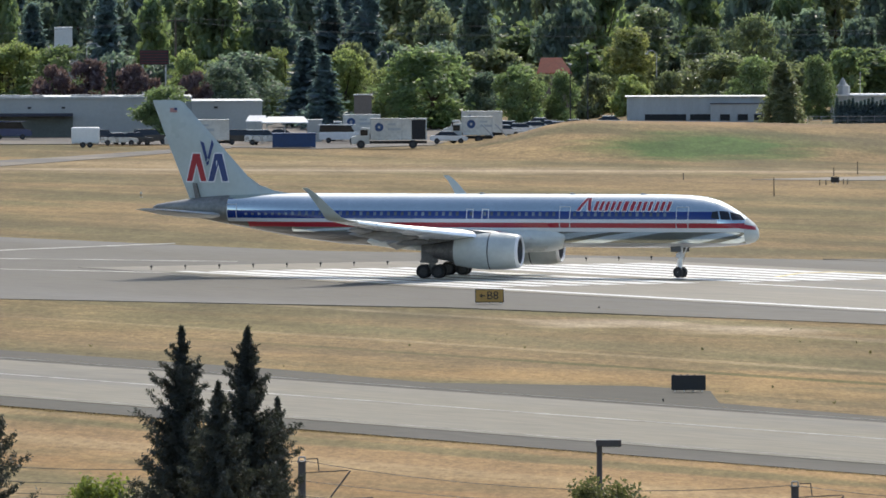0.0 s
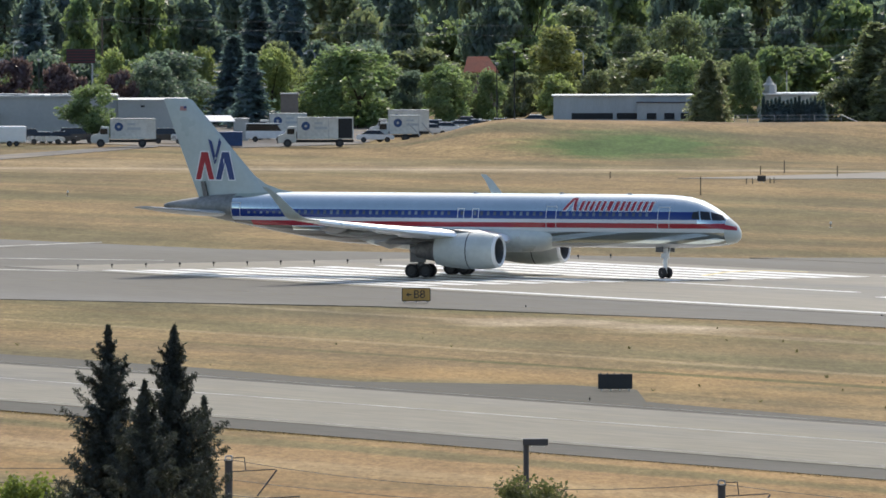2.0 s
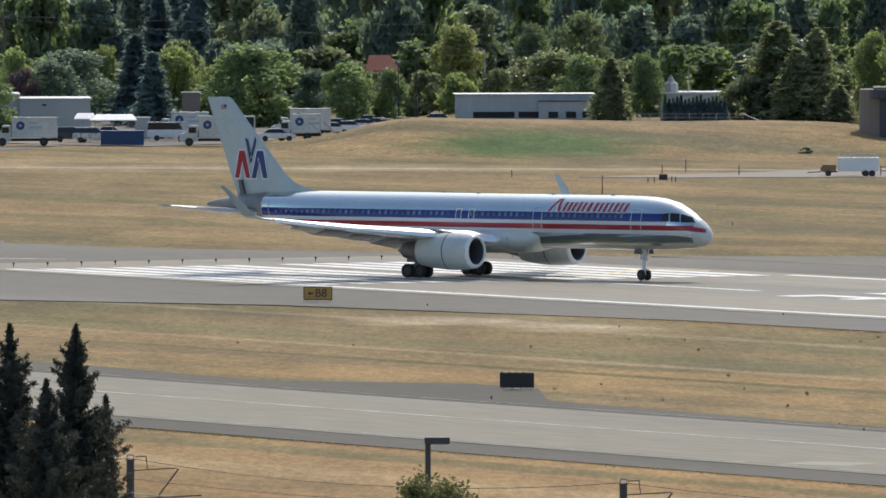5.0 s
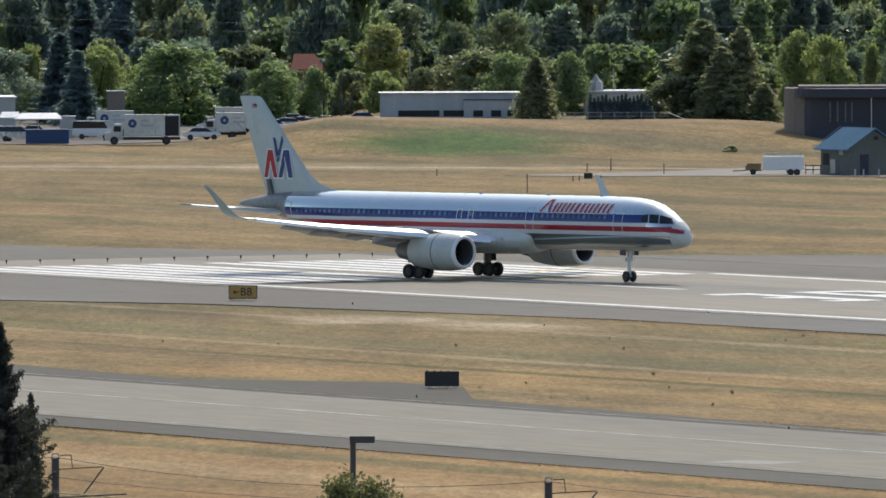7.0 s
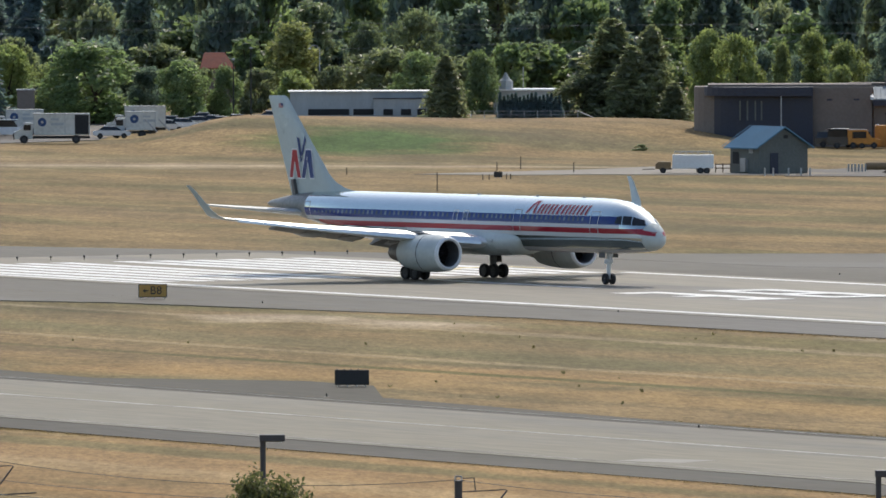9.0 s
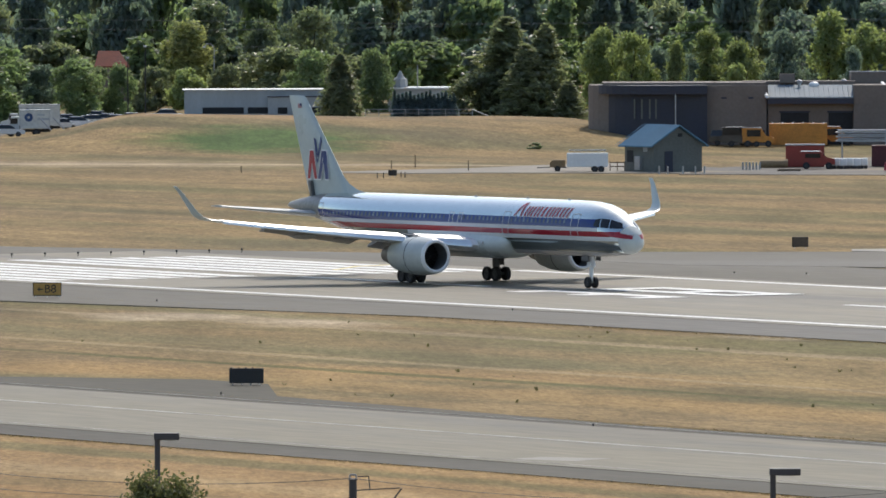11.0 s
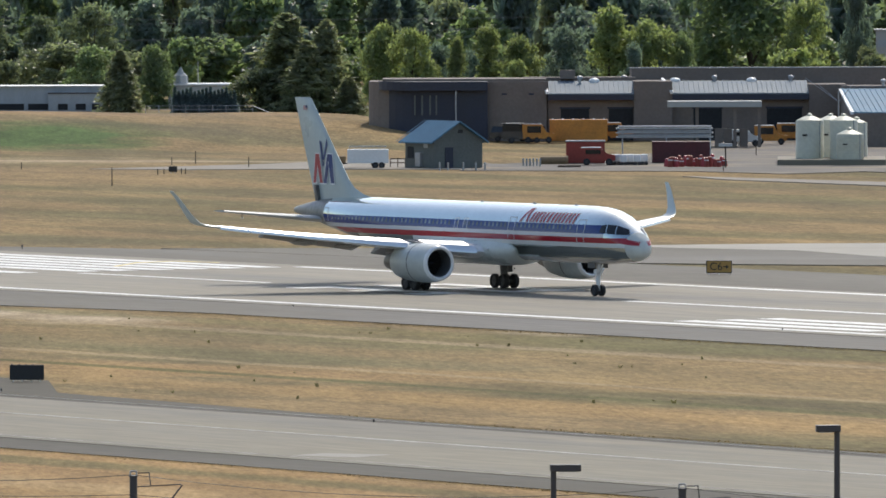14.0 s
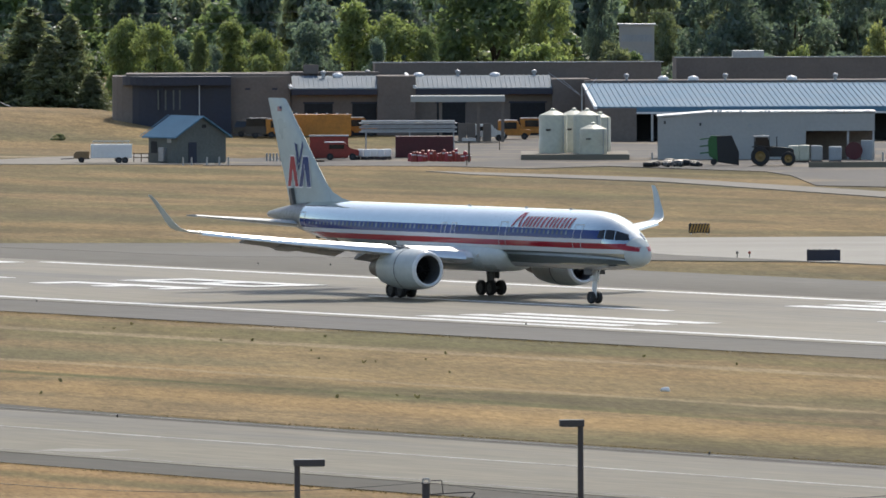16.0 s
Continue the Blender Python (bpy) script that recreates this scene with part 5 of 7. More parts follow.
piece("wall", shop, TANWALL, wx(2604), wx(2672), 0, 12, 0, 6.3, "brown block between the bays")
piece("wall", shop, TANWALL, wx(2294), wx(2806), 12, 22, 0, 8.0, "taller brown rear block")
piece("wall", shop, TANWALL, wx(2842), wx(3420), 24, 34, 0, 8.3, "taller brown rear block")
piece("wall", shop, TANWALL, wx(2100), wx(2300), 8, 14, 0, 7.05)
piece("coping", shop, GALV, wx(2290), wx(2810), 11.9, 12.2, 8.0, 8.12)
piece("coping", shop, GALV, wx(2838), wx(3420), 23.9, 24.2, 8.3, 8.42)
for x, y, d in ((2200, 5.5, 0), (2226, 6.5, 1), (2370, 7, 1), (2440, 7, 0), (2506, 7, 1), (2576, 7, 0), (2280, 9, 0)):
    roof_vent(shop, wx(x), y, 6.75, bool(d))
piece("roof_unit", shop, TANWALL, wx(2165), wx(2192), 7, 8.5, 6.9, 7.9, "boxy roof unit")
# big hall with the wide blue roof, standing further forward
bm = loft(bmesh.new(), [[(x, -38.2, 0), (x, -2, 0), (x, -2, 5.6), (x, -38.2, 3.72)] for x in (wx(2660), wx(2727))])
part("wall", bm, TANWALL, shop, "brown side wall of the wide hall")
wave_roof(shop, wx(2658), wx(3420), -38, 3.85, -2, 5.85, BLUEROOF, "wide blue standing-seam metal roof", 0.6)
bm = bmesh.new()
loft(bm, [[(wx(2660), -2, 5.7), (wx(2658) + .1, -38, 3.6), (wx(2658) + .1, -38, 3.9), (wx(2660), -2, 5.85)], [(wx(2660) - .3, -2, 5.7), (wx(2658) - .25, -38, 3.6), (wx(2658) - .25, -38, 3.9), (wx(2660) - .3, -2, 5.85)]])
part("rake", bm, WHITEPAINT, shop, "white roof edge trim")
piece("eave_fascia", shop, BLUEROOF, wx(2727), wx(3420), -38.3, -38.05, 3.3, 3.8, "blue eave band")
piece("gutter", shop, WHITEPAINT, wx(2727), wx(3420), -38.35, -38.1, 3.08, 3.28, "white gutter line")
# back wall blackened to paint in the shade of the bays
piece("wall", shop, DARK, wx(2727), wx(3420), -30, -29.6, 0, 3.6, "back of the open bays, coloured black as shade")
piece("post", shop, GALV, wx(2752), wx(2752) + .25, -38.2, -37.9, 0, 3.2)
piece("post", shop, GALV, wx(3185), wx(3185) + .25, -38.2, -37.9, 0, 3.2)
piece("wall", shop, TANWALL, wx(2660), wx(3420), -2, 6, 0, 6.15, "brown parapet above the wide roof")
for x, d in ((2735, 0), (2800, 1), (2853, 1), (2910, 0), (3028, 1), (3105, 0)):
    roof_vent(shop, wx(x), -1, 6.4, bool(d))
piece("roof_unit", shop, GALV, wx(2945), wx(3001), 25, 28, 8.3, 9.1, "grey roof unit")

# fuel canopy in front of the bays
canopy = thing("fuel_canopy", lot(2353, 1312), "flat pale canopy on posts over fuel pumps", "canopy")
k = 1312 * STEP
piece("roof", canopy, WHITEWALL, 0, 167 * k, 0, 6, 4.45, 5.1, "pale flat canopy edge", 0.05)
for x in (50, 117, 160):
    piece("post", canopy, TANWALL, x * k, x * k + 0.35, 0.6, 0.95, 0, 4.45)
for x in (84, 100, 128):
    piece("pump", canopy, TANWALL, x * k, x * k + 0.9, 1.5, 2.3, 0.1, 2.1, "brown fuel pump cabinet", 0.05)
piece("kerb", canopy, CONCRETE, 70 * k, 125 * k, 0.6, 3, 0, 0.15)

# white low building
K2 = 1226 * STEP
white = thing("storage_building", lot(2790, 1226), "low dirty-white storage building with an open corner", "building")
piece("wall", white, WHITEWALL, 0, 262 * K2, 0, 9, 0, 4.35, "dirty white front wall")
piece("wall", white, WHITEWALL, 262 * K2, 384 * K2, 0, 9, 2.95, 4.75, "dirty white wall over the open corner")
bm = prism(bmesh.new(), [(-.1, 4.35), (90 * K2, 4.75), (384 * K2 + .1, 4.82), (384 * K2 + .1, 4.95), (90 * K2, 4.92), (-.1, 4.5)], -0.15, 9.2)
part("roof_edge", bm, GALV, white, "grey metal roof edge")
bm = prism(bmesh.new(), [(0, 4.3), (90 * K2, 4.76), (262 * K2, 4.8), (262 * K2, 4.3)], -0.003, 9)
part("wall", bm, WHITEWALL, white)
piece("wall", white, TANWALL, 262 * K2, 384 * K2, 5, 5.3, 0, 2.95, "shaded wall in the open corner")
for x in (335, 380):
    piece("post", white, GALV, x * K2, x * K2 + .2, 0.1, 0.3, 0, 2.95)
for x, z in ((11, 3.7), (74, 3.5)):
    piece("wall_lamp", white, BLACK, x * K2, x * K2 + .18, -.15, 0, z, z + .3)
bm = lathe(bmesh.new(), (163 * K2, -0.02, 3.5), [(-0.1, 0.22), (0.0, 0.22)], 12, "y")
part("wall_fan", bm, GALV, white, "round grey wall fan")
gen = random.Random(5)
for k in range(34):
    x = 95 + k * 8.4 + gen.uniform(-2, 2)
    bm = box(bmesh.new(), x * K2, (x + gen.uniform(2, 5)) * K2, 0.3, 0.6, 4.9, 4.98 + gen.uniform(0.02, 0.1))
    part("roof_clip", bm, WHITEPAINT, white)


# ---- tanks ----
def make_tank(x, r, dia, h, label):
    t = thing("storage_tank", lot(x, r, 0.45), label, "tank", "cream storage tanks")
    R = dia / 2
    bm = lathe(bmesh.new(), (0, 0, 0), [(0, R), (h * 0.33, R * 1.01), (h * 0.34, R * 0.99), (h * .66, R * 1.01), (h * 0.67, R * .99), (h * 0.95, R), (h, R * 0.95), (h * 1.0 + R * 0.22, R * 0.45), (h + R * 0.3, R * 0.25)], 28, "z")
    part("body", bm, TANKWHITE, t, smooth=True)
    bm = lathe(bmesh.new(), (0, 0, h + R * 0.3), [(0, 0.28), (0.15, 0.28), (0.2, 0.2), (0.28, 0.05)], 12, "z")
    part("lid", bm, TANKWHITE, t, smooth=True)
    piece("plate", t, BLACK, -0.75, -0.25, -R - 0.0, -R + 0.12, h * 0.60, h * 0.65, "small dark label bar")
    rod_bm = rod(bmesh.new(), (R * 0.72, -R * 0.72, 0), (R * 0.72, -R * 0.72, h), 0.05)
    part("pipe", rod_bm, GALV, t)
    return t


for x, r, dia, h in ((2605, 1232, 2.9, 4.1), (2642, 1238, 2.9, 4.0), (2665, 1231, 2.9, 4.1), (2688, 1240, 2.2, 3.7), (2676, 1227.5, 2.85, 2.75)):
    make_tank(x, r, dia, h, "cream plastic storage tank on a concrete plinth" if h > 3 else "short cream plastic tank on a concrete plinth")
pl = thing("tank_plinth", lot(2548, 1225), "low grey concrete plinth under the tanks", "plinth")
piece("slab", pl, CONCRETE, 0, 11.1, 0, 17, 0, 0.62, "", 0.04)
mast = thing("antenna_mast", lot(2656, 1290), "thin mast with spread wires above the tanks", "mast")
for p, q in (((0, 0, 0), (0, 0, 6.6)), ((0, 0, 5.4), (-3.6, 0, 8.0)), ((0, 0, 5.4), (1.6, 0, 7.4)), ((-.2, 0, 5.6), (-2.2, 0, 7.3))):
    part("pole", rod(bmesh.new(), p, q, 0.07 if p[2] == 0 else 0.035, None, 6), GALV, mast)

# ---- hut ----
hut = thing("utility_hut", lot(1940, 1216, 0, 31), "small grey-green hut with a blue metal gable roof", "building")
W, L, H, RZ = 5.75, 5.7, 2.9, 4.7
bm = prism(bmesh.new(), [(0, 0), (W, 0), (W, H), (W / 2, RZ - 0.1), (0, H)], 0, L)
part("wall", bm, GREENWALL, hut, "grey-green block walls")
for sgn in (0, 1):
    bm = bmesh.new()
    e = -0.55 if sgn == 0 else W + 0.55
    loft(bm, [[(e, -0.45, H - 0.35), (W / 2, -0.45, RZ), (W / 2, -0.45, RZ + 0.12), (e, -0.45, H - 0.22)], [(e, L + .45, H - 0.35), (W / 2, L + .45, RZ), (W / 2, L + .45, RZ + 0.12), (e, L + .45, H - 0.22)]])
    rf = part("roof", bm, BLUEROOF, hut, "blue metal roof slope")
    for i in range(13):
        y = -0.3 + i * 0.57
        bm = bmesh.new()
        loft(bm, [[(e, y - .03, H - .22), (e, y + .03, H - .22), (e, y + .03, H - .16), (e, y - .03, H - .16)], [(W / 2, y - .03, RZ + .12), (W / 2, y + .03, RZ + .12), (W / 2, y + .03, RZ + .18), (W / 2, y - .03, RZ + .18)]])
        part("seam", bm, BLUEROOF, rf)
piece("door", hut, NAVY, 1.3, 2.25, -0.06, 0.02, 0, 2.15, "dark blue door")
piece("vent", hut, BLACK, 2.9, 3.4, -0.05, 0.02, 3.6, 3.95)
piece("notice", hut, WHITEWALL, -0.05, 0.02, 1.2, 2.0, 2.1, 2.6, "pale notice board")
piece("cabinet", hut, GALV, -0.35, 0.0, 2.2, 3.2, 0.2, 1.6, "grey metal wall cabinet")
piece("window", hut, DARK, -0.04, 0.02, 4.0, 5.2, 1.0, 2.2, "dark window")


def make_bollard(x, r, h=0.9, material=None):
    b = thing("bollard", lot(x, r), "short pale steel bollard beside the yard", "bollard", "yard bollards")
    part("post", lathe(bmesh.new(), (0, 0, 0), [(0, 0.09), (h - .08, 0.09), (h - .02, .07), (h, 0.01)], 8, "z"), material or WHITEWALL, b)


for x in (1950, 1965, 1992, 2014, 2030, 2098, 2104, 2110, 2116, 2122, 2128, 2474, 2480, 2485):
    make_bollard(x, 1208 if x < 2060 else 1225 if x < 2200 else 1320, 0.85)
for x in (2780, 3170, 3188, 3210):
    make_bollard(x, 1218, 0.95)


# ---- vehicles ----
def add_wheels(parent, xs, y0, y1, r=0.33, width=0.22):
    for x in xs:
        for y in (y0, y1):
            bm = lathe(bmesh.new(), (x, y, r), [(-width / 2, r * .55), (-width / 2, r * .9), (-width / 3, r), (width / 3, r), (width / 2, r * .9), (width / 2, r * .55)], 14, "y")
            part("wheel", bm, RUBBER, parent, smooth=True)
            # dark hub colour paints in the shade under the vehicle bodies
            bm = lathe(bmesh.new(), (x, y, r), [(-width * .52, r * .05), (-width * .53, r * .5), (width * .53, r * .5), (width * .52, r * .05)], 10, "y")
            part("hub", bm, HUB, parent)


def make_car(x, r, colour, kind="car", z=None, yaw=0, label=None):
    m = lot(x, r, 0, yaw)
    if z is None:
        m.translation.z = max(relief(m.translation.x, m.translation.y), 0) + 0.05
    c = thing("car" if kind == "car" else kind, m, label or {"white": "white", "silver": "silver grey", "dark": "dark", "blue": "dark blue"}[colour] + " parked " + {"car": "car on worn asphalt", "suv": "sport utility car on worn asphalt", "van": "van on worn asphalt"}[kind], "car", "parked cars")
    if kind == "car":
        low = [(-2.2, .35), (2.2, .35), (2.25, .6), (2.15, .82), (1.1, .95), (-1.5, .98), (-2.2, .9), (-2.28, .55)]
        top = [(-1.65, .96), (1.15, .94), (0.45, 1.42), (-0.95, 1.44)]
    elif kind == "suv":
        low = [(-2.3, .4), (2.3, .4), (2.35, .7), (2.25, 1.0), (1.15, 1.12), (-2.25, 1.15), (-2.35, .7)]
        top = [(-2.2, 1.13), (1.15, 1.11), (0.55, 1.72), (-1.95, 1.74)]
    else:
        low = [(-2.5, .4), (2.5, .4), (2.55, .8), (2.4, 1.15), (1.7, 1.3), (-2.5, 1.3), (-2.55, .8)]
        top = [(-2.5, 1.28), (1.7, 1.28), (1.2, 2.05), (-2.4, 2.15)]
    bm = prism(bmesh.new(), low, -0.88, 0.88)
    bmesh.ops.bevel(bm, geom=list(bm.edges), offset=0.07, segments=2, affect="EDGES")
    part("body", bm, CARS[colour], c, smooth=True)
    bm = loft(bmesh.new(), [[(x0, -0.8, z0) for x0, z0 in top], [(x0 * 1.0, -0.66 if z0 > 1.2 else -0.8, z0) for x0, z0 in top], [(x0, 0.66 if z0 > 1.2 else 0.8, z0) for x0, z0 in top], [(x0, .8, z0) for x0, z0 in top]][1:3])
    part("cabin", bm, GLASSDARK, c, "dark glazed cabin")
    hi = [p for p in top if p[1] > 1.2]
    x0, x1, zt = min(p[0] for p in hi), max(p[0] for p in hi), max(p[1] for p in hi)
    piece("roof", c, CARS[colour], x0 - .05, x1 + .05, -.68, .68, zt - .03, zt + .05, "", 0.03)
    add_wheels(c, (-1.4, 1.4), -.8, .8)
    return c


for x, r, col, kind in ((20, 1440, "blue", "van"), (185, 1405, "dark", "suv"), (212, 1402, "silver", "car"), (240, 1404, "dark", "car"), (268, 1408, "dark", "suv"), (432, 1404, "dark", "suv"), (468, 1402, "silver", "suv"),
                        (500, 1420, "dark", "car"), (584, 1428, "silver", "car"), (603, 1412, "white", "van"), (795, 1406, "white", "car"), (893, 1432, "white", "car"), (922, 1440, "white", "car"), (950, 1446, "silver", "car"),
                        (978, 1450, "silver", "car"), (992, 1440, "white", "car"), (1020, 1452, "silver", "car"), (1050, 1446, "white", "car"), (1082, 1450, "white", "car"), (905, 1460, "white", "car"), (960, 1470, "silver", "car"),
                        (2075, 1344, "dark", "suv"), (2100, 1338, "dark", "van")):
    make_car(x, r, col, kind)


def make_box_truck(x, r, length, label, cab_left=True, open_end=False, box_h=2.35, disc=True):
    """A delivery truck: chassis, cab with windows, box body with a round dark emblem and door frame."""
    t = thing("box_truck", lot(x, r, 0.05), label, "truck", "parked delivery trucks")
    s = -1 if cab_left else 1
    piece("chassis", t, BLACK, -length / 2, length / 2, -0.6, 0.6, 0.55, 0.85, "", 0.03)
    bx0, bx1 = (-length / 2 + 2.1, length / 2) if cab_left else (-length / 2, length / 2 - 2.1)
    body = piece("cargo_box", t, TRUCKWHITE, bx0, bx1, -1.25, 1.25, 0.95, 0.95 + box_h, "white cargo box", 0.05)
    for x0 in (bx0, bx1 - 0.06):
        piece("corner_trim", body, GALV, x0, x0 + 0.06, -1.27, -1.25, 0.95, 0.95 + box_h)
    piece("roof_rail", body, GALV, bx0, bx1, -1.28, -1.25, 0.85 + box_h, 0.96 + box_h)
    if disc:
        bm = lathe(bmesh.new(), (bx0 + 1.0, -1.262, 0.95 + box_h * 0.6), [(0, 0.5), (-0.012, 0.5)], 22, "y")
        part("emblem", bm, BLUEBIN, body, "round dark emblem")
        bm = lathe(bmesh.new(), (bx0 + 1.0, -1.276, 0.95 + box_h * 0.6), [(0, 0.16), (-0.006, 0.16)], 16, "y")
        part("emblem", bm, WHITEWALL, body, "pale middle of the emblem")
        piece("lettering_bar", body, GREYWALL, bx0 + 2.0, bx0 + 3.5, -1.27, -1.255, 0.95 + box_h * 0.45, 0.95 + box_h * 0.57, "grey lettering bar")
        piece("lettering_bar", body, GREYWALL, bx0 + 2.0, bx0 + 2.9, -1.27, -1.255, 0.95 + box_h * 0.68, 0.95 + box_h * 0.78, "grey lettering bar")
    if open_end:
        piece("side_door", body, DARK, bx1 - 1.75, bx1 - 0.15, -1.275, -1.255, 1.05, 0.8 + box_h, "open side door, a black panel for its inner shade")
        piece("panel_seam", body, GALV, bx1 - 2.9, bx1 - 2.84, -1.275, -1.255, 0.95, 0.95 + box_h)
    c0, c1 = (-length / 2 - 0.1, -length / 2 + 2.0) if cab_left else (length / 2 - 2.0, length / 2 + 0.1)
    fx = c0 if cab_left else c1
    bx = c1 if cab_left else c0
    prof = [(fx, 0.5), (bx, 0.5), (bx, 2.35), (fx + (bx - fx) * 0.55, 2.4), (fx + (bx - fx) * 0.42, 1.55), (fx, 1.35)]
    bm = prism(bmesh.new(), prof, -1.05, 1.05)
    bmesh.ops.bevel(bm, geom=list(bm.edges), offset=0.06, segments=2, affect="EDGES")
    cab = part("cab", bm, TRUCKWHITE, t, "white driver's cab", smooth=True)
    w0, w1 = sorted((fx + (bx - fx) * 0.5, fx + (bx - fx) * 0.9))
    piece("side_window", cab, GLASSDARK, w0, w1, -1.08, -1.04, 1.5, 2.15, "dark cab window")
    piece("bumper", cab, BLACK, min(fx, fx + s * .12), max(fx, fx + s * .12), -1.0, 1.0, 0.45, 0.75)
    piece("headlight", cab, LENS, min(fx, fx + s * .05), max(fx, fx + s * .05), -0.95, -0.65, 0.95, 1.15, "clear headlight")
    add_wheels(t, (-length / 2 + 1.0, length / 2 - 1.6) if cab_left else (length / 2 - 1.0, -length / 2 + 1.6), -1.0, 1.0, 0.48, 0.3)
    return t


make_box_truck(350, 1384, 7.4, "white box truck parked with its cab aside")
make_box_truck(625, 1424, 6.6, "white delivery truck parked behind another truck", box_h=2.2)
make_box_truck(838, 1428, 7.0, "white delivery truck parked near the bank", box_h=2.5)
make_box_truck(830, 1408, 5.6, "small white delivery truck with ramp rails", box_h=2.2)

# semi-trailer style box with an open side and a low dark tractor unit
tr = make_box_truck(690, 1380, 8.6, "long white delivery truck with an open side door, a black panel for its inner shade", open_end=True, box_h=2.5)
for x0 in (8.0, 9.6):
    ramp = thing("loading_ramp", lot(838, 1404), "sloping pale metal loading rail", "ramp", "loading ramps")
    part("rail", rod(bmesh.new(), (x0 - 7.0, -1.5, 2.4), (x0 - 5.6, -1.5, 0.9), 0.09, None, 6), GALV, ramp)

bn = thing("container_bin", lot(521, 1384), "blue steel waste container with ribbed sides", "container")
piece("body", bn, BLUEBIN, -2.5, 2.5, 0, 2.2, 0.12, 1.7, "", 0.06)
for i in range(8):
    piece("rib", bn, BLUEBIN, -2.3 + i * 0.62, -2.18 + i * 0.62, -0.1, 0.0, 0.2, 1.6)
piece("rim", bn, BLUEBIN, -2.6, 2.6, -0.12, 2.3, 1.62, 1.76)
cv = thing("covered_trailer", lot(152, 1392), "rounded white covered trailer", "trailer")
piece("body", cv, WHITEPAINT, -1.65, 1.65, 0, 2, 0.45, 2.35, "", 0.22)
add_wheels(cv, (-.3, .5), 0.1, 1.9, .33)


def make_tent(x, r, width, wall, ridge, depth):
    t = thing("canopy_tent", lot(x, r, 0.05), "white peaked canopy shelter on posts", "shelter", "canopy shelters")
    bm = loft(bmesh.new(), [[(-width / 2, 0, wall), (0 - width * .35, depth / 2, ridge), (-width / 2, depth, wall), (-width / 2, depth, wall - .1), (-width * .35, depth / 2, ridge - .1), (-width / 2, 0, wall - .1)],
                            [(width / 2, 0, wall), (width * .4, depth / 2, ridge), (width / 2, depth, wall), (width / 2, depth, wall - .1), (width * .4, depth / 2, ridge - .1), (width / 2, 0, wall - .1)]])
    part("roof", bm, WHITEPAINT, t, "bright white fabric roof")
    for x0 in (-width / 2 + .1, 0, width / 2 - .1):
        for y0 in (.1, depth - .1):
            part("post", rod(bmesh.new(), (x0, y0, 0), (x0, y0, wall), 0.05, None, 6), GALV, t)


make_tent(505, 1412, 5.6, 2.45, 3.1, 4)
make_tent(455, 1418, 2.6, 2.5, 3.15, 3)
piece_wall = thing("white_shed", lot(557, 1420, 0.05), "small plain white site shed", "shed")
piece("wall", piece_wall, WHITEWALL, -.9, .9, 0, 2, 0, 2.5)
piece("roof", piece_wall, GALV, -1, 1, -.1, 2.1, 2.5, 2.62)

# long white building behind the car park
ka = 1452 * STEP
lb = thing("warehouse", lot(-60, 1452), "long pale flat-roofed warehouse behind the car park", "building")
piece("wall", lb, WHITEWALL, 0, 400 * ka, 1.5, 14, 0, 4.7, "pale plain wall")
piece("wall", lb, WHITEWALL, 400 * ka, 525 * ka, 0, 14, 0, 4.25, "pale plain wall standing forward")
piece("parapet", lb, GALV, -.2, 400 * ka + .1, 1.3, 14.2, 4.7, 4.95, "grey roof edge")
piece("parapet", lb, GALV, 400 * ka - .1, 525 * ka + .15, -.15, 14.2, 4.25, 4.42, "grey roof edge")
# dark panel on the wall paints in the shade below the bay roof
piece("loading_bay", lb, GREENWALL, 20 * ka, 190 * ka, 1.3, 1.55, 0, 2.6, "loading bay panel, darkened as shade under its roof")
piece("bay_roof", lb, NAVY, 0, 190 * ka, -0.6, 1.5, 2.6, 2.95)
for x in (110, 170, 440):
    piece("wall_lamp", lb, BLACK, x * ka, x * ka + .45, 1.35 if x < 400 else -.12, 1.5 if x < 400 else 0, 3.5, 3.72)
gen = random.Random(3)
for i in range(12):
    x = gen.uniform(5, 390)
    piece("roof_unit", lb, GALV, x * ka, x * ka + gen.uniform(1, 3), 3, 5, 4.9, 5.0 + gen.uniform(0.02, 0.16))
# grey shed on the bank
ks = 1470 * STEP
sh = thing("long_shed", lot(1110, 1470, 1.35), "long low grey metal shed with a dark band at its foot", "shed")
piece("wall", sh, GREYWALL, 0, 245 * ks, 0, 9, 0, 3.0, "grey sheet-metal wall")
piece("roof", sh, GALV, -.2, 245 * ks + .2, -.25, 9.3, 3.0, 3.14)
piece("annex", sh, GREYWALL, 148 * ks, 243 * ks, -1.2, 0, 0, 2.2, "lower grey annex")
piece("annex_roof", sh, NAVY, 147 * ks, 244 * ks, -1.35, 0, 2.2, 2.32)
for x0, x1 in ((32, 105), (112, 150), (165, 182), (196, 214), (225, 240)):
    piece("opening", sh, DARK, x0 * ks, x1 * ks, -1.3 if x0 > 145 else -.06, -1.18 if x0 > 145 else .02, 0.2, 0.95, "low opening, a black panel for its inner shade")
# fence beyond the bank
fn = thing("chain_fence", lot(1430, 1432, 1.6), "grey chain-link fence along the bank", "fence")
for i in range(9):
    part("post", rod(bmesh.new(), (i * 1.6, 0, -.4), (i * 1.6, 0, 1.1), 0.04, None, 5), GALV, fn)
for z in (0.15, 0.6, 1.05):
    part("wire", rod(bmesh.new(), (0, 0, z), (12.8, 0, z), 0.025, None, 4), GALV, fn)
part("stay", rod(bmesh.new(), (12.8, 0, 1.05), (18.5, -6, -1.3), 0.06, None, 5), GALV, fn)

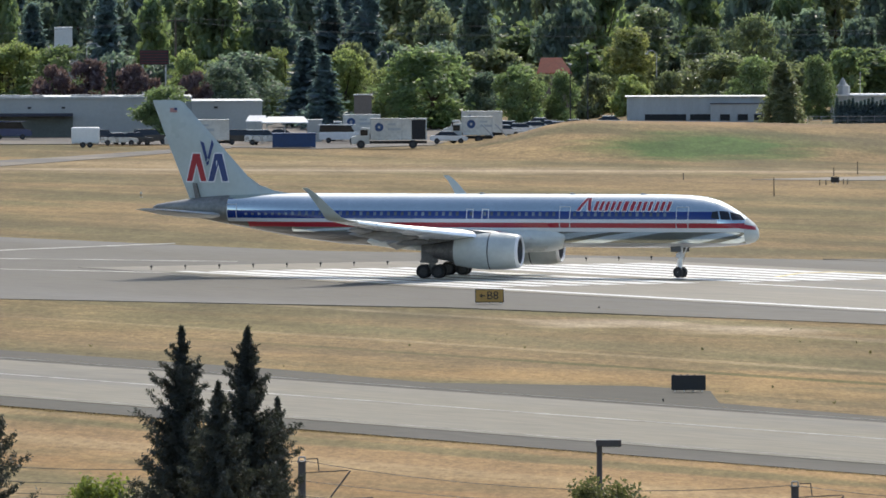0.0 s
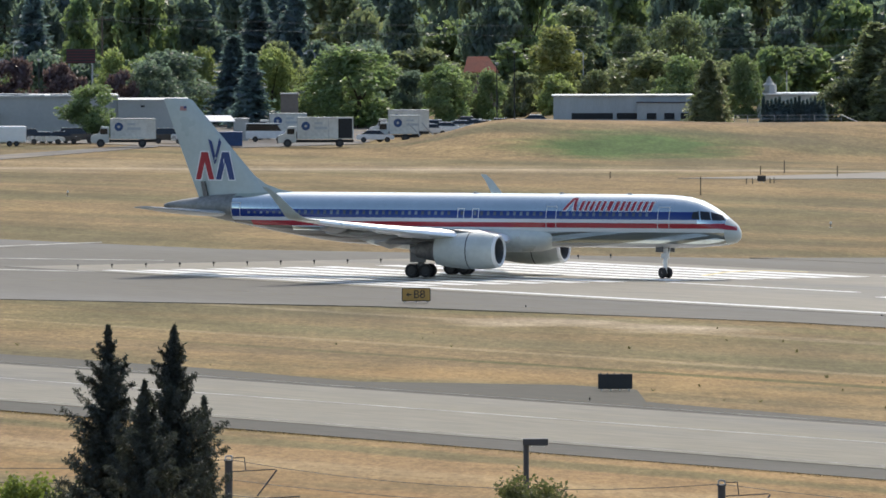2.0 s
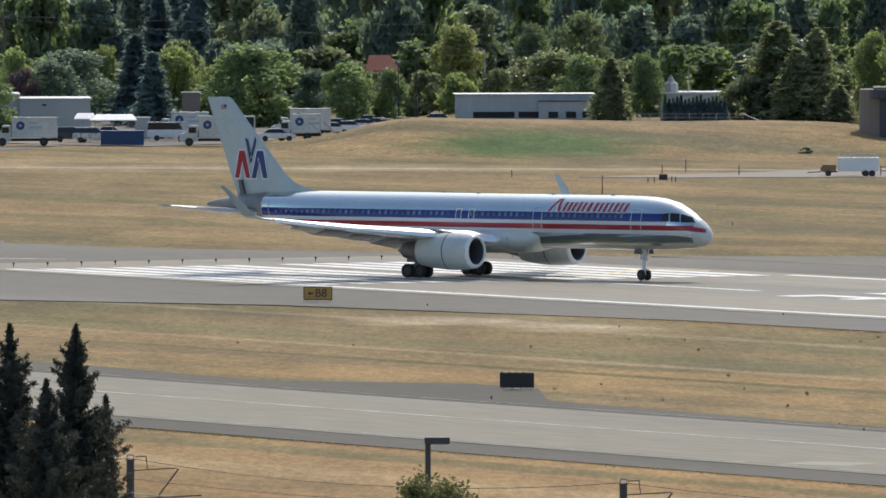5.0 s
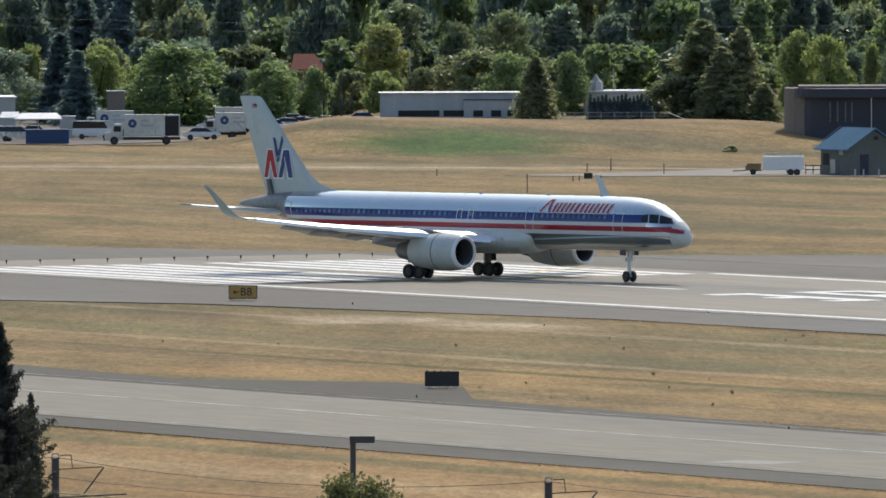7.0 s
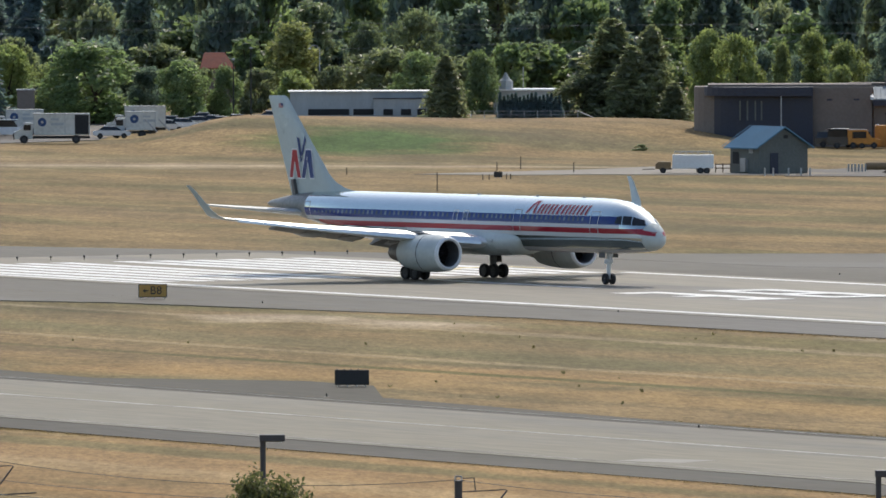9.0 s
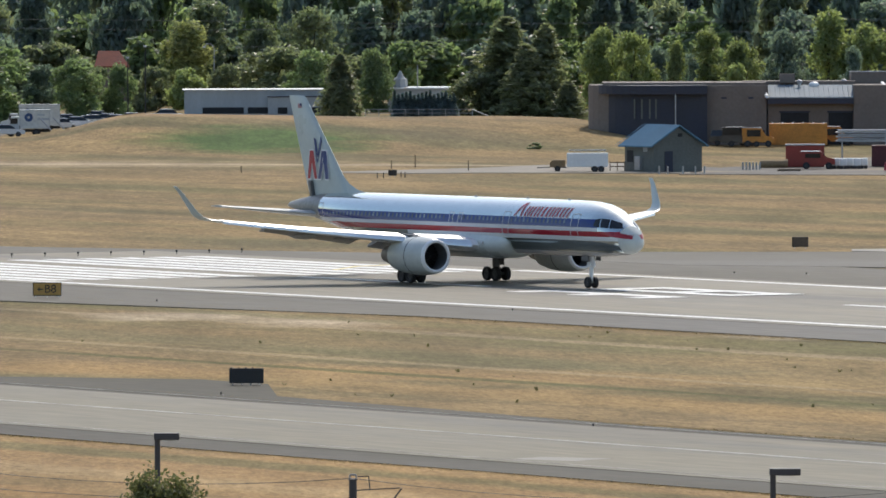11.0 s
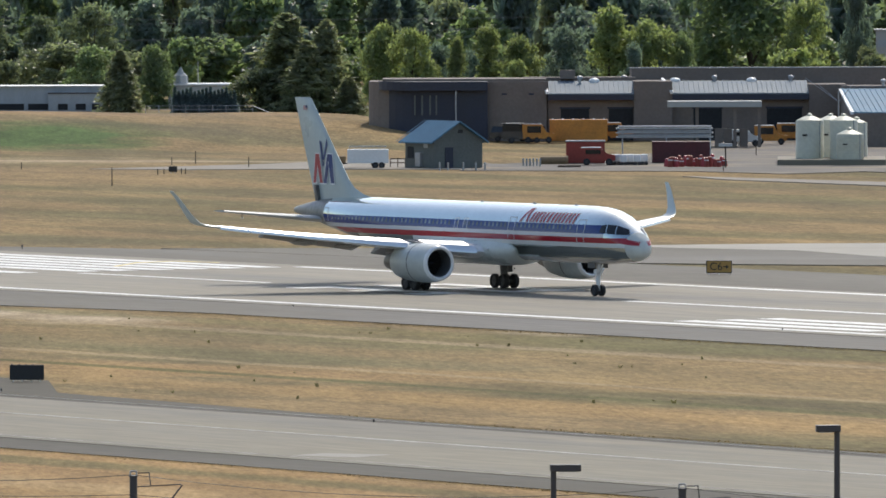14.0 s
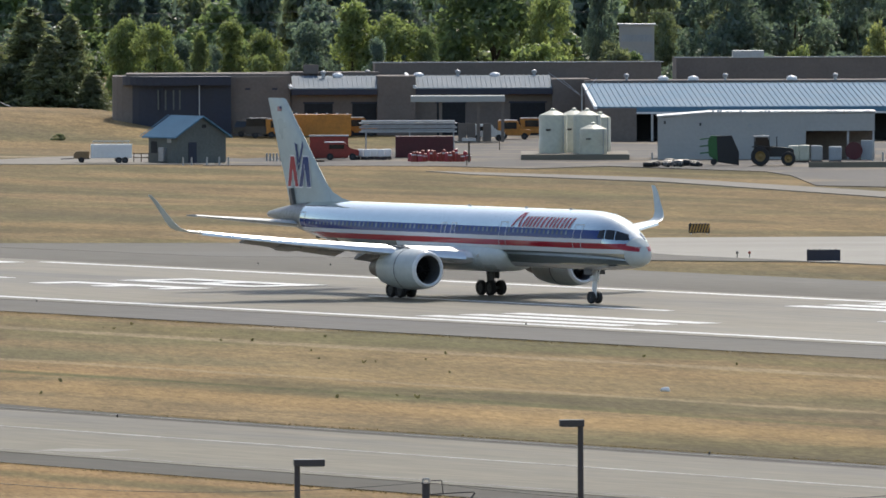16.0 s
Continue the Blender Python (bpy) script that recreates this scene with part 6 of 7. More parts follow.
# houses among the trees
hs = thing("house", lot(982, 1508, 0), "small house with a red tiled roof among trees", "house")
piece("wall", hs, TANWALL, -1.9, 1.8, 0, 4, 0, 6.85)
bm = loft(bmesh.new(), [[(-2.2, -0.4, 6.75), (2.2, -0.4, 6.75), (2.2, -0.4, 6.9), (-2.2, -0.4, 6.9)], [(-1.7, 2.0, 8.7), (0.9, 2.0, 8.7), (0.9, 2.0, 8.8), (-1.7, 2.0, 8.8)], [(-2.2, 4.4, 6.75), (2.2, 4.4, 6.75), (2.2, 4.4, 6.9), (-2.2, 4.4, 6.9)]])
part("roof", bm, REDROOF, hs, "red tiled roof")
sw = thing("chapel_building", lot(1470, 1500, 1.0), "low white building with a small white tower", "building")
k1 = 1500 * STEP
piece("wall", sw, WHITEWALL, 0, 110 * k1, 0, 8, 0, 3.0)
piece("roof", sw, WHITEPAINT, -.2, 112 * k1, -.2, 8.2, 3.0, 3.2, "white flat roof")
bm = lathe(bmesh.new(), (22 * k1, 2, 3.2), [(0, 0.95), (1.0, 0.9), (1.3, 0.5), (2.1, 0.08)], 8, "z")
part("tower", bm, WHITEWALL, sw, "small white tower")
part("flagpole", rod(bmesh.new(), (53 * k1, 2, 3), (53 * k1, 2, 6), 0.06, None, 6), WHITEWALL, sw)
wb = thing("white_house", lot(60, 1640), "white flat-roofed building partly behind trees", "building")
piece("wall", wb, WHITEWALL, -0.6, 6.2, 0, 6, 0, 8.8)
piece("tower", wb, WHITEPAINT, 2.9, 5.4, 1, 4, 8.8, 11.5, "white stair tower", 0.1)
fb = thing("far_building", lot(2722, 1560, 0), "distant pale office building between trees", "building")
piece("wall", fb, WHITEWALL, 0, 4.6, 0, 6, 0, 9.9)
piece("roof", fb, GALV, -.2, 4.8, -.2, 6.2, 9.9, 10.1)
# window strips in pale grey: distance haze put into their colour
for i in range(3):
    piece("window", fb, GREYWALL, 0.3, 4.3, -.06, .02, 3 + i * 2.4, 3.9 + i * 2.4, "window strip paled as if by haze")
br = thing("brick_kiosk", lot(643, 1490), "small brown block kiosk among trees", "kiosk")
piece("wall", br, TANWALL, -1.1, 1.1, 0, 2, 0, 4.4)
piece("roof", br, GALV, -1.2, 1.2, -.1, 2.1, 4.4, 4.55)
bb = thing("billboard", lot(274, 1560), "dark wide sign board on two posts", "sign board")
piece("board", bb, BLACK, -1.9, 1.9, 0, .2, 7.4, 9.3)
for i in range(5):
    piece("slat", bb, MAROON, -1.85, 1.85, -.05, 0, 7.5 + i * .37, 7.68 + i * .37)
for x in (-1.5, 1.5):
    part("post", rod(bmesh.new(), (x, .1, 0), (x, .1, 7.4), .12, None, 6), GALV, bb)

# utility pole, overhead wires and street lamps in the background
up = thing("utility_pole", lot(312, 1590), "tall wooden utility pole carrying wires", "pole")
top_z = drop(30 + 167, 1590)
part("pole", rod(bmesh.new(), (0, 0, 0), (0, 0, top_z), .17, .12, 8), WOOD, up)
piece("crossarm", up, WOOD, -1.2, 1.2, -.08, .08, top_z - .5, top_z - .35)


WIREGREY = mat("weathered_wire", (0.16, 0.17, 0.17), 0.8, spread=0.1)


def wire_run(name, pts, radius, label, group):
    pts = [Vector(p) for p in pts]
    ways = [(pts[min(i + 1, len(pts) - 1)] - pts[max(i - 1, 0)]) for i in range(len(pts))]
    bm = loft(bmesh.new(), [circle(p, (w_.x, w_.y, 0), radius, 5) for p, w_ in zip(pts, ways)])
    ob = tagged(part(name, bm, WIREGREY if radius > 0.02 else BLACK), label, "wire", group)
    return ob


for rows in ([(312, 32), (540, 40), (784, 47), (1100, 50), (1568, 58), (1900, 56), (2300, 52), (2700, 56), (3250, 66)], [(-60, 62), (312, 36), (500, 54), (784, 62), (1100, 68), (1568, 62)],
             [(1200, 98), (1568, 88), (2000, 74), (2600, 66)]):
    wire_run("overhead_wire", [site(x - 784, 1590, drop(y + 167, 1590)) for x, y in rows], 0.024, "thin overhead power line in front of trees", "power lines")


def make_street_lamp(x, top, r, arm, label, base=0.0):
    s = thing("street_lamp", lot(x, r, base), label, "street lamp", "background street lamps")
    h = drop(top + 167, r) - base
    part("pole", rod(bmesh.new(), (0, 0, 0), (0, 0, h), .10, .06, 7), GALV if arm else BLACK, s)
    bm = bmesh.new()
    pts = [(0, 0, h - .05), (arm * .3, 0, h + .45), (arm * .7, 0, h + .5), (arm, 0, h + .1)] if arm else [(0, 0, h), (0, 0, h + .1)]
    for p, q in zip(pts, pts[1:]):
        rod(bm, p, q, .06, None, 6)
    part("arm", bm, GALV, s)
    bm = box(bmesh.new(), arm - .22, arm + .22, -.15, .15, h + (.0 if arm else .1), h + (.14 if arm else .3), .03)
    part("head", bm, LENS if arm else GALV, s)


for x, top, r, arm in ((155, 82, 1560, 1.6), (688, 98, 1545, -1.2), (1163, 98, 1540, -1.3), (1010, 118, 1480, 0), (1041, 98, 1480, 0), (600, 72, 1600, 0.0), (200, 110, 1490, 0)):
    make_street_lamp(x, top, r, arm, "thin street lamp in front of trees")

# ---- workshop yard clutter ----
tl = thing("cargo_trailer", lot(1823, 1219), "small white cargo trailer with a ladder rack", "trailer")
piece("body", tl, WHITEPAINT, -2.1, 2.1, -1, 1, 0.55, 1.95, "", 0.06)
for i in range(7):
    piece("rack_bar", tl, GALV, -1.9 + i * .6, -1.84 + i * .6, -1, 1, 1.95, 2.2)
for y in (-.9, 0, .9):
    piece("ladder", tl, GALV, -1.9, 1.9, y - .05, y + .05, 2.2, 2.28)
add_wheels(tl, (.75, 1.4), -.95, .95, .33)
part("drawbar", rod(bmesh.new(), (-2.1, 0, .5), (-3.4, 0, .45), .06, None, 6), BLACK, tl)
for x, r, w_, h_, mt, lb_ in ((1770, 1221, 1.6, 0.75, TANLOAD, "brown loaded utility trailer"),):
    u_ = thing("utility_trailer", lot(x, r), lb_, "trailer")
    bm = prism(bmesh.new(), [(-w_ / 2, .45), (w_ / 2, .45), (w_ / 2, .45 + h_), (-w_ / 2 + .3, .45 + h_), (-w_ / 2, .9)], -.8, .8)
    part("load", bm, mt, u_)
    add_wheels(u_, (0,), -.8, .8, .3)
    part("drawbar", rod(bmesh.new(), (-w_ / 2, 0, .45), (-2.1, 0, .4), .05, None, 6), BLACK, u_)
ob_ = thing("orange_container", lot(2196, 1340), "orange steel container beside the workshops", "container")
piece("body", ob_, ORANGE, -3.25, 3.25, 0, 2.4, .2, 2.6, "", .04)
piece("end_panel", ob_, ORANGE, .35, 1.2, -.06, 0, .2, 2.62, "brighter orange panel")
for i in range(6):
    piece("lifting_lug", ob_, WHITEPAINT, -3 + i * 1.15, -2.8 + i * 1.15, .3, .5, 2.6, 2.75)


def make_utility_truck(x, r, material, label, h=1.9, length=3.6):
    t = thing("utility_truck", lot(x, r, .05), label, "truck", "airfield utility vehicles")
    bm = prism(bmesh.new(), [(-length / 2, .45), (length / 2, .45), (length / 2, 1.05), (length * .25, 1.15), (length * .1, h), (-length / 2, h)], -.9, .9)
    bmesh.ops.bevel(bm, geom=list(bm.edges), offset=.06, segments=2, affect="EDGES")
    part("body", bm, material, t, smooth=True)
    piece("window", t, GLASSDARK, -length * .35, length * .08, -.93, -.88, 1.15, h - .2, "dark side window")
    piece("windscreen", t, GLASSDARK, length * .12, length * .2, -.8, .8, 1.15, h - .25)
    piece("roof", t, WHITEPAINT, -length / 2 + .1, length * .08, -.8, .8, h, h + .06, "pale roof")
    add_wheels(t, (-length * .32, length * .32), -.85, .85, .36)


for x, r, mt, lb_ in ((2095, 1342, ORANGE, "small orange airfield utility truck"), (2125, 1338, ORANGE, "small orange airfield utility truck"), (2265, 1344, ORANGE, "orange utility truck behind pipe racks"),
                      (2490, 1318, WHITEPAINT, "pale utility truck under the canopy"), (2536, 1326, ORANGE, "orange van beside the fuel canopy"), (2575, 1338, ORANGE, "orange utility truck in a doorway"), (2230, 1228, BRICKRED, "red utility truck in the yard")):
    make_utility_truck(x, r, mt, lb_, 2.1 if mt is ORANGE else 1.8)
rc = thing("red_container", lot(2208, 1236), "dull red steel tool container", "container")
piece("body", rc, BRICKRED, -2, 2, 0, 2.2, .1, 2.3, "", .05)
piece("lid", rc, WHITEWALL, -2.05, 2.05, -.05, 2.25, 2.3, 2.42)
mc = thing("maroon_container", lot(2377, 1238), "maroon shipping container with ribbed walls", "container")
piece("body", mc, MAROON, -3.0, 3.0, 0, 2.4, .1, 2.25, "", .04)
for i in range(14):
    piece("rib", mc, MAROON, -2.9 + i * .43, -2.75 + i * .43, -.06, 0, .15, 2.2)
pr = thing("pipe_rack", lot(2350, 1255), "long grey steel rack stacked with pipes", "rack")
for z in (2.3, 2.75, 3.2):
    piece("beam", pr, GALV, -5.2, 5.0, -.1, 1.6, z, z + .12, "pale steel beam")
    for y in (0, .45, .9, 1.35):
        part("pipe", rod(bmesh.new(), (-5, y, z + .25), (4.8, y, z + .25), .11, None, 7), GALV, pr)
for x in (-4.6, 0, 4.6):
    piece("upright", pr, GALV, x, x + .14, -.1, 0.04, 0, 3.4)
for i in range(6):
    sc = thing("scrap_cart", lot(2252 + i * 12, 1228 + (i % 2)), "small white wheeled cart in a row", "cart", "yard carts")
    piece("tank", sc, WHITEPAINT, -.36, .36, -.4, .4, .35, 1.15, "", .12)
    add_wheels(sc, (-.2, .2), -.4, .4, .2, .12)
gen = random.Random(9)
for i in range(20):
    ex = thing("traffic_drum", lot(2352 + i * 5.4 + gen.uniform(-1, 1), 1222 + gen.uniform(-3, 3)), "red plastic traffic drum with a pale band", "drum", "traffic drums")
    h = gen.uniform(.8, 1.35)
    part("body", lathe(bmesh.new(), (0, 0, 0), [(0, .3), (h * .3, .28), (h * .6, .25), (h * .95, .2), (h, .08)], 9, "z"), BRICKRED if i % 3 else RED, ex, smooth=True)
    if i % 2:
        part("band", lathe(bmesh.new(), (0, 0, 0), [(h * .65, .252), (h * .75, .24)], 9, "z", False, False), WHITEPAINT, ex)
# small clutter between the hut and the red truck
rf = thing("rail_fence", lot(1862, 1222), "short weathered wooden rail fence beside the hut", "fence")
for z in (0.45, 0.85):
    piece("rail", rf, WOOD, 0, 1.6, -.04, .04, z, z + .1, "", .01)
for x in (0, 0.75, 1.5):
    piece("post", rf, WOOD, x, x + .1, .04, .14, 0, 1.0, "", .01)
cp = thing("culvert_pipe", lot(2128, 1234), "tan concrete culvert pipe lying on the ground", "pipe")
part("pipe", lathe(bmesh.new(), (0, 0, .42), [(0, .32), (0, .42), (2.6, .42), (2.62, .48), (2.9, .48), (2.9, .32)], 16), TANLOAD, cp, smooth=True)
st = thing("lumber_stack", lot(2162, 1219), "low untidy stack of grey boards", "lumber")
for i in range(7):
    part("board", box(bmesh.new(), -.1 * (i % 3), 2.2 - .15 * (i % 2), .28 * (i % 3), .28 * (i % 3) + .24, .06 + .07 * (i // 3), .12 + .07 * (i // 3), .01), WOOD, st)
grow("shrub", "olive", 1728, 268, 36, 1318, 2, base=.12, note="on the dry grassy bank", group="bank shrubs")
# tractor, mower and heap
tc = thing("tractor", lot(2990, 1198, .05), "large dark tractor with yellow rear wheel rims", "tractor")
bm = prism(bmesh.new(), [(-.2, .9), (2.2, .9), (2.35, 1.4), (2.2, 1.75), (-.1, 1.95), (-.2, 1.4)], -.5, .5)
bmesh.ops.bevel(bm, geom=list(bm.edges), offset=.08, segments=2, affect="EDGES")
part("bonnet", bm, BLACK, tc, "dark bonnet", smooth=True)
bm = prism(bmesh.new(), [(-1.7, 1.3), (-.15, 1.2), (-.05, 2.0), (-.3, 2.85), (-1.55, 2.85)], -.75, .75)
part("cab", bm, GLASSDARK, tc, "glazed cab")
piece("cab_roof", tc, WHITEWALL, -1.75, -.15, -.85, .85, 2.85, 3.0, "pale cab roof", .05)
for x in (-1.68, -.2):
    for y in (-.78, .74):
        piece("cab_post", tc, BLACK, x, x + .08, y, y + .05, 1.2, 2.85)
for x, rr_ in ((-1.05, .95), (1.75, .72)):
    for y in (-.95, .95):
        part("tyre", lathe(bmesh.new(), (x, y, rr_), [(-.25, rr_ * .55), (-.26, rr_ * .9), (-.18, rr_), (.18, rr_), (.26, rr_ * .9), (.25, rr_ * .55)], 18, "y", False, False), RUBBER, tc, smooth=True)
        part("rim", lathe(bmesh.new(), (x, y, rr_), [(-.2, .08), (-.12, rr_ * .3), (-.22, rr_ * .57), (.22, rr_ * .57), (.12, rr_ * .3), (.2, .08)], 14, "y"), YELLOWRIM, tc, smooth=True)
piece("fender", tc, BLACK, -1.9, -.2, -1.15, -.6, 1.85, 1.98)
piece("exhaust", tc, BLACK, .55, .65, .3, .4, 1.8, 2.9)
mw = thing("folding_mower", lot(2905, 1200, .05), "folded green mower with a dark deck", "mower")
bm = prism(bmesh.new(), [(-.5, .3), (1.6, .0), (1.65, 1.3), (.9, 3.0), (-.6, 2.95)], 0, .4)
part("deck", bm, BLACK, mw, "dark folded mower deck")
bm = prism(bmesh.new(), [(-1.4, 1.0), (-.5, .3), (-.6, 2.95), (-1.2, 3.0), (-1.5, 2.4)], .1, .6)
part("frame", bm, GREENPAINT, mw, "green mower frame")
for z in (1.2, 1.9, 2.6):
    part("arm", rod(bmesh.new(), (-2.3, .2, z), (-.8, .3, z + .15), .07, None, 6), GREENPAINT, mw)
part("wheel", lathe(bmesh.new(), (-.9, .1, .35), [(-.12, .2), (-.12, .33), (.12, .33), (.12, .2)], 12, "y"), RUBBER, mw)
gen = random.Random(21)
for i in range(26):
    x = 2772 + gen.uniform(0, 95)
    hp = thing("scrap_piece", lot(x, 1196 + gen.uniform(-4, 5), .05), "dark scrap roller part lying in a heap", "scrap", "scrap heap")
    s = gen.uniform(.3, .65)
    part("body", lathe(bmesh.new(), (0, 0, s * .55), [(-.5, s * .2), (-.45, s * .5), (.0, s * .55), (.45, s * .5), (.5, s * .2)], 8, gen.choice("xy")), BLACK if i % 4 else COREMETAL, hp)
for x, w_, h_, mt in ((3030, 1.1, 1.7, TANKWHITE), (3049, 1.1, 1.75, TANKWHITE), (3071, 1.2, 1.7, WHITEWALL), (3104, 1.3, 1.6, GREYWALL)):
    dr = thing("liquid_tote", lot(x, 1212, .05), "plastic liquid tote in front of a wall", "tote", "liquid totes")
    piece("pallet", dr, WOOD, -w_ / 2, w_ / 2, 0, 1.2, 0, .15)
    piece("body", dr, mt, -w_ / 2, w_ / 2, 0, 1.2, .15, h_, "", .18)
rl = thing("hose_reel", lot(3137, 1222, .05), "dark red hose drum in the open corner", "hose drum")
part("drum", lathe(bmesh.new(), (0, 0, .95), [(-.5, .9), (-.4, .9), (-.4, .6), (.4, .6), (.4, .9), (.5, .9)], 16, "y"), MAROON, rl)
cb = thing("site_cabinet", lot(3160, 1222, .05), "grey metal site cabinet", "cabinet")
piece("body", cb, GREYWALL, -.6, .6, 0, .8, 0, 2.0, "", .04)
wl = thing("barrier_wall", lot(3000, 1190), "low grey concrete barrier along the yard", "barrier")
piece("body", wl, CONCRETE, 3.2, 14, 0, .4, 0, .6, "", .05)


# ---- airfield signs and lights ----
def lettering(text, size, m, material, parent):
    cu = bpy.data.curves.new("lettering", "FONT")
    cu.body, cu.size, cu.extrude, cu.align_x, cu.align_y = text, size, 0.004, "CENTER", "CENTER"
    tmp = bpy.data.objects.new("lettering", cu)
    me = bpy.data.meshes.new_from_object(tmp)
    bpy.data.objects.remove(tmp)
    me.materials.append(material)
    ob = new("lettering", me)
    ob.parent = parent
    ob.matrix_basis = m
    return ob


def make_sign(m, width, height, face, label, text="", arrow=0, legs=3, frame_mat=None, stripes=False):
    """A low airfield sign: panel in a frame on short legs."""
    s = thing("airfield_sign", m, label, "sign", "airfield signs")
    z0 = 0.14
    body = piece("housing", s, frame_mat or BLACK, -width / 2, width / 2, 0, .22, z0, z0 + height, "dark sign housing", .02)
    if face:
        pn = piece("panel", s, face, -width / 2 + .06, width / 2 - .06, -.02, .0, z0 + .06, z0 + height - .06, "yellow sign face")
        if text:
            lettering(text, height * .86, pose(.22 if arrow < 0 else -.22, -.03, z0 + height / 2, 90, 0, 0), BLACK, s)
        if arrow:
            c = -.52 if arrow < 0 else .52
            bm = bmesh.new()
            zc = z0 + height / 2
            prism(bm, [(c + arrow * -.22, zc - .04), (c + arrow * .05, zc - .04), (c + arrow * .05, zc + .04), (c + arrow * -.22, zc + .04)], -.03, -.02)
            prism(bm, [(c + arrow * .0, zc - .15), (c + arrow * .2, zc), (c + arrow * .0, zc + .15)], -.03, -.02)
            part("arrow", bm, BLACK, s, "black arrow")
    if stripes:
        for i in range(7):
            x = -width / 2 + .05 + i * (width - .1) / 7
            bm = prism(bmesh.new(), [(x, z0 + .06), (x + .13, z0 + .06), (x + .33, z0 + height - .06), (x + .2, z0 + height - .06)], -.026, -.018)
            part("stripe", bm, SIGNYELLOW, s, "yellow diagonal stripe")
    for i in range(legs):
        x = -width / 2 + .2 + i * (width - .4) / max(legs - 1, 1)
        part("leg", rod(bmesh.new(), (x, .1, 0), (x, .1, z0 + .02), .04, None, 6), GALV, s)
    if not face:
        for i in range(int(width / .4)):
            piece("clamp", s, BLACK, -width / 2 + .1 + i * .4, -width / 2 + .2 + i * .4, .02, .16, z0 + height, z0 + height + .05)
    return s


def on_ground(x, y, yaw=0.0):
    return lot(x, EYE / ((y + 167) * STEP), 0.0, yaw)


make_sign(on_ground(866, 540), 2.02, .94, SIGNYELLOW, "yellow taxiway sign with black lettering B8 and arrow", "B8", -1)
make_sign(on_ground(1494 + 950, 494 + 17), 1.88, .92, SIGNYELLOW, "yellow taxiway sign with black lettering C6 and arrow", "C6", 1)
make_sign(on_ground(1218, 697), 1.98, .86, None, "black back of an airfield sign on short legs", legs=4)
make_sign(on_ground(1416 + 783, 443 + 14), 1.3, .8, WOOD, "brown boxy airfield sign on the grass", legs=2)
make_sign(on_ground(1238 + 1625, 417 + 33), 1.7, .75, None, "black and yellow striped barrier sign", legs=2, stripes=True)
make_sign(on_ground(1458 + 1625, 467 + 33), 2.5, .82, None, "dark navy back of a wide airfield sign", legs=4, frame_mat=NAVY)
make_sign(on_ground(1478, 328), .85, .55, None, "small dark equipment box by the road", legs=2)


def make_light(x, y, h, material, label, head=.1):
    s = thing("airfield_light", on_ground(x, y), label, "airfield light", "airfield lights")
    part("stem", rod(bmesh.new(), (0, 0, 0), (0, 0, h), .035, None, 6), BLACK, s)
    part("head", lathe(bmesh.new(), (0, 0, h), [(-.02, head * .5), (.02, head), (head * 1.2, head * .9), (head * 1.9, head * .35)], 10, "z"), material, s, smooth=True)
    part("base", lathe(bmesh.new(), (0, 0, 0), [(0, .14), (.03, .13)], 10, "z"), GALV, s)


for k in range(17):
    a, n = -819.5, 420.5 + k * 2.95
    p = RUNWAY @ Vector((a, n, 0.06))
    s = thing("threshold_light", pose(p.x, p.y, .06), "dark threshold light on a short stem", "airfield light", "threshold lights")
    part("stem", rod(bmesh.new(), (0, 0, 0), (0, 0, .18), .03, None, 6), BLACK, s)
    part("head", lathe(bmesh.new(), (0, 0, .18), [(0, .05), (.03, .085), (.13, .085), (.17, .04)], 10, "z"), BLACK, s, smooth=True)
for x, y, h, mt, lb_ in ((250, 348, .35, LENS, "pale airfield lamp on a frangible stem"), (1600, 408, .35, LENS, "pale airfield lamp on a frangible stem"), (1173, 714, .2, BLACK, "small dark taxiway edge light"),
                         (2930, 492, .35, BLACK, "small airfield lamp beside the taxiway"), (2952, 492, .35, BRICKRED, "small red airfield lamp beside the taxiway"), (2082, 501, .14, BLACK, "small dark edge light"), (2210, 503, .14, BLACK, "small dark edge light"),
                         (1832, 772, .2, BLACK, "small dark taxiway edge light"), (2880, 842, .2, BLACK, "small dark taxiway edge light"), (1060, 548, .15, BLACK, "small dark edge light"), (1690, 566, .15, BLACK, "small dark edge light"), (2556, 610, .15, BLACK, "small dark edge light")):
    make_light(x, y, h if h > .3 else h * .5, mt, lb_, .1 if h > .3 else .055)
for x, y, h in ((1451, 330, .55), (1462, 330, .55), (1493, 329, .55), (1500, 329, .55), (1476, 314, .9), (1370, 350, 1.8), (1518, 311, 1.3), (1612, 318, 1.1), (1210, 320, .7), (1830, 318, .6), (2510, 300, 1.2), (2452, 327, .7)):
    st = thing("marker_post", on_ground(x, y), "thin dark marker post in the dry grass", "post", "marker posts")
    part("post", rod(bmesh.new(), (0, 0, 0), (0, 0, h), .06, .05, 6), WOOD, st)
rb = thing("plastic_scrap", on_ground(2803, 728), "crumpled white plastic scrap on the grass", "litter")
bm = bmesh.new()
bmesh.ops.create_icosphere(bm, subdivisions=2, radius=.3)
for v in bm.verts:
    v.co = Vector((v.co.x * 1.0, v.co.y * .7, max(v.co.z, -.1) * .6)) * (1 + .35 * noise.noise(v.co * 5))
    v.co.z += .08
part("sheet", bm, WHITEPAINT, rb)
yr = thing("yard_lamp", lot(2456, 1216), "grey yard lamp on a short post", "lamp")
part("post", rod(bmesh.new(), (0, 0, 0), (0, 0, 2.2), .09, None, 7), WOOD, yr)
piece("head", yr, GALV, -.7, .7, -.2, .2, 2.2, 2.5)

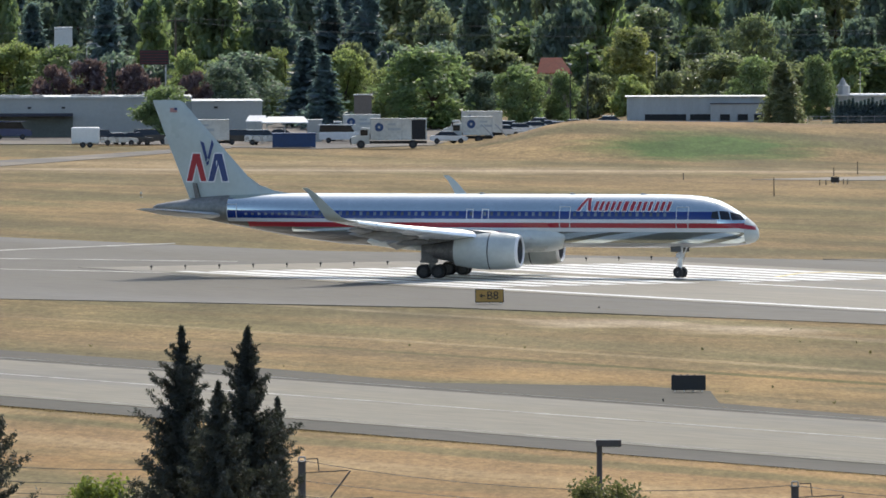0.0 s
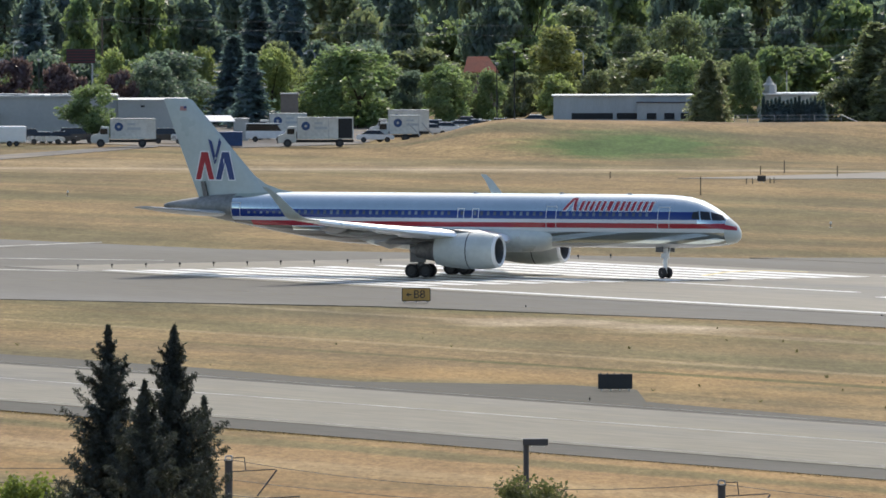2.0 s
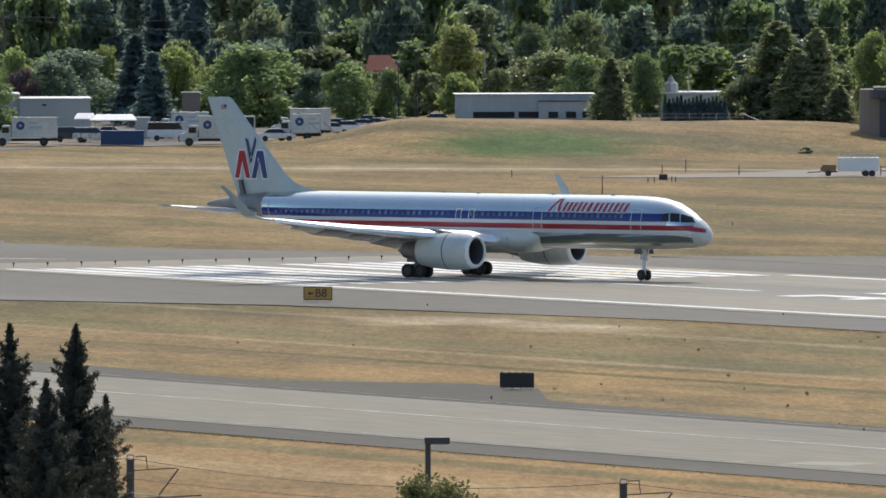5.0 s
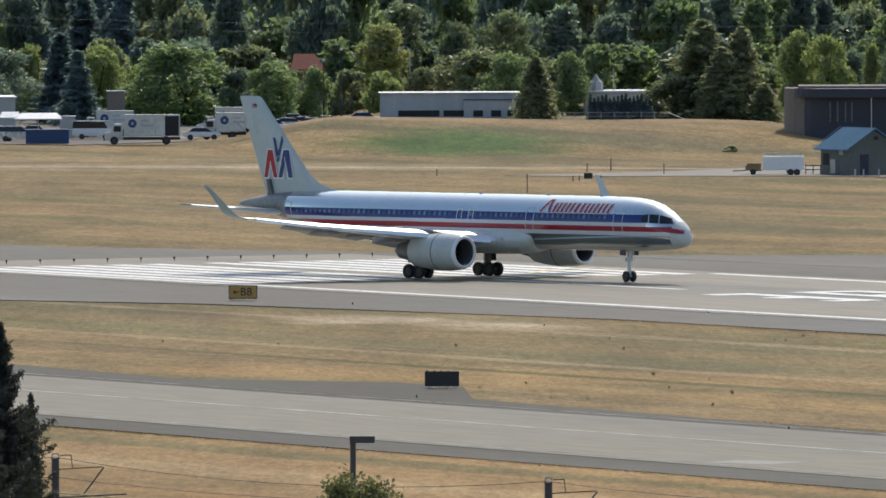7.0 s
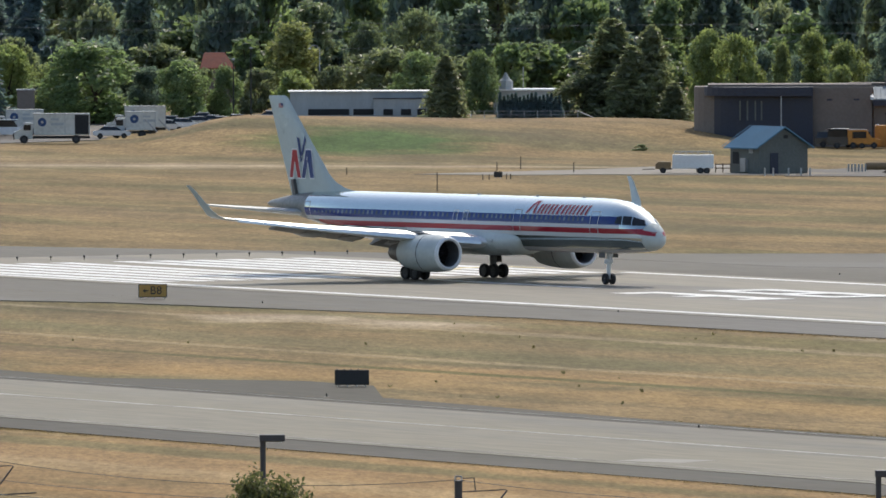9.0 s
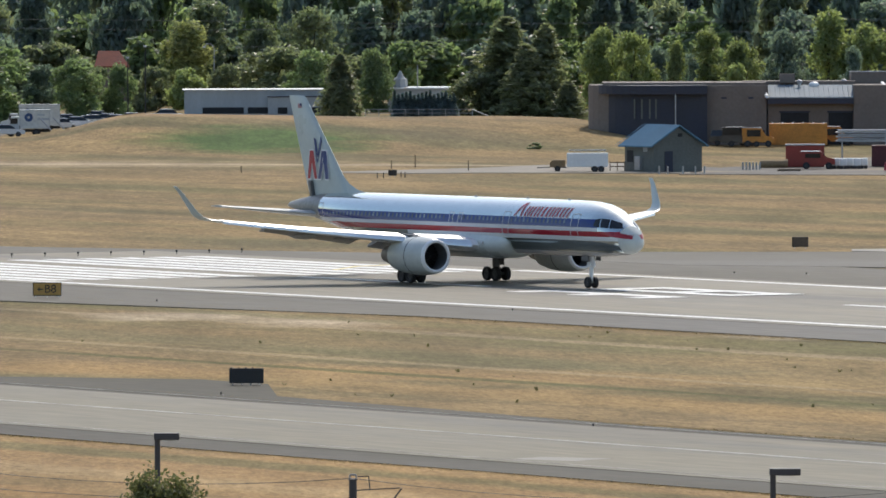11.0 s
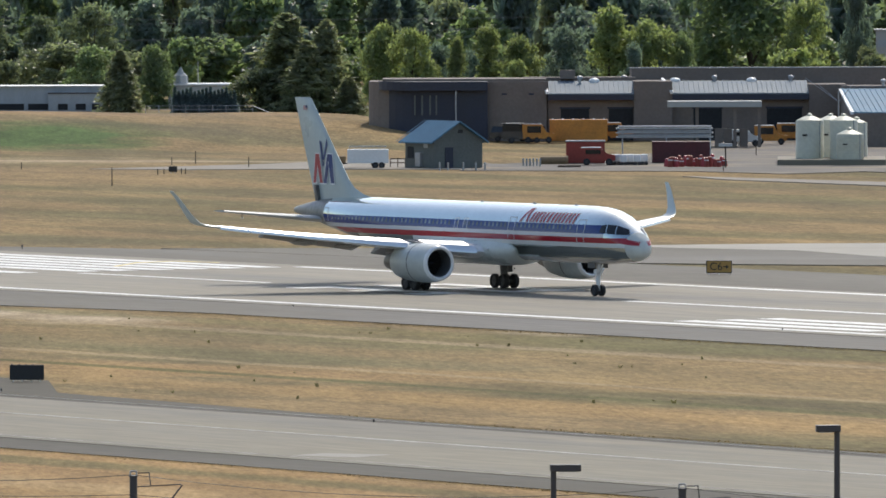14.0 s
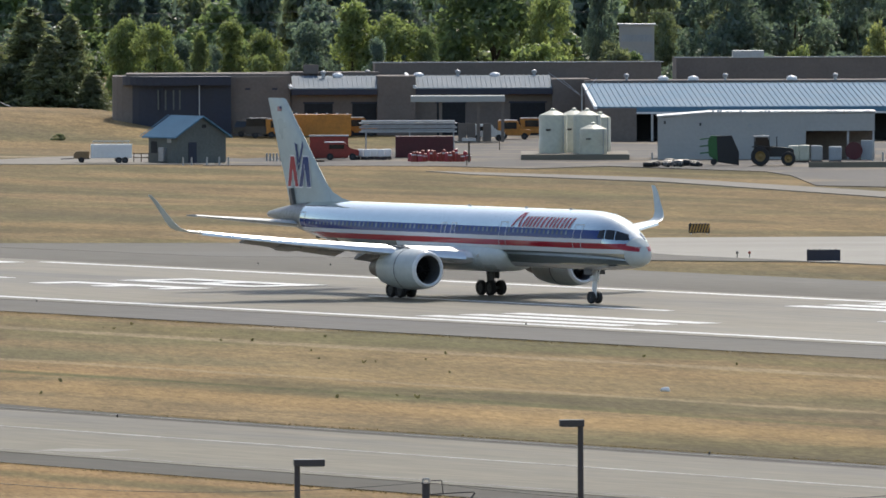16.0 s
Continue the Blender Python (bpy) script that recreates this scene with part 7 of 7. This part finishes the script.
# ---- near lamp posts and the railway's overhead line ----
def make_lamp_post(x, top, r, side, length=.74):
    p = site(x - 784, r)
    s = thing("lamp_post", pose(p.x, p.y, 0), "dark brown lamp post with a flat box head", "lamp post", "car park lamp posts")
    h = drop(top + 167, r)
    part("pole", rod(bmesh.new(), (0, 0, 0), (0, 0, h - .02), .11, .085, 12), BRONZEMAT, s, smooth=True)
    x0, x1 = (-.1, length - .1) if side > 0 else (-length + .1, .1)
    head = piece("head", s, BRONZEMAT, x0, x1, -.2, .2, h - .2, h, "flat box head", .02)
    piece("lens", head, LENS, x0 + .08 + (.16 if side > 0 else 0), x1 - .08 - (.16 if side < 0 else 0), -.16, .16, h - .22, h - .2, "clear flat lens")
    piece("base", s, CONCRETE, -.3, .3, -.3, .3, 0, .6, "", .03)


BRONZEMAT = mat("bronze_paint", (0.055, 0.05, 0.055), 0.5, spread=0.12, scale=2, fine=10)
make_lamp_post(1060, 780, 350, 1)
make_lamp_post(2150, 846, 350, 1, .9)
make_lamp_post(2652, 777, 350, -1, .72)
TOPS = ((-340, 782), (533, 812), (1406, 858), (2378, 884), (3300, 900))
for x, top in TOPS:
    p = site(x - 784, 420)
    s = thing("catenary_pole", pose(p.x, p.y, 0), "dark steel railway overhead line pole", "pole", "overhead line poles")
    h = drop(top + 167, 420)
    part("pole", rod(bmesh.new(), (0, 0, 0), (0, 0, h - .12), .15, .14, 12), BRONZEMAT, s, smooth=True)
    part("cap", rod(bmesh.new(), (0, 0, h - .14), (0, 0, h - .1), .17, .17, 12), BRONZEMAT, s)
    bm = bmesh.new()
    for pq in (((-.11, 0, h - .1), (-.11, 0, h + .05)), ((.11, 0, h - .1), (.11, 0, h + .05)), ((-.11, 0, h + .05), (.11, 0, h + .05))):
        rod(bm, *pq, .03, None, 6)
    part("wire_bracket", bm, GALV, s, "pale wire bracket")
    bm = bmesh.new()
    for p0, p1, rr_ in (((.1, 0, h - .5), (1.65, -.4, h - .4), .022), ((1.0, -.3, h - 1.35), (1.7, -.4, h - .42), .03), ((.1, 0, h - 1.5), (2.5, -.6, h - 1.35), .028), ((.55, 0, h - .0), (.6, 0, h - .45), .02), ((.15, 0, h - .02), (.55, 0, h - .0), .02)):
        rod(bm, p0, p1, rr_, None, 6)
    part("cantilever", bm, BRONZEMAT, s, "thin cantilever arms")
for dz, sag in ((-.05, 0.55), (-.75, 0.35), (-1.3, .2)):
    pts = []
    for (x0, t0), (x1, t1) in zip(TOPS, TOPS[1:]):
        for i in range(9):
            u = i / 9
            x = x0 + (x1 - x0) * u
            z = drop(t0 + 167, 420) * (1 - u) + drop(t1 + 167, 420) * u + dz - sag * 4 * u * (1 - u)
            pts.append(site(x - 784, 419.5, z))
    wire_run("catenary_wire", pts, 0.012, "thin dark railway overhead wire", "railway wires")

# ---- grass tufts ----
gen = np.random.default_rng(31)


def tufts(name, count, area, height, material, label, clump=0.0):
    """Small standing tufts of grass blades, kept off the paving."""
    verts, faces = [], []
    done = 0
    while done < count:
        u = gen.uniform(area[0], area[1])
        y = gen.uniform(area[2], area[3])
        p = site(u - 784, EYE / ((y + 167) * STEP))
        a, n = p.x * CA - p.y * SA, p.x * SA + p.y * CA
        if 295 < n < 339 or 403 < n < 487 or (a < -685 and 326 < n < 490) or (p.x > 36 and 850 < p.y < 965 and n > 490):
            done += 0.2
            continue
        if clump and noise.noise((p.x * .12, p.y * .035, 3.3)) < clump:
            done += 0.05
            continue
        z = max(relief(p.x, p.y), 0) - .03
        h = height * gen.uniform(.45, 1.5)
        for k in range(3):
            ang = gen.uniform(0, math.pi)
            dx, dy = math.cos(ang) * h * .5, math.sin(ang) * h * .5
            lx, ly = gen.normal(0, .5, 2) * h
            b = len(verts)
            verts += [(p.x - dx, p.y - dy, z), (p.x + dx, p.y + dy, z), (p.x + lx + dx * .3, p.y + ly + dy * .3, z + h), (p.x + lx - dx * .5, p.y + ly - dy * .5, z + h * .85)]
            faces.append((b, b + 1, b + 2, b + 3))
        done += 1
    return tagged(raw(name, verts, faces, material), label, "grass", kind="stuff")


PLAIN = (1.0, 0.95, 0.85, 1)
WEED = leaf_mat("dark_weed", (0.26, 0.24, 0.12), 0.45, PLAIN, 0.1)
tufts("weeds", 55, (-60, 3300, 530, 740), .16, WEED, "grey-green low weeds in the dry grass")
EDGETUFT = leaf_mat("edge_tufts", (0.30, 0.23, 0.11), 0.4, PLAIN, 0.1)


def fringe(n, count, height, spread):
    """Ragged grass along one straight edge of the paving."""
    verts, faces = [], []
    for k in range(count):
        th = gen.uniform(-900, 2700) * STEP
        r = (n + gen.normal(0, spread)) / (math.sin(th) * SA + math.cos(th) * CA)
        px, py = r * math.sin(th), r * math.cos(th)
        h = height * gen.uniform(.4, 1.5)
        for j in range(2):
            ang = gen.uniform(0, math.pi)
            dx, dy = math.cos(ang) * h, math.sin(ang) * h
            lx, ly = gen.normal(0, .5, 2) * h
            b = len(verts)
            verts += [(px - dx, py - dy, -.03), (px + dx, py + dy, -.03), (px + lx + dx * .4, py + ly + dy * .4, h), (px + lx - dx * .6, py + ly - dy * .6, h * .8)]
            faces.append((b, b + 1, b + 2, b + 3))
    return tagged(raw("edge_grass", verts, faces, EDGETUFT), "ragged dark grass along the edge of the paving", "grass", kind="stuff")


for n, count, spread in ((299.2, 1500, .35), (332.7, 1500, .4), (406, 1200, .35)):
    fringe(n, count * 5, .028, spread)

# ---- what moves ----
# seconds, place of the main gear on the ground, turn
TAXI = [
    (0.0, 0.09, 901.49, -14.68), (0.5, 1.44, 901.11, -16.68), (1.0, 2.75, 900.69, -18.77), (1.5, 4.04, 900.23, -21.07),
    (2.0, 5.3, 899.71, -23.64), (2.5, 6.57, 899.12, -26.36), (3.0, 7.83, 898.45, -29.07), (3.5, 9.11, 897.7, -31.66),
    (4.0, 10.42, 896.86, -34.04), (4.5, 11.76, 895.91, -36.19), (5.0, 13.14, 894.87, -38.1), (5.5, 14.57, 893.71, -39.92),
    (6.0, 16.03, 892.44, -41.85), (6.5, 17.55, 891.04, -44.03), (7.0, 19.09, 889.48, -46.32), (7.5, 20.68, 887.75, -48.52),
    (8.0, 22.3, 885.86, -50.48), (8.5, 23.96, 883.77, -52.27), (9.0, 25.66, 881.5, -54.01), (9.5, 27.41, 879.01, -55.77),
    (10.0, 29.2, 876.29, -57.42), (10.5, 31.05, 873.32, -58.79), (11.0, 32.98, 870.07, -59.76), (11.5, 35.02, 866.52, -60.4),
    (12.0, 37.2, 862.64, -60.84), (12.5, 39.56, 858.39, -61.19), (13.0, 42.1, 853.73, -61.48), (13.5, 44.87, 848.61, -61.68),
    (14.0, 47.89, 843.0, -61.79), (14.5, 51.18, 836.86, -61.81), (15.0, 54.77, 830.17, -61.74), (15.5, 58.67, 822.94, -61.61),
    (16.0, 62.89, 815.15, -61.44)
]


def motions():
    walk(airliner, [(t, pose(x, y, 0.078, 0, 0, turn)) for t, x, y, turn in TAXI])
    rows = []
    for i, (t, x, y, turn) in enumerate(TAXI):
        j, k = max(i - 1, 0), min(i + 1, len(TAXI) - 1)
        dt = TAXI[k][0] - TAXI[j][0]
        speed = math.hypot(TAXI[k][1] - TAXI[j][1], TAXI[k][2] - TAXI[j][2]) / dt
        rate = radians(TAXI[k][3] - TAXI[j][3]) / dt
        rows.append((t, pose(18.29, 0, 0, 0, 0, math.degrees(math.atan(18.29 * rate / speed)))))
    walk(nose_gear, rows)
    # distance rolled, from which the wheels turn
    run = [0.0]
    for p, q in zip(TAXI, TAXI[1:]):
        run.append(run[-1] + math.hypot(q[1] - p[1], q[2] - p[2]))
    times = [r[0] for r in TAXI]
    slope = np.gradient(run, times)

    def rolled(t):
        i = min(int(t / 0.5), len(times) - 2)
        h, u = 0.5, (t - times[i]) / 0.5
        return (run[i] * (2 * u ** 3 - 3 * u * u + 1) + h * slope[i] * (u ** 3 - 2 * u * u + u) + run[i + 1] * (3 * u * u - 2 * u ** 3) + h * slope[i + 1] * (u ** 3 - u * u))

    for wheel, at, r in WHEELS:
        rows, last = [], None
        for f in range(0, 481):
            t = f / 30
            deg = math.degrees(rolled(t) / r)
            ahead = math.degrees(rolled(min(t + 1 / 30, 16)) / r)
            if last is None or f == 480 or ahead - last > 80:
                rows.append((t, pose(*at, 0, deg, 0)))
                last = deg
        walk(wheel, rows)


motions()
